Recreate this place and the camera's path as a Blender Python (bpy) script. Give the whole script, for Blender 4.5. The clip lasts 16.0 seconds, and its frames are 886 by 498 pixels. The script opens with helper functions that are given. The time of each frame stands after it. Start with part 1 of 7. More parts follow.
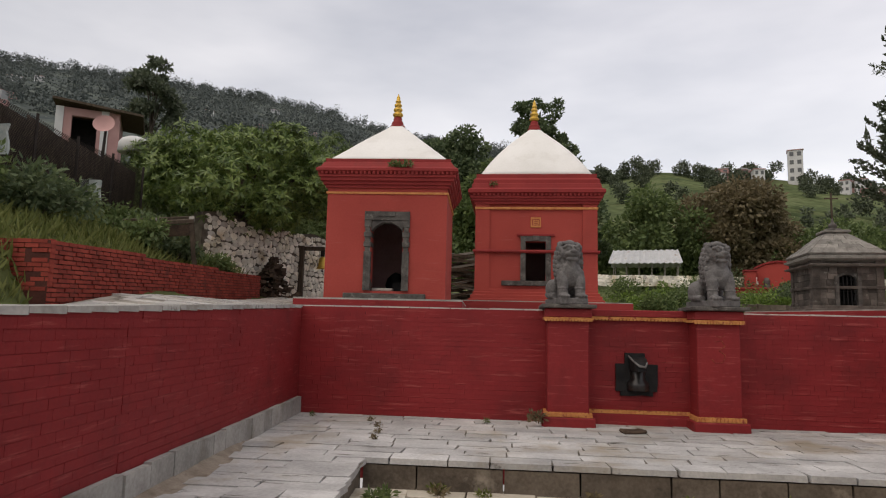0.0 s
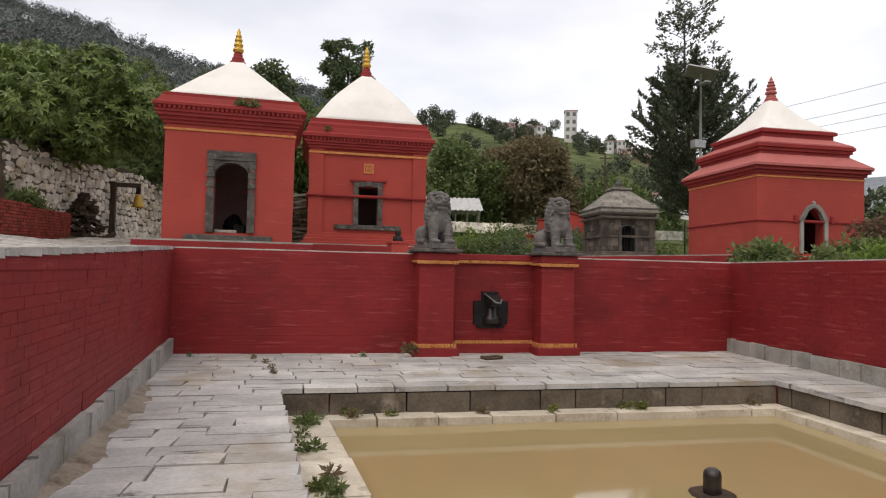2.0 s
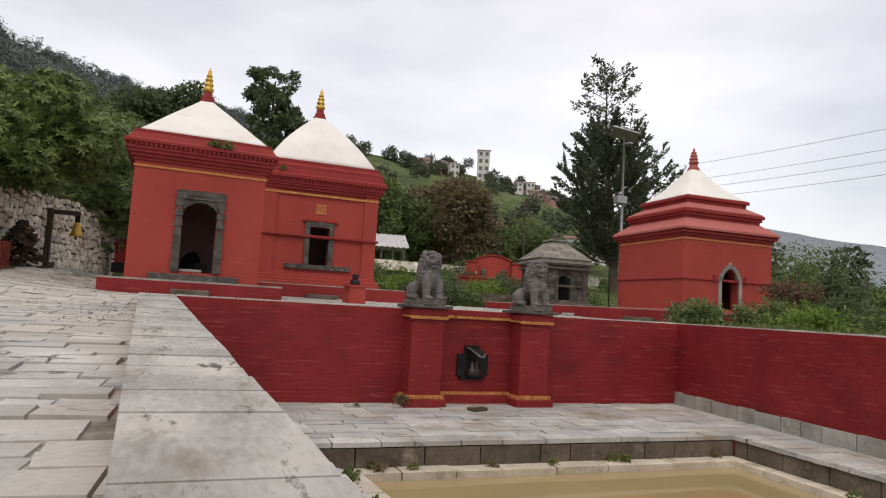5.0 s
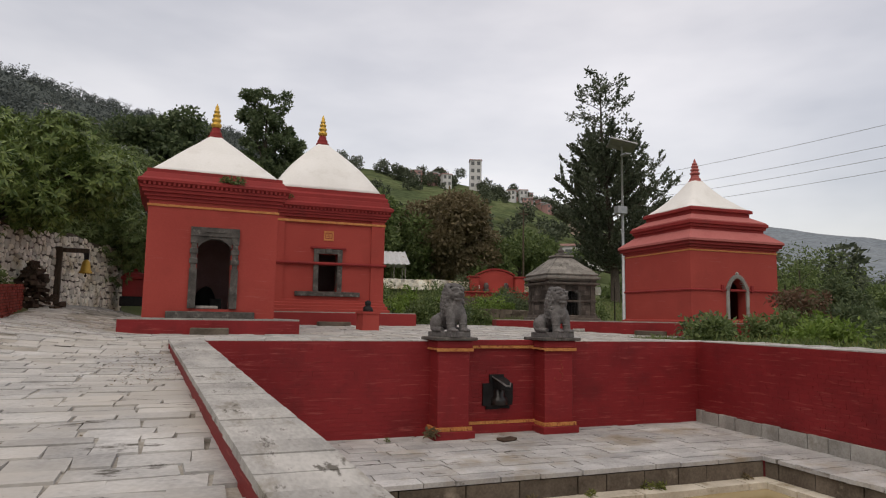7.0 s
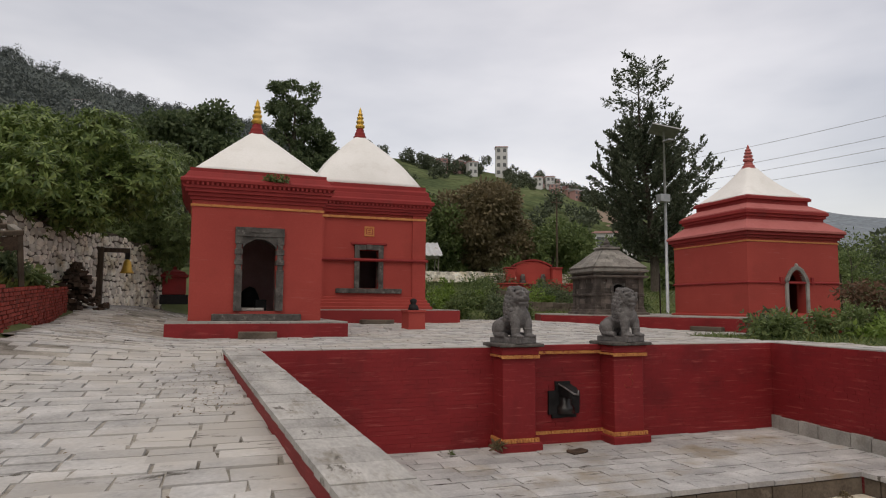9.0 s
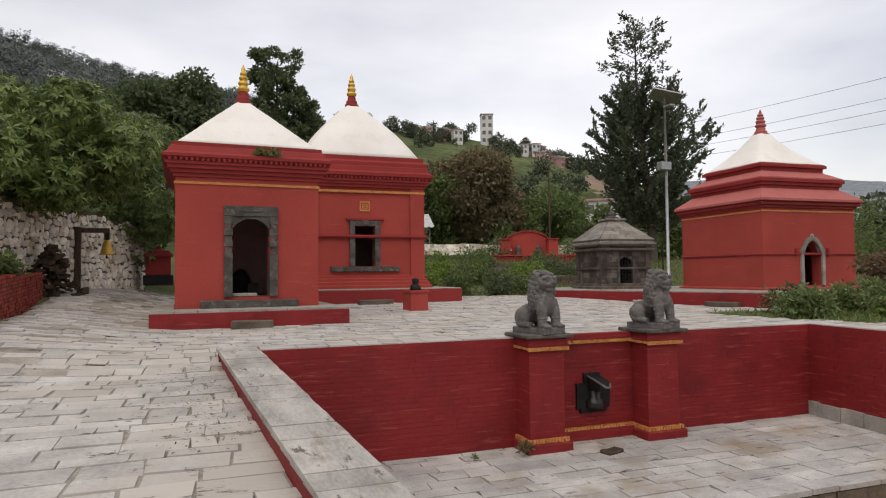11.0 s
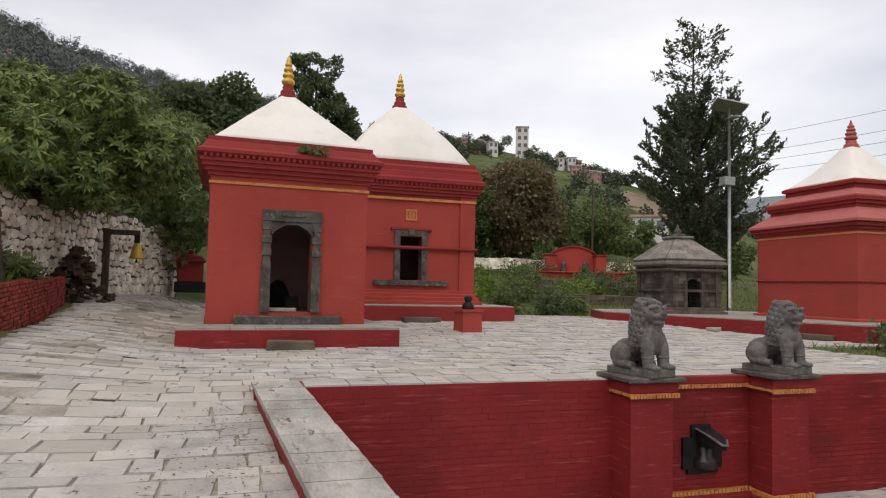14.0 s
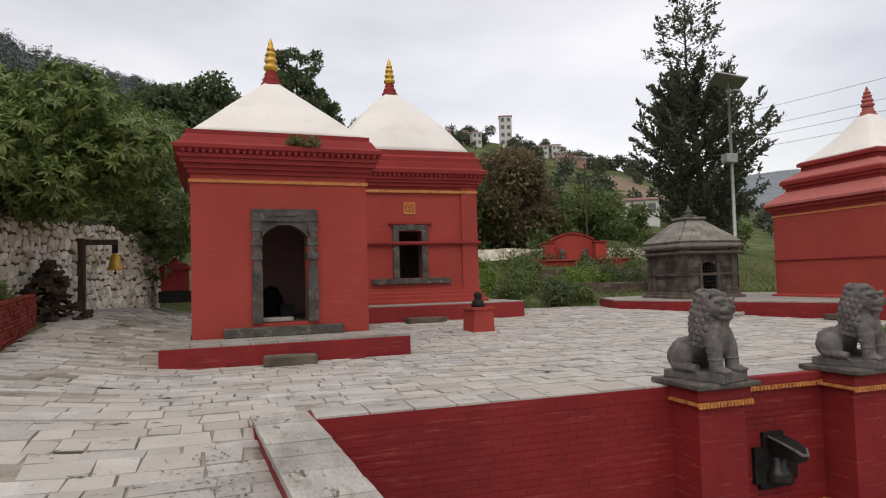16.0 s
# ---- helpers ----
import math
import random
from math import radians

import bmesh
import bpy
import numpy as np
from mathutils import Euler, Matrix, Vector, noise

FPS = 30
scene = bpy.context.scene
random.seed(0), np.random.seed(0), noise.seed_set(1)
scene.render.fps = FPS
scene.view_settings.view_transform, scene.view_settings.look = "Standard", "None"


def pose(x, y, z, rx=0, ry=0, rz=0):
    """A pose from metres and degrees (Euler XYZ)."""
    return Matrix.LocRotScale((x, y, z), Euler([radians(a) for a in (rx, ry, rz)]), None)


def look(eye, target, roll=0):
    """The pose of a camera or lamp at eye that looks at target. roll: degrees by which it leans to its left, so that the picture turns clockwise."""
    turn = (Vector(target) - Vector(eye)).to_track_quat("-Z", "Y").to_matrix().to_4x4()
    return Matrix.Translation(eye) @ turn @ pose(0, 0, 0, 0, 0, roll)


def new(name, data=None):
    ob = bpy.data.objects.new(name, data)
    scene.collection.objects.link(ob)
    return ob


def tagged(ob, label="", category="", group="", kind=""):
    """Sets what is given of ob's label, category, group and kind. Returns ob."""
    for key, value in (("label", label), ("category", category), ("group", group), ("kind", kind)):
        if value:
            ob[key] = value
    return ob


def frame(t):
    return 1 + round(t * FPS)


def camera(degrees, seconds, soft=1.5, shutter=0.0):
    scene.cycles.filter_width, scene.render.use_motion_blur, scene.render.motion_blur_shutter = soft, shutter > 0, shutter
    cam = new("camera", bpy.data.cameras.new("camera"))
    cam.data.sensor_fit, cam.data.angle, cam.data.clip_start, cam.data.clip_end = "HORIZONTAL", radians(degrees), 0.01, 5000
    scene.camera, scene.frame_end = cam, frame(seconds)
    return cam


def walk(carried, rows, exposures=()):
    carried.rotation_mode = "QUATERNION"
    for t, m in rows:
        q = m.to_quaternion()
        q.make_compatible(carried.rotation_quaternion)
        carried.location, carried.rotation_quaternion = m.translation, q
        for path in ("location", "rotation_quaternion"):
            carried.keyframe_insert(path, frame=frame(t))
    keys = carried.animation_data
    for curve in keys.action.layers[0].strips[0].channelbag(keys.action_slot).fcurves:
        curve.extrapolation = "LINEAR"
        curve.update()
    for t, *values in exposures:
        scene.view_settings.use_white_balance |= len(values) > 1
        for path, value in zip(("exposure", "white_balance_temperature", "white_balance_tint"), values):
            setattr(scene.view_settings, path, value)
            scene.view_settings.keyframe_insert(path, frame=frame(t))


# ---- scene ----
cam = camera(68.9, 16.0, soft=1.15)
PATH = [
    (0, (0.68, 0.317, -0.267), (0.473, 2.292, -0.034), 1.3),
    (0.5, (0.302, 0.1, -0.35), (0.203, 2.087, -0.143), -0.2),
    (1, (0.012, -0.008, -0.3), (0.037, 1.98, -0.075), 3.5),
    (1.5, (-0.284, -0.227, -0.291), (-0.006, 1.753, -0.265), 1.2),
    (2, (-0.607, -0.391, -0.303), (-0.184, 1.562, -0.232), 1.3),
    (2.5, (-0.945, -0.45, -0.27), (-0.321, 1.449, -0.196), 2.8),
    (3, (-1.276, -0.627, -0.205), (-0.404, 1.172, -0.275), 1.8),
    (3.5, (-1.537, -0.69, -0.14), (-0.495, 1.018, -0.127), 3.8),
    (4, (-1.799, -0.625, -0.059), (-0.829, 1.124, -0.035), 2.7),
    (4.5, (-1.978, -0.658, 0.029), (-1.147, 1.157, 0.14), 3.0),
    (4.7, (-2.078, -0.688, 0.019), (-1.341, 1.165, 0.169), 4.0),
    (6.8, (-2.619, -0.726, 0.421), (-2.002, 1.16, 0.672), 2.2),
    (7, (-2.714, -0.684, 0.407), (-2.008, 1.176, 0.618), 0.9),
    (7.5, (-2.892, -0.553, 0.508), (-2.194, 1.309, 0.717), -2.6),
    (8, (-3.003, -0.345, 0.574), (-2.485, 1.566, 0.858), -1.7),
    (8.5, (-3.07, -0.184, 0.623), (-2.508, 1.728, 0.795), -1.5),
    (8.7, (-3.074, -0.07, 0.646), (-2.466, 1.827, 0.818), -0.2),
    (10.8, (-3.194, 1.094, 0.983), (-2.469, 2.954, 1.111), 0.0),
    (11, (-3.189, 1.288, 0.984), (-2.511, 3.168, 1.06), -0.6),
    (11.5, (-3.115, 1.505, 1.035), (-2.602, 3.434, 1.162), 0.6),
    (12, (-3.095, 1.767, 1.051), (-2.583, 3.699, 1.132), -0.3),
    (12.5, (-3.205, 2.055, 1.085), (-2.582, 3.953, 1.181), -1.6),
    (13, (-3.236, 2.394, 1.077), (-2.722, 4.323, 1.201), -2.7),
    (13.5, (-3.15, 2.741, 1.115), (-2.695, 4.687, 1.191), -2.0),
    (14, (-3.24, 3.1, 1.121), (-2.651, 5.008, 1.232), 1.3),
    (14.5, (-3.263, 3.412, 1.124), (-2.687, 5.326, 1.175), -0.9),
    (15, (-3.171, 3.766, 1.182), (-2.675, 5.699, 1.314), -0.9),
    (15.5, (-3.173, 4.158, 1.181), (-2.657, 6.081, 1.369), -0.8),
    (16, (-3.258, 4.369, 1.212), (-2.633, 6.266, 1.302), -1.6),
]
walk(cam, [(t, look(eye, target, roll)) for t, eye, target, roll in PATH],
     [(t, ev, 6950, 13) for t, ev in ((0, -0.1), (0.8, 0.0), (1.6, 0.2), (3.0, 0.12), (4.6, 0.1), (6.8, -0.2), (8.7, -0.28), (10.9, 0.0), (14.5, 0.02), (16, -0.05))])

# ---- world, sun, exposure ----
world = bpy.data.worlds.new("overcast_sky")
scene.world = world
world.use_nodes = True
wn, wl = world.node_tree.nodes, world.node_tree.links
wn.clear()
sky = wn.new("ShaderNodeTexSky")
sky.sky_type, sky.sun_disc = "NISHITA", False
sky.sun_elevation, sky.sun_rotation = radians(52), radians(40)
bg_sky = wn.new("ShaderNodeBackground")
bg_sky.inputs["Strength"].default_value = 0.05
wl.new(sky.outputs[0], bg_sky.inputs["Color"])
wc = wn.new("ShaderNodeTexCoord")
wm = wn.new("ShaderNodeMapping")
wm.inputs["Scale"].default_value = (1.0, 1.0, 3.0)
wl.new(wc.outputs["Generated"], wm.inputs["Vector"])
wno = wn.new("ShaderNodeTexNoise")
wno.inputs["Scale"].default_value, wno.inputs["Detail"].default_value, wno.inputs["Roughness"].default_value = 1.7, 5.0, 0.5
wl.new(wm.outputs[0], wno.inputs["Vector"])
wr = wn.new("ShaderNodeValToRGB")
wr.color_ramp.elements[0].position, wr.color_ramp.elements[0].color = 0.33, (0.42, 0.422, 0.435, 1)
wr.color_ramp.elements[1].position, wr.color_ramp.elements[1].color = 0.68, (0.80, 0.79, 0.785, 1)
wl.new(wno.outputs["Fac"], wr.inputs["Fac"])
bg_cloud = wn.new("ShaderNodeBackground")
bg_cloud.inputs["Strength"].default_value = 0.92
wl.new(wr.outputs[0], bg_cloud.inputs["Color"])
wadd = wn.new("ShaderNodeAddShader")
wl.new(bg_sky.outputs[0], wadd.inputs[0])
wl.new(bg_cloud.outputs[0], wadd.inputs[1])
wout = wn.new("ShaderNodeOutputWorld")
wl.new(wadd.outputs[0], wout.inputs["Surface"])

sun_data = bpy.data.lights.new("sun", "SUN")
sun_data.energy, sun_data.angle, sun_data.color = 1.5, radians(70), (1.0, 0.91, 0.79)
sun = new("sun", sun_data)
sun.matrix_world = look((0, 0, 40), (14, 20, 0))


# ---- materials ----
def material(name, rough=0.8, metal=0.0, spec=0.3):
    m = bpy.data.materials.new(name)
    m.use_nodes = True
    b = m.node_tree.nodes["Principled BSDF"]
    b.inputs["Roughness"].default_value, b.inputs["Metallic"].default_value = rough, metal
    b.inputs["Specular IOR Level"].default_value = spec
    return m, m.node_tree.nodes, m.node_tree.links, b


def surface(name, c1, c2, scale=3.0, fine=40.0, rough=0.85, metal=0.0, spec=0.25, bump=0.2, dist=0.02, fine_mix=0.35,
            stain=None, stain_scale=1.2, stain_at=(0.55, 0.7), vary=0.0, island=False, streak=(1, 1, 1), speck=None, speck_scale=9.0, speck_at=(0.60, 0.68), speck_streak=(1, 1, 1)):
    """Two colours over a coarse noise, a fine grain, an optional stain colour, and a piece-to-piece change of value."""
    m, n, l, b = material(name, rough, metal, spec)
    geo = n.new("ShaderNodeNewGeometry")
    mp = n.new("ShaderNodeMapping")
    mp.inputs["Scale"].default_value = streak
    l.new(geo.outputs["Position"], mp.inputs["Vector"])
    t1 = n.new("ShaderNodeTexNoise")
    t1.inputs["Scale"].default_value, t1.inputs["Detail"].default_value = scale, 6.0
    l.new(mp.outputs[0], t1.inputs["Vector"])
    t2 = n.new("ShaderNodeTexNoise")
    t2.inputs["Scale"].default_value, t2.inputs["Detail"].default_value = fine, 4.0
    l.new(mp.outputs[0], t2.inputs["Vector"])
    mx = n.new("ShaderNodeMix")
    mx.inputs["Factor"].default_value = fine_mix
    l.new(t1.outputs["Fac"], mx.inputs["A"])
    l.new(t2.outputs["Fac"], mx.inputs["B"])
    r = n.new("ShaderNodeValToRGB")
    r.color_ramp.elements[0].position, r.color_ramp.elements[0].color = 0.36, (*c1, 1)
    r.color_ramp.elements[1].position, r.color_ramp.elements[1].color = 0.64, (*c2, 1)
    l.new(mx.outputs["Result"], r.inputs["Fac"])
    out = r.outputs["Color"]
    if stain:
        t3 = n.new("ShaderNodeTexNoise")
        t3.inputs["Scale"].default_value, t3.inputs["Detail"].default_value, t3.inputs["Roughness"].default_value = stain_scale, 8.0, 0.65
        l.new(mp.outputs[0], t3.inputs["Vector"])
        r3 = n.new("ShaderNodeValToRGB")
        r3.color_ramp.elements[0].position, r3.color_ramp.elements[0].color = stain_at[0], (0, 0, 0, 1)
        r3.color_ramp.elements[1].position, r3.color_ramp.elements[1].color = stain_at[1], (1, 1, 1, 1)
        l.new(t3.outputs["Fac"], r3.inputs["Fac"])
        m3 = n.new("ShaderNodeMix")
        m3.data_type = "RGBA"
        l.new(r3.outputs["Color"], m3.inputs["Factor"])
        l.new(out, m3.inputs["A"])
        m3.inputs["B"].default_value = (*stain, 1)
        out = m3.outputs["Result"]
    if speck:
        mp4 = n.new("ShaderNodeMapping")
        mp4.inputs["Scale"].default_value = speck_streak
        l.new(geo.outputs["Position"], mp4.inputs["Vector"])
        t4 = n.new("ShaderNodeTexNoise")
        t4.inputs["Scale"].default_value, t4.inputs["Detail"].default_value, t4.inputs["Roughness"].default_value = speck_scale, 5.0, 0.7
        l.new(mp4.outputs[0], t4.inputs["Vector"])
        r4 = n.new("ShaderNodeValToRGB")
        r4.color_ramp.elements[0].position, r4.color_ramp.elements[0].color = speck_at[0], (0, 0, 0, 1)
        r4.color_ramp.elements[1].position, r4.color_ramp.elements[1].color = speck_at[1], (1, 1, 1, 1)
        l.new(t4.outputs["Fac"], r4.inputs["Fac"])
        m4 = n.new("ShaderNodeMix")
        m4.data_type = "RGBA"
        l.new(r4.outputs["Color"], m4.inputs["Factor"])
        l.new(out, m4.inputs["A"])
        m4.inputs["B"].default_value = (*speck, 1)
        out = m4.outputs["Result"]
    if vary:
        if island:
            src = geo.outputs["Random Per Island"]
        else:
            src = n.new("ShaderNodeObjectInfo").outputs["Random"]
        mr = n.new("ShaderNodeMapRange")
        mr.inputs["To Min"].default_value, mr.inputs["To Max"].default_value = 1 - vary, 1 + vary
        l.new(src, mr.inputs["Value"])
        hs = n.new("ShaderNodeHueSaturation")
        l.new(mr.outputs[0], hs.inputs["Value"])
        l.new(out, hs.inputs["Color"])
        out = hs.outputs["Color"]
    l.new(out, b.inputs["Base Color"])
    bp = n.new("ShaderNodeBump")
    bp.inputs["Strength"].default_value, bp.inputs["Distance"].default_value = bump, dist
    l.new(mx.outputs["Result"], bp.inputs["Height"])
    l.new(bp.outputs[0], b.inputs["Normal"])
    return m


def leafy(name, c1, c2, rough=0.55, thin=0.35):
    m, n, l, b = material(name, rough, 0.0, 0.3)
    geo = n.new("ShaderNodeNewGeometry")
    r = n.new("ShaderNodeValToRGB")
    r.color_ramp.elements[0].color, r.color_ramp.elements[1].color = (*c1, 1), (*c2, 1)
    l.new(geo.outputs["Random Per Island"], r.inputs["Fac"])
    l.new(r.outputs[0], b.inputs["Base Color"])
    tr = n.new("ShaderNodeBsdfTranslucent")
    l.new(r.outputs[0], tr.inputs["Color"])
    mx = n.new("ShaderNodeMixShader")
    mx.inputs[0].default_value = thin
    l.new(b.outputs[0], mx.inputs[1])
    l.new(tr.outputs[0], mx.inputs[2])
    l.new(mx.outputs[0], n["Material Output"].inputs["Surface"])
    return m


# on the three wall reds, speck paints pale horizontal streaks as highlights on the courses
RED_WALL = surface("dark_red_paint", (0.195, 0.0155, 0.018), (0.25, 0.022, 0.024), 1.3, 30, 0.62, bump=0.35, dist=0.012, stain=(0.135, 0.015, 0.016), stain_at=(0.52, 0.78), speck=(0.34, 0.072, 0.066), speck_scale=1.6, speck_at=(0.57, 0.70), speck_streak=(1.2, 1.2, 17))
RED_WALL_I = surface("dark_red_painted_brick", (0.195, 0.0155, 0.018), (0.25, 0.022, 0.024), 1.3, 34, 0.58, bump=0.4, dist=0.012, vary=0.045, island=True, stain=(0.135, 0.015, 0.016), stain_at=(0.52, 0.78), speck=(0.34, 0.072, 0.066), speck_scale=1.6, speck_at=(0.57, 0.70), speck_streak=(1.2, 1.2, 17))
RED_WALL_O = surface("dark_red_painted_brick_piece", (0.195, 0.0155, 0.018), (0.25, 0.022, 0.024), 1.3, 34, 0.58, bump=0.4, dist=0.012, vary=0.045, stain=(0.135, 0.015, 0.016), stain_at=(0.52, 0.78), speck=(0.34, 0.072, 0.066), speck_scale=1.6, speck_at=(0.57, 0.70), speck_streak=(1.2, 1.2, 17))
RED_TEMPLE = surface("brick_red_limewash", (0.335, 0.052, 0.042), (0.395, 0.066, 0.052), 0.9, 25, 0.8, bump=0.3, dist=0.012, stain=(0.28, 0.048, 0.038), stain_at=(0.55, 0.85), stain_scale=0.8, speck=(0.40, 0.105, 0.085), speck_scale=1.2, speck_at=(0.60, 0.74), speck_streak=(1, 1, 12))
RED_TRIM = surface("deep_red_trim_paint", (0.235, 0.026, 0.026), (0.29, 0.034, 0.032), 1.5, 30, 0.7, bump=0.25, stain=(0.19, 0.03, 0.028), stain_at=(0.55, 0.75))
RED_PINK = surface("weathered_pink_red_paint", (0.40, 0.115, 0.105), (0.48, 0.16, 0.15), 1.2, 30, 0.85, bump=0.3, stain=(0.30, 0.06, 0.055), stain_at=(0.5, 0.8))
GOLD = surface("ochre_yellow_paint", (0.50, 0.19, 0.06), (0.60, 0.27, 0.10), 6, 50, 0.7, bump=0.2, stain=(0.35, 0.10, 0.05), stain_scale=9, stain_at=(0.55, 0.7))
GOLD_WORN = surface("worn_ochre_paint", (0.48, 0.19, 0.06), (0.62, 0.30, 0.10), 8, 60, 0.7, bump=0.2, stain=(0.27, 0.05, 0.04), stain_scale=14, stain_at=(0.52, 0.66))
MARK_OCHRE = surface("faded_ochre_mark", (0.26, 0.05, 0.03), (0.36, 0.10, 0.04), 9, 60, 0.75, stain=(0.19, 0.02, 0.02), stain_scale=16, stain_at=(0.4, 0.55))
BRASS = surface("gilded_brass", (0.55, 0.33, 0.06), (0.72, 0.46, 0.10), 5, 40, 0.38, metal=0.55, bump=0.15)
WHITE = surface("white_lime_plaster", (0.76, 0.75, 0.72), (0.84, 0.83, 0.81), 1.0, 20, 0.85, bump=0.25, dist=0.015, stain=(0.66, 0.64, 0.60), stain_at=(0.55, 0.85), stain_scale=1.5)
STONE_DK = surface("dark_carved_stone", (0.045, 0.04, 0.038), (0.125, 0.115, 0.105), 5, 45, 0.85, bump=0.6, dist=0.02, stain=(0.22, 0.21, 0.19), stain_scale=6)
STONE_BLOCK = surface("grey_weathered_stone_block", (0.05, 0.042, 0.037), (0.13, 0.11, 0.097), 3, 35, 0.88, bump=0.7, dist=0.02, vary=0.45, stain=(0.26, 0.245, 0.22), stain_scale=5, stain_at=(0.6, 0.75))
LION_STONE = surface("grey_lion_stone", (0.082, 0.077, 0.076), (0.175, 0.166, 0.163), 9, 60, 0.75, bump=0.5, dist=0.012, stain=(0.27, 0.26, 0.25), stain_scale=7, stain_at=(0.55, 0.8))
STONE_ROOF = surface("pale_stone_roof_slate", (0.16, 0.15, 0.135), (0.31, 0.295, 0.27), 4, 40, 0.9, bump=0.6, dist=0.02, vary=0.2, stain=(0.12, 0.115, 0.10), stain_scale=4)
PAVE_STAIN = (0.44, 0.415, 0.38)
COPING = surface("pale_coping_stone", (0.27, 0.262, 0.25), (0.47, 0.455, 0.43), 2.0, 22, 0.85, bump=0.4, dist=0.012, vary=0.12, stain=(0.24, 0.22, 0.185), stain_scale=2.6, stain_at=(0.54, 0.68), streak=(2.2, 0.7, 1), speck=(0.12, 0.11, 0.095), speck_scale=3.5, speck_at=(0.60, 0.67), speck_streak=(2.5, 0.8, 1))
PAVE_O = surface("grey_paving_stone", (0.30, 0.295, 0.29), (0.54, 0.53, 0.515), 2.2, 30, 0.82, bump=0.35, dist=0.012, vary=0.15, stain=PAVE_STAIN, stain_scale=0.6, stain_at=(0.42, 0.60), speck=(0.10, 0.092, 0.078), speck_scale=4.0, speck_at=(0.61, 0.68), speck_streak=(0.6, 1.3, 1))
PAVE_I = surface("grey_paving_stone_joined", (0.30, 0.295, 0.29), (0.54, 0.53, 0.515), 2.2, 30, 0.82, bump=0.35, dist=0.012, vary=0.15, island=True, stain=PAVE_STAIN, stain_scale=0.6, stain_at=(0.42, 0.60), speck=(0.10, 0.092, 0.078), speck_scale=4.0, speck_at=(0.61, 0.68), speck_streak=(0.6, 1.3, 1))
SLAB_O = surface("blue_grey_slab", (0.31, 0.308, 0.306), (0.52, 0.515, 0.505), 2.0, 30, 0.7, spec=0.35, bump=0.3, dist=0.012, vary=0.16, stain=(0.31, 0.27, 0.21), stain_scale=0.8, stain_at=(0.52, 0.68), speck=(0.13, 0.12, 0.105), speck_scale=2.4, speck_at=(0.60, 0.66), speck_streak=(0.7, 3.0, 1))
SLAB_I = surface("blue_grey_slab_joined", (0.31, 0.308, 0.306), (0.52, 0.515, 0.505), 2.0, 30, 0.7, spec=0.35, bump=0.3, dist=0.012, vary=0.16, island=True, stain=(0.31, 0.27, 0.21), stain_scale=0.8, stain_at=(0.52, 0.68), speck=(0.13, 0.12, 0.105), speck_scale=2.4, speck_at=(0.60, 0.66), speck_streak=(0.7, 3.0, 1))
BASE_STONE = surface("pale_grey_base_stone", (0.25, 0.24, 0.22), (0.43, 0.42, 0.39), 2.5, 30, 0.85, bump=0.35, vary=0.12, stain=(0.22, 0.205, 0.17), stain_scale=2)
POOL_STONE = surface("brown_stained_pool_stone", (0.075, 0.06, 0.046), (0.17, 0.14, 0.11), 2.5, 30, 0.75, bump=0.5, vary=0.18, stain=(0.30, 0.26, 0.21), stain_scale=1.8, stain_at=(0.58, 0.7))
LEDGE_STONE = surface("cream_sandy_ledge_stone", (0.44, 0.395, 0.32), (0.62, 0.57, 0.48), 2.5, 30, 0.85, bump=0.3, vary=0.12, stain=(0.28, 0.23, 0.16), stain_scale=2.4)
JOINT = surface("earth_joint", (0.09, 0.08, 0.065), (0.20, 0.18, 0.15), 4, 40, 0.95, bump=0.5)
JOINT_PALE = surface("sandy_joint", (0.22, 0.205, 0.175), (0.42, 0.39, 0.345), 2.0, 40, 0.95, bump=0.5, stain=(0.095, 0.085, 0.068), stain_scale=1.3, stain_at=(0.50, 0.64))
BRICK_RAW = surface("raw_orange_red_brick", (0.22, 0.036, 0.026), (0.31, 0.058, 0.04), 3, 40, 0.85, bump=0.5, vary=0.22, stain=(0.12, 0.04, 0.03), stain_scale=2.5, stain_at=(0.55, 0.75))
BRICK_RAW_I = surface("raw_orange_red_brick_joined", (0.22, 0.036, 0.026), (0.31, 0.058, 0.04), 3, 40, 0.85, bump=0.5, vary=0.22, island=True, stain=(0.12, 0.04, 0.03), stain_scale=2.5, stain_at=(0.55, 0.75))
MORTAR_DK = surface("dark_brick_joint", (0.06, 0.022, 0.018), (0.10, 0.035, 0.026), 5, 40, 0.95)
RUBBLE_I = surface("pale_rubble_stone", (0.66, 0.62, 0.53), (0.88, 0.84, 0.76), 4, 40, 0.9, bump=0.6, vary=0.32, island=True, stain=(0.42, 0.33, 0.18), stain_scale=1.2, stain_at=(0.5, 0.7))
RUBBLE_O = surface("pale_rubble_stone_piece", (0.66, 0.62, 0.53), (0.88, 0.84, 0.76), 4, 40, 0.9, bump=0.6, vary=0.32, stain=(0.42, 0.33, 0.18), stain_scale=1.2, stain_at=(0.5, 0.7))
MORTAR = surface("grey_mortar", (0.07, 0.06, 0.045), (0.15, 0.13, 0.10), 4, 40, 0.95, bump=0.6)
SOIL_DRIFT = surface("brown_silt", (0.20, 0.16, 0.125), (0.31, 0.265, 0.215), 5, 45, 0.95, bump=0.6, stain=(0.12, 0.095, 0.07), stain_scale=4)
EARTH = surface("brown_earth", (0.075, 0.055, 0.035), (0.13, 0.10, 0.065), 1.5, 20, 0.95, bump=0.8, dist=0.05, stain=(0.06, 0.085, 0.03), stain_scale=1.0, stain_at=(0.45, 0.6))
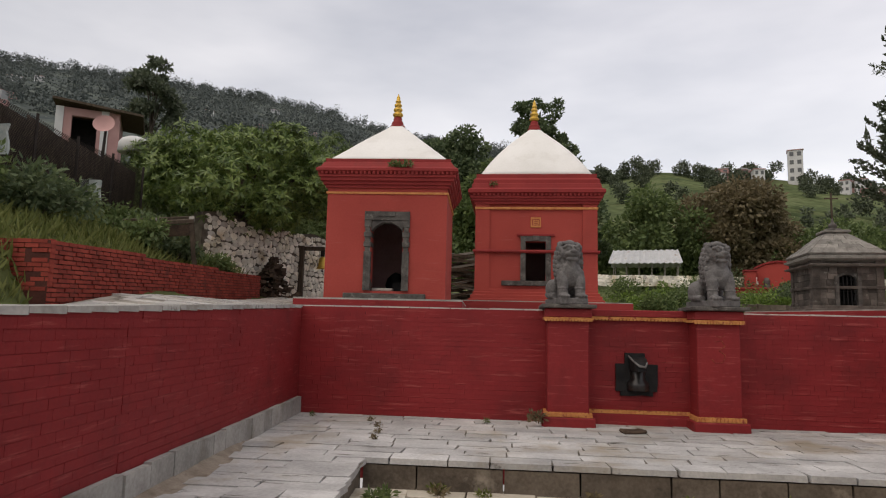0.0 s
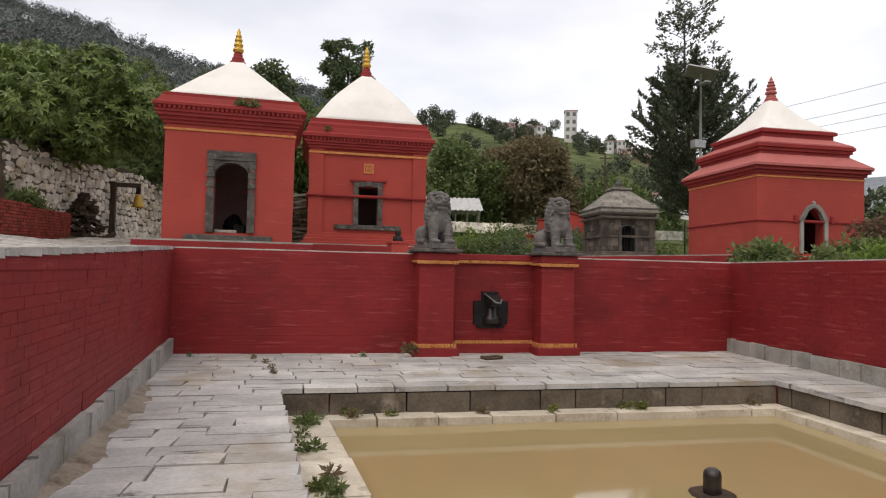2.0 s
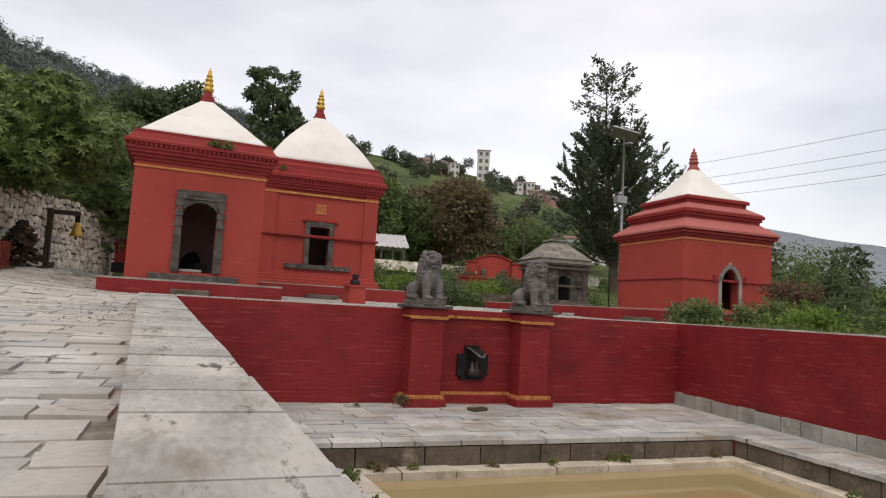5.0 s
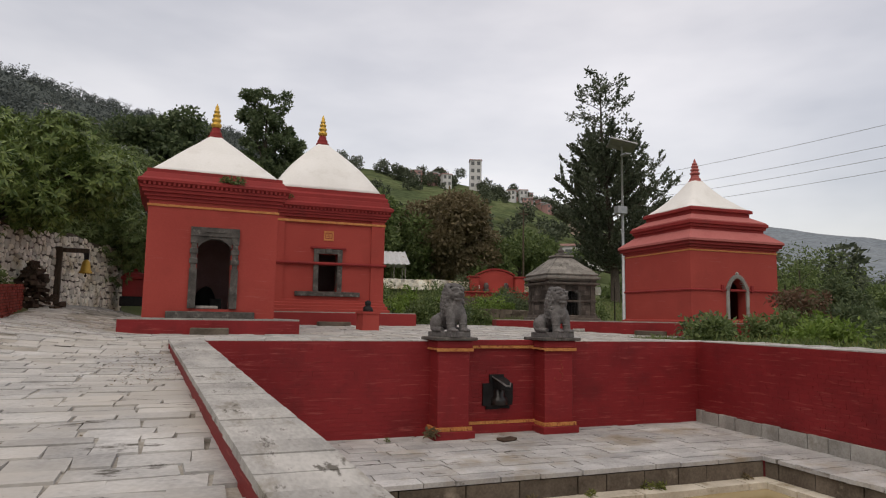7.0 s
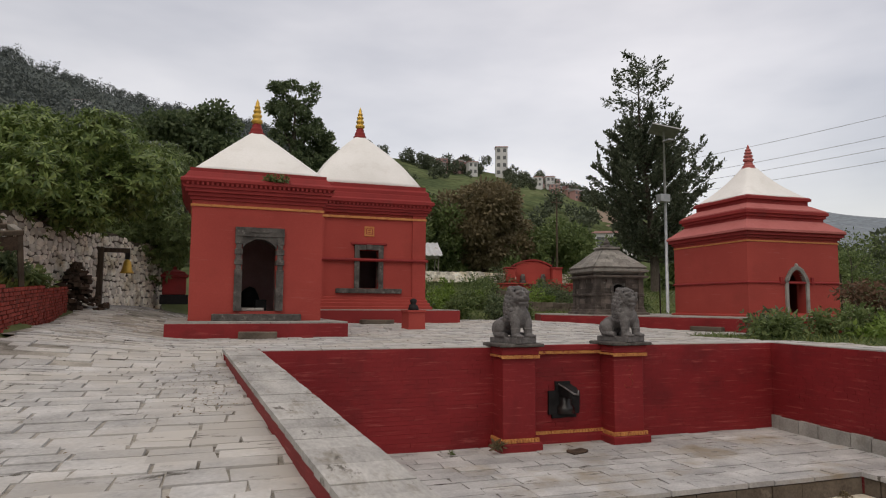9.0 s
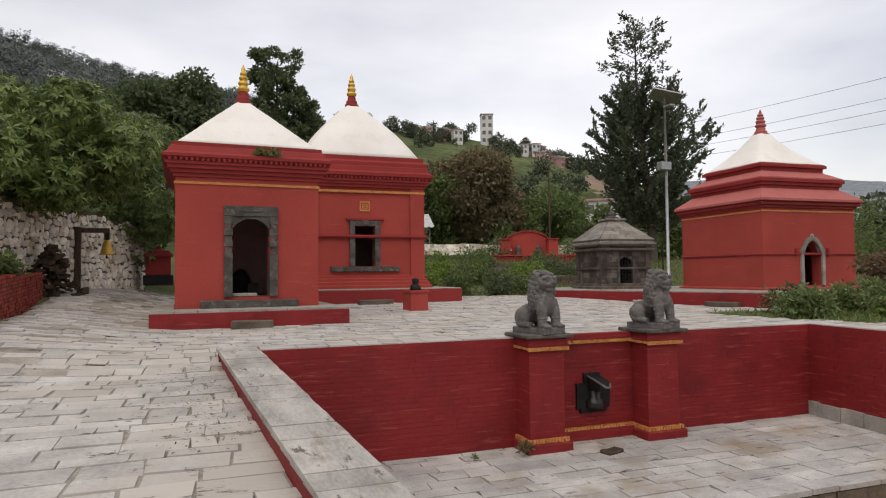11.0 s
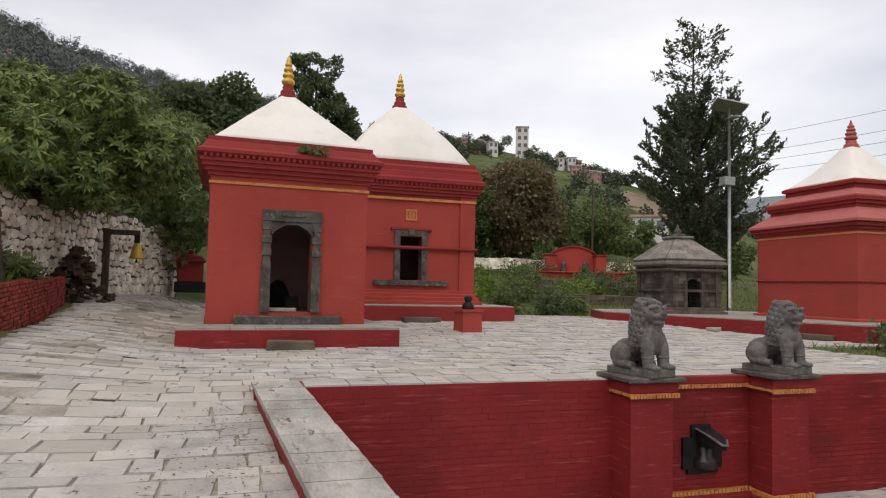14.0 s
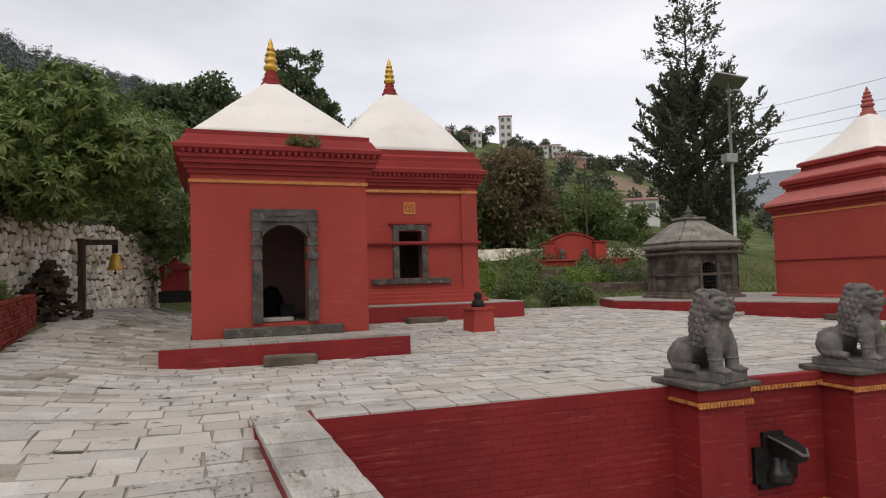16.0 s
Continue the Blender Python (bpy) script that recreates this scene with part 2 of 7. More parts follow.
GRASSY = surface("grassy_soil", (0.075, 0.09, 0.03), (0.12, 0.14, 0.05), 0.8, 10, 0.95, bump=0.8, dist=0.05, stain=(0.11, 0.09, 0.055), stain_scale=0.3, stain_at=(0.56, 0.72))
SOOT = surface("soot_black_stone", (0.007, 0.007, 0.008), (0.02, 0.019, 0.019), 8, 50, 0.7, spec=0.25, bump=0.5)
BLACK_STONE = surface("polished_black_stone", (0.015, 0.013, 0.012), (0.03, 0.026, 0.024), 10, 60, 0.3, spec=0.5, bump=0.15)
DARK_IRON = surface("dark_iron", (0.025, 0.02, 0.018), (0.05, 0.04, 0.035), 6, 40, 0.6, metal=0.6)
STEEL = surface("galvanised_steel", (0.30, 0.31, 0.32), (0.42, 0.43, 0.44), 4, 40, 0.45, metal=0.6, bump=0.05)
PANEL_BLUE = surface("solar_cell_blue", (0.015, 0.018, 0.03), (0.03, 0.035, 0.05), 4, 40, 0.25, spec=0.5)
WOOD_OLD = surface("old_dark_wood", (0.05, 0.036, 0.026), (0.12, 0.09, 0.065), 2, 40, 0.85, bump=0.5, streak=(6, 6, 1))
WOOD_GREY = surface("weathered_grey_wood", (0.16, 0.145, 0.125), (0.28, 0.26, 0.23), 2, 40, 0.9, bump=0.5)
TIN = surface("pale_corrugated_tin", (0.45, 0.46, 0.47), (0.6, 0.61, 0.62), 2, 30, 0.5, metal=0.3, stain=(0.3, 0.24, 0.19), stain_scale=2)
INTERIOR = surface("dull_mauve_plaster", (0.36, 0.22, 0.21), (0.46, 0.30, 0.29), 2, 20, 0.9, bump=0.3)
BARK = surface("grey_brown_bark", (0.055, 0.045, 0.035), (0.12, 0.10, 0.08), 4, 30, 0.95, bump=0.8, dist=0.03, streak=(3, 3, 1))
CONCRETE = surface("far_white_concrete", (0.55, 0.55, 0.55), (0.68, 0.68, 0.67), 0.5, 5, 0.9)
PINK_FAR = surface("far_pink_plaster", (0.42, 0.24, 0.23), (0.52, 0.32, 0.30), 0.3, 3, 0.9)
# dark panes lightened in base colour to paint in distance haze
WINDOW_FAR = surface("far_window_painted_haze", (0.12, 0.125, 0.13), (0.16, 0.165, 0.17), 1, 5, 0.4)
CLOTH = surface("faded_cloth", (0.30, 0.36, 0.36), (0.5, 0.52, 0.5), 6, 40, 0.95)
LEAF_MANGO = leafy("mango_leaf", (0.065, 0.115, 0.032), (0.25, 0.32, 0.095), 0.36, 0.25)
LEAF_TALL = leafy("dusky_grey_green_leaf", (0.065, 0.085, 0.055), (0.15, 0.175, 0.115), 0.5)
LEAF_DARK = leafy("dark_leaf", (0.06, 0.092, 0.046), (0.17, 0.215, 0.105))
HEAP_BROWN = surface("dirty_brown_rubble", (0.035, 0.024, 0.017), (0.09, 0.06, 0.042), 5, 40, 0.95, bump=0.7, vary=0.3)
LEAF_MID = leafy("mid_green_leaf", (0.075, 0.115, 0.04), (0.19, 0.245, 0.09))
LEAF_BROWN = leafy("brownish_leaf", (0.13, 0.108, 0.06), (0.25, 0.20, 0.115))
LEAF_RED = leafy("reddish_shrub_leaf", (0.085, 0.075, 0.04), (0.21, 0.115, 0.08))
LEAF_BRIGHT = leafy("fresh_green_leaf", (0.10, 0.17, 0.03), (0.22, 0.31, 0.07))
GRASS = leafy("grass_blade", (0.10, 0.125, 0.03), (0.23, 0.245, 0.08), 0.7)
LEAF_DRY = leafy("dry_leaf_litter", (0.10, 0.065, 0.04), (0.25, 0.19, 0.10), 0.9)


def water_material():
    m, n, l, b = material("muddy_water", 0.06, 0.0, 0.5)
    geo = n.new("ShaderNodeNewGeometry")
    t = n.new("ShaderNodeTexNoise")
    t.inputs["Scale"].default_value, t.inputs["Detail"].default_value = 0.5, 3
    l.new(geo.outputs["Position"], t.inputs["Vector"])
    r = n.new("ShaderNodeValToRGB")
    r.color_ramp.elements[0].color, r.color_ramp.elements[1].color = (0.315, 0.245, 0.118, 1), (0.375, 0.295, 0.152, 1)
    l.new(t.outputs["Fac"], r.inputs["Fac"])
    l.new(r.outputs[0], b.inputs["Base Color"])
    w = n.new("ShaderNodeTexNoise")
    w.inputs["Scale"].default_value, w.inputs["Detail"].default_value = 5.0, 2
    l.new(geo.outputs["Position"], w.inputs["Vector"])
    bp = n.new("ShaderNodeBump")
    bp.inputs["Strength"].default_value, bp.inputs["Distance"].default_value = 0.06, 0.015
    l.new(w.outputs["Fac"], bp.inputs["Height"])
    l.new(bp.outputs[0], b.inputs["Normal"])
    return m


WATER = water_material()


def hill_material(name, c1, c2, c3, scale):
    m, n, l, b = material(name, 1.0, 0.0, 0.0)
    geo = n.new("ShaderNodeNewGeometry")
    t = n.new("ShaderNodeTexNoise")
    t.inputs["Scale"].default_value, t.inputs["Detail"].default_value, t.inputs["Roughness"].default_value = scale, 8, 0.62
    l.new(geo.outputs["Position"], t.inputs["Vector"])
    r = n.new("ShaderNodeValToRGB")
    e = r.color_ramp.elements
    e[0].position, e[0].color, e[1].position, e[1].color = 0.38, (*c1, 1), 0.68, (*c3, 1)
    k = e.new(0.52)
    k.color = (*c2, 1)
    l.new(t.outputs["Fac"], r.inputs["Fac"])
    fine = n.new("ShaderNodeTexNoise")
    fine.inputs["Scale"].default_value, fine.inputs["Detail"].default_value = scale * 7, 6
    l.new(geo.outputs["Position"], fine.inputs["Vector"])
    dim = n.new("ShaderNodeMapRange")
    dim.inputs["From Min"].default_value, dim.inputs["From Max"].default_value = 0.35, 0.65
    dim.inputs["To Min"].default_value, dim.inputs["To Max"].default_value = 0.72, 1.2
    l.new(fine.outputs["Fac"], dim.inputs["Value"])
    hs = n.new("ShaderNodeHueSaturation")
    l.new(dim.outputs[0], hs.inputs["Value"])
    l.new(r.outputs[0], hs.inputs["Color"])
    l.new(hs.outputs["Color"], b.inputs["Base Color"])
    return m


HILL_NEAR = hill_material("green_terraced_hillside", (0.075, 0.098, 0.05), (0.11, 0.135, 0.065), (0.155, 0.17, 0.09), 0.06)
# aerial haze is painted into the mountain and ridge colours, greyer and bluer
HILL_FAR = hill_material("forest_mountain_painted_haze", (0.085, 0.10, 0.10), (0.105, 0.122, 0.115), (0.14, 0.158, 0.132), 0.02)
HILL_BLUE = hill_material("ridge_painted_blue_haze", (0.20, 0.23, 0.26), (0.22, 0.25, 0.275), (0.24, 0.27, 0.29), 0.01)
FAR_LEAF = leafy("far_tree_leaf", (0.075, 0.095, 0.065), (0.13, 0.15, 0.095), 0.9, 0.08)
# leaf colour greyed and paled to paint in the haze of distance
FAR_LEAF_HAZE = leafy("forest_leaf_painted_haze", (0.095, 0.112, 0.11), (0.125, 0.142, 0.13), 1.0, 0.03)
SCAR = surface("bare_brown_slope", (0.17, 0.125, 0.09), (0.25, 0.19, 0.14), 0.05, 1, 1.0)


# ---- mesh helpers ----
def mesh_of(name, bm, mat, smooth=False):
    me = bpy.data.meshes.new(name)
    bm.to_mesh(me)
    bm.free()
    if smooth:
        me.polygons.foreach_set("use_smooth", [True] * len(me.polygons))
    if mat:
        me.materials.append(mat)
    return me


def part(name, bm, mat, parent=None, label="", smooth=False):
    ob = new(name, mesh_of(name, bm, mat, smooth))
    if parent:
        ob.parent = parent
    if label:
        ob["label"] = label
    return ob


def empty(name, m, label, category, group="", kind=""):
    ob = new(name)
    ob.matrix_world = m
    return tagged(ob, label, category, group, kind)


def bx(bm, x0, x1, y0, y1, z0, z1, m=None):
    vs = [Vector((x, y, z)) for z in (z0, z1) for x, y in ((x0, y0), (x1, y0), (x1, y1), (x0, y1))]
    if m:
        vs = [m @ v for v in vs]
    v = [bm.verts.new(p) for p in vs]
    for f in ((3, 2, 1, 0), (4, 5, 6, 7), (0, 1, 5, 4), (1, 2, 6, 5), (2, 3, 7, 6), (3, 0, 4, 7)):
        bm.faces.new([v[i] for i in f])
    return v


def box(x0, x1, y0, y1, z0, z1, bevel=0.0, seg=1):
    bm = bmesh.new()
    bx(bm, x0, x1, y0, y1, z0, z1)
    if bevel:
        bmesh.ops.bevel(bm, geom=bm.edges[:], offset=bevel, segments=seg, affect="EDGES")
    return bm


def jitter(bm, amount, scale=4.0, cuts=0):
    if cuts:
        bmesh.ops.subdivide_edges(bm, edges=bm.edges[:], cuts=cuts, use_grid_fill=True)
    for v in bm.verts:
        v.co += noise.noise_vector(v.co * scale) * amount
    return bm


def rings(bm, profile, sides, cx=0, cy=0, turn=0.0, square=False):
    """Stacked rings of (radius, height); square: four corners with half-width radius."""
    prev = None
    for r, z in profile:
        if square:
            ring = [bm.verts.new((cx + sx * r, cy + sy * r, z)) for sx, sy in ((-1, -1), (1, -1), (1, 1), (-1, 1))]
        else:
            ring = [bm.verts.new((cx + r * math.cos(turn + 2 * math.pi * i / sides), cy + r * math.sin(turn + 2 * math.pi * i / sides), z)) for i in range(sides)]
        k = len(ring)
        if prev:
            for i in range(k):
                bm.faces.new((prev[i], prev[(i + 1) % k], ring[(i + 1) % k], ring[i]))
        else:
            bm.faces.new(ring[::-1])
        prev = ring
    bm.faces.new(prev)
    return bm


def tube(bm, pts, radii, sides=7):
    prev = None
    for i, p in enumerate(pts):
        p = Vector(p)
        d = (Vector(pts[min(i + 1, len(pts) - 1)]) - Vector(pts[max(i - 1, 0)])).normalized()
        a = d.cross(Vector((0.31, 0.95, 0.1))).normalized()
        c = d.cross(a)
        ring = [bm.verts.new(p + (a * math.cos(2 * math.pi * k / sides) + c * math.sin(2 * math.pi * k / sides)) * radii[i]) for k in range(sides)]
        if prev:
            for k in range(sides):
                bm.faces.new((prev[k], prev[(k + 1) % sides], ring[(k + 1) % sides], ring[k]))
        else:
            bm.faces.new(ring)
        prev = ring
    bm.faces.new(prev[::-1])


def ball(bm, c, r, sub=2, squash=(1, 1, 1), m=None):
    mm = Matrix.Translation(c) @ (m or Matrix.Identity(4)) @ Matrix.Diagonal((r * squash[0], r * squash[1], r * squash[2], 1))
    bmesh.ops.create_icosphere(bm, subdivisions=sub, radius=1.0, matrix=mm)


def raw_mesh(name, verts, faces, mat, smooth=False):
    me = bpy.data.meshes.new(name)
    me.from_pydata([tuple(v) for v in verts], [], faces)
    if smooth:
        me.polygons.foreach_set("use_smooth", [True] * len(me.polygons))
    me.materials.append(mat)
    return me


def smooth01(x):
    x = min(max(x, 0.0), 1.0)
    return x * x * (3 - 2 * x)


# ---- the plan ----
NORTH = 10.27          # pit face of the north wall
PAVE_Z = -1.66         # floor of the sunken court
WALL_END = 0.0
NE_X = 7.2
WATER_Z = -2.06


def west_x(y):
    return -2.57 + 0.0707 * (10.13 - y)


def east_x(y):
    return NE_X - 0.10 * (NORTH - y)


def coping_z(y):
    return -0.033 * max(0.0, 10.2 - y)


def coping_w(y):
    return 0.50 - 0.007 * max(0.0, 10.2 - y)


def ground_z(x, y):
    """Height of the upper terrace."""
    z = -0.05 + 0.16 * smooth01((y - 15.5) / 6.5)
    z += 0.30 * smooth01((-3.6 - x) / 3.2) * smooth01((y - 6) / 8) + 0.22 * smooth01((-3.5 - x) / 3) * smooth01((y - 17) / 8)
    if x < west_x(y):
        z += (coping_z(y) - 0.13) * smooth01((11.4 - y) / 1.8)
    elif y < 11.6:
        z += 0.04 * smooth01((11.6 - y) / 1.2)
    return z


# ---- large structure ----
def grid_sheet(name, x0, x1, y0, y1, nx, ny, height, mat, keep=None):
    vs, fs = [], []
    for j in range(ny + 1):
        for i in range(nx + 1):
            x, y = x0 + (x1 - x0) * i / nx, y0 + (y1 - y0) * j / ny
            vs.append((x, y, height(x, y)))
    for j in range(ny):
        for i in range(nx):
            x, y = x0 + (x1 - x0) * (i + 0.5) / nx, y0 + (y1 - y0) * (j + 0.5) / ny
            if keep is None or keep(x, y):
                a = j * (nx + 1) + i
                fs.append((a, a + 1, a + nx + 2, a + nx + 1))
    return new(name, raw_mesh(name, vs, fs, mat, True))


def in_pit(x, y, m=0.25):
    return west_x(y) - m < x < east_x(y) + m and -6 < y < NORTH + m


def paved(x, y, m=0.0):
    if in_pit(x, y, 0.3) or (-4.6 < x < -1.0 and -3.2 < y < 1.0):
        return False
    if x < -6.05 - 0.085 * (y - 9.4) + m or x > 11.3 - m or y < -6 or y > 29.5 - m:
        return False
    if x > 8.3 - m and y < 14.3 + m:
        return False
    return not (y > 24.2 - m and x > -3.2 - m)


def bank_z(x, y):
    """Ground outside the paved terrace: a bank rising to the west and gardens to the north and east."""
    z = ground_z(x, y) - (0.4 if paved(x, y, 0.25) else 0.05)
    line = -6.45 - 0.085 * (y - 9.4)
    z += (3.7 * smooth01((line - 0.5 - x) / 8.0) + 0.5 * smooth01((line - 0.1 - x) / 1.2)) * smooth01((y + 6) / 14) + 0.62 * smooth01((line - x) / 0.4)
    if y > 22:
        z += 1.7 * smooth01((y - 24) / 14)
    if x > 6:
        z -= 0.5 * smooth01((x - 9.0) / 8) * smooth01((14.5 - y) / 3)
    return z + 0.08 * noise.noise(Vector((x * 0.5, y * 0.5, 0)))


def ground_all(x, y):
    r = math.hypot(x, y)
    near = bank_z(max(min(x, 45), -40), max(min(y, 48), -30))
    far = smooth01((r - 40) / 60)
    return near * (1 - far) + 1.0 * far - 2.0 * smooth01((r - 300) / 1500)


def ground_sheet():
    """One sheet out to the horizon, with the sunken court cut out of it."""
    xs = [-1800, -700, -300, -150, -90, -60, -45, -35, -28, -22] + [-18 + 0.5 * i for i in range(100)] + [34, 40, 48, 60, 90, 150, 300, 700, 1800]
    ys = [-1800, -700, -300, -120, -60, -30, -20, -12] + [-8 + 0.5 * i for i in range(96)] + [41, 44, 48, 54, 62, 75, 95, 140, 300, 700, 1800]
    vs = [(x, y, ground_all(x, y)) for y in ys for x in xs]
    n, fs = len(xs), []
    for j in range(len(ys) - 1):
        for i in range(n - 1):
            x, y = (xs[i] + xs[i + 1]) / 2, (ys[j] + ys[j + 1]) / 2
            if in_pit(x, y, 0.32) or (-4.6 < x < -1.0 and -3.2 < y < 1.0):
                continue
            a = j * n + i
            fs.append((a, a + 1, a + n + 1, a + n))
    g = new("ground", raw_mesh("ground", vs, fs, GRASSY, True))
    return tagged(g, "grassy earth ground with bare soil patches", "ground", kind="structure")


ground_sheet()

# bed under the terrace stones
bed = grid_sheet("terrace_bed", -8.0, 11.4, -6.0, 30.0, 78, 144, lambda x, y: ground_z(x, y) - 0.016, JOINT_PALE, lambda x, y: paved(x, y, -0.1))
tagged(bed, "sandy earth bed between grey paving stones", "floor", kind="structure")
bed.name = "floor_terrace"

# the sunken court: walls (backing), floor bed, pool basin
COURT_S = -5.0


def wall_prism(name, pts, z0, z1, mat):
    """A wall as an extruded ground polygon; z1 may be a function of (x, y)."""
    bm = bmesh.new()
    low = [bm.verts.new((x, y, z0)) for x, y in pts]
    top = [bm.verts.new((x, y, z1(x, y) if callable(z1) else z1)) for x, y in pts]
    k = len(pts)
    bm.faces.new(low[::-1])
    bm.faces.new(top)
    for i in range(k):
        bm.faces.new((low[i], low[(i + 1) % k], top[(i + 1) % k], top[i]))
    bmesh.ops.recalc_face_normals(bm, faces=bm.faces[:])
    ob = part(name, bm, mat)
    return ob


wall_n = wall_prism("wall_north", [(west_x(NORTH) - 0.5, NORTH + 0.004), (NE_X + 0.4, NORTH + 0.004), (NE_X + 0.4, NORTH + 0.45), (west_x(NORTH) - 0.5, NORTH + 0.45)], -2.6, -0.02, RED_WALL)
tagged(wall_n, "dark red painted brick wall of the sunken court", "wall", kind="structure")
wall_w = wall_prism("wall_west", [(west_x(NORTH + 0.4) - 0.004, NORTH + 0.4), (west_x(NORTH + 0.4) - coping_w(NORTH) + 0.02, NORTH + 0.4), (west_x(5) - coping_w(5) + 0.02, 5.0), (west_x(WALL_END) - coping_w(0) + 0.02, WALL_END), (west_x(WALL_END) - 0.004, WALL_END), (west_x(5) - 0.004, 5.0)], -2.6,
                    lambda x, y: coping_z(y) - 0.045, RED_WALL)
tagged(wall_w, "dark red painted brick wall with stone coping", "wall", kind="structure")
wall_e = wall_prism("wall_east", [(east_x(NORTH + 0.1) + 0.004, NORTH + 0.1), (east_x(COURT_S) + 0.004, COURT_S), (east_x(COURT_S) + 0.4, COURT_S), (NE_X + 0.4, NORTH + 0.1)], -2.6, lambda x, y: -0.02, RED_WALL)
tagged(wall_e, "dark red painted brick wall beside the garden", "wall", kind="structure")
wall_s = wall_prism("wall_south", [(west_x(COURT_S) - 0.4, COURT_S - 0.4), (east_x(COURT_S) + 0.4, COURT_S - 0.4), (east_x(COURT_S) + 0.4, COURT_S), (west_x(COURT_S) - 0.4, COURT_S)], -2.6, -0.05, RED_WALL)
tagged(wall_s, "dark red painted wall closing the court", "wall", kind="structure")
wall_w2 = wall_prism("wall_stair", [(west_x(-1.7) - 0.03, -1.7), (west_x(-1.7) - 0.4, -1.7), (west_x(COURT_S) - 0.4, COURT_S), (west_x(COURT_S) - 0.03, COURT_S)], -2.6, -0.1, RED_WALL)
tagged(wall_w2, "dark red painted wall beside the stair", "wall", kind="structure")

POOL_NW, POOL_NE = (-0.84, 7.22), (5.66, 7.12)


def pool_w(y):
    return POOL_NW[0] + 0.075 * (POOL_NW[1] - y)


def pool_e(y):
    return POOL_NE[0] - 0.03 * (POOL_NE[1] - y)


POOL_S = 1.0


def in_pool(x, y, m=0.0):
    return pool_w(y) - m < x < pool_e(y) + m and POOL_S - m < y < 7.17 + m


court_bed = grid_sheet("floor_court", -3.4, 7.6, -5.4, 10.6, 88, 128, lambda x, y: PAVE_Z - 0.014, JOINT,
                       lambda x, y: not in_pool(x, y, 0.02))
tagged(court_bed, "dark earth joints under the court slabs", "floor", kind="structure")
basin = part("floor_pool", box(-1.5, 6.5, -2.5, 7.8, -3.2, -3.0), JOINT)
tagged(basin, "muddy bottom of the pool", "floor", kind="structure")
wat = new("water", raw_mesh("water", [(-1.2, -2.3, WATER_Z), (6.0, -2.3, WATER_Z), (6.0, 7.5, WATER_Z), (-1.2, 7.5, WATER_Z)], [(0, 1, 2, 3)], WATER))
tagged(wat, "still muddy brown pool water", "water", kind="structure")

# soil washed against the foot of the west wall
vs, fs = [], []
for i in range(49):
    y = 3.2 + 0.1 * i
    w = max(0.02, 0.30 * smooth01(i / 8) * smooth01((48 - i) / 14) * (0.7 + 0.6 * noise.noise(Vector((0, y * 1.7, 0)))))
    for j in range(5):
        u = j / 4
        vs.append((west_x(y) + 0.05 + w * u, y, PAVE_Z - 0.006 + 0.055 * (1 - u) ** 1.5 + 0.012 * noise.noise(Vector((u * 3, y * 6, 2)))))
for i in range(48):
    for j in range(4):
        a = 5 * i + j
        fs.append((a, a + 1, a + 6, a + 5))
drift = new("soil_drift", raw_mesh("soil_drift", vs, fs, SOIL_DRIFT, True))
tagged(drift, "drift of brown silt against the wall foot", "soil", kind="structure")

# stair from the court up to the walkway, and its landings
stair = empty("stair", pose(0, 0, 0), "grey stone stair up from the sunken court", "stair", kind="structure")
for i in range(5):
    part("step", box(-4.6, -1.62 - 0.29 * i, -1.7, WALL_END - 0.01, PAVE_Z - 0.2 + 0.175 * i, PAVE_Z + 0.18 + 0.175 * i, 0.012), BASE_STONE, stair)
for i in range(3):
    part("step", box(-4.6, -2.75, WALL_END - 0.2 + 0.33 * i, 1.0, -1.05 + 0.12 * i, -0.72 + 0.11 * i, 0.012), BASE_STONE, stair)


# ---- temples ----
def moulding(profile, half):
    """A band round a square building from (reach, z) pairs, hollow inside."""
    bm = bmesh.new()
    outer = [(half + r, z) for r, z in profile]
    prof = outer + [(half - 0.12, profile[-1][1]), (half - 0.12, profile[0][1])]
    loops = []
    for r, z in prof:
        loops.append([bm.verts.new((sx * r, sy * r, z)) for sx, sy in ((-1, -1), (1, -1), (1, 1), (-1, 1))])
    n = len(loops)
    for i in range(n):
        a, b = loops[i], loops[(i + 1) % n]
        for k in range(4):
            bm.faces.new((a[k], a[(k + 1) % 4], b[(k + 1) % 4], b[k]))
    bmesh.ops.recalc_face_normals(bm, faces=bm.faces[:])
    return bm


def dentils(half, z0, z1, reach, width, gap, mat, parent):
    """Small blocks in a row under an eave on all four sides."""
    bm = bmesh.new()
    bx(bm, -width / 2, width / 2, -half - reach, -half + 0.02, z0, z1)
    me = mesh_of("dentil", bm, mat)
    n = int(2 * half / (width + gap))
    for k in range(4):
        for i in range(n):
            ob = new("dentil", me)
            ob.parent = parent
            ob.matrix_basis = Matrix.Rotation(k * math.pi / 2, 4, "Z") @ Matrix.Translation((-half + (i + 0.5) * 2 * half / n, 0, 0))


def slab_outline(pts, y0, y1):
    """A slab from an outline of (x, z), between two planes across y."""
    bm = bmesh.new()
    fr = [bm.verts.new((x, y0, z)) for x, z in pts]
    bk = [bm.verts.new((x, y1, z)) for x, z in pts]
    k = len(pts)
    bm.faces.new(fr)
    bm.faces.new(bk[::-1])
    for i in range(k):
        bm.faces.new((fr[i], bk[i], bk[(i + 1) % k], fr[(i + 1) % k]))
    bmesh.ops.recalc_face_normals(bm, faces=bm.faces[:])
    return bm


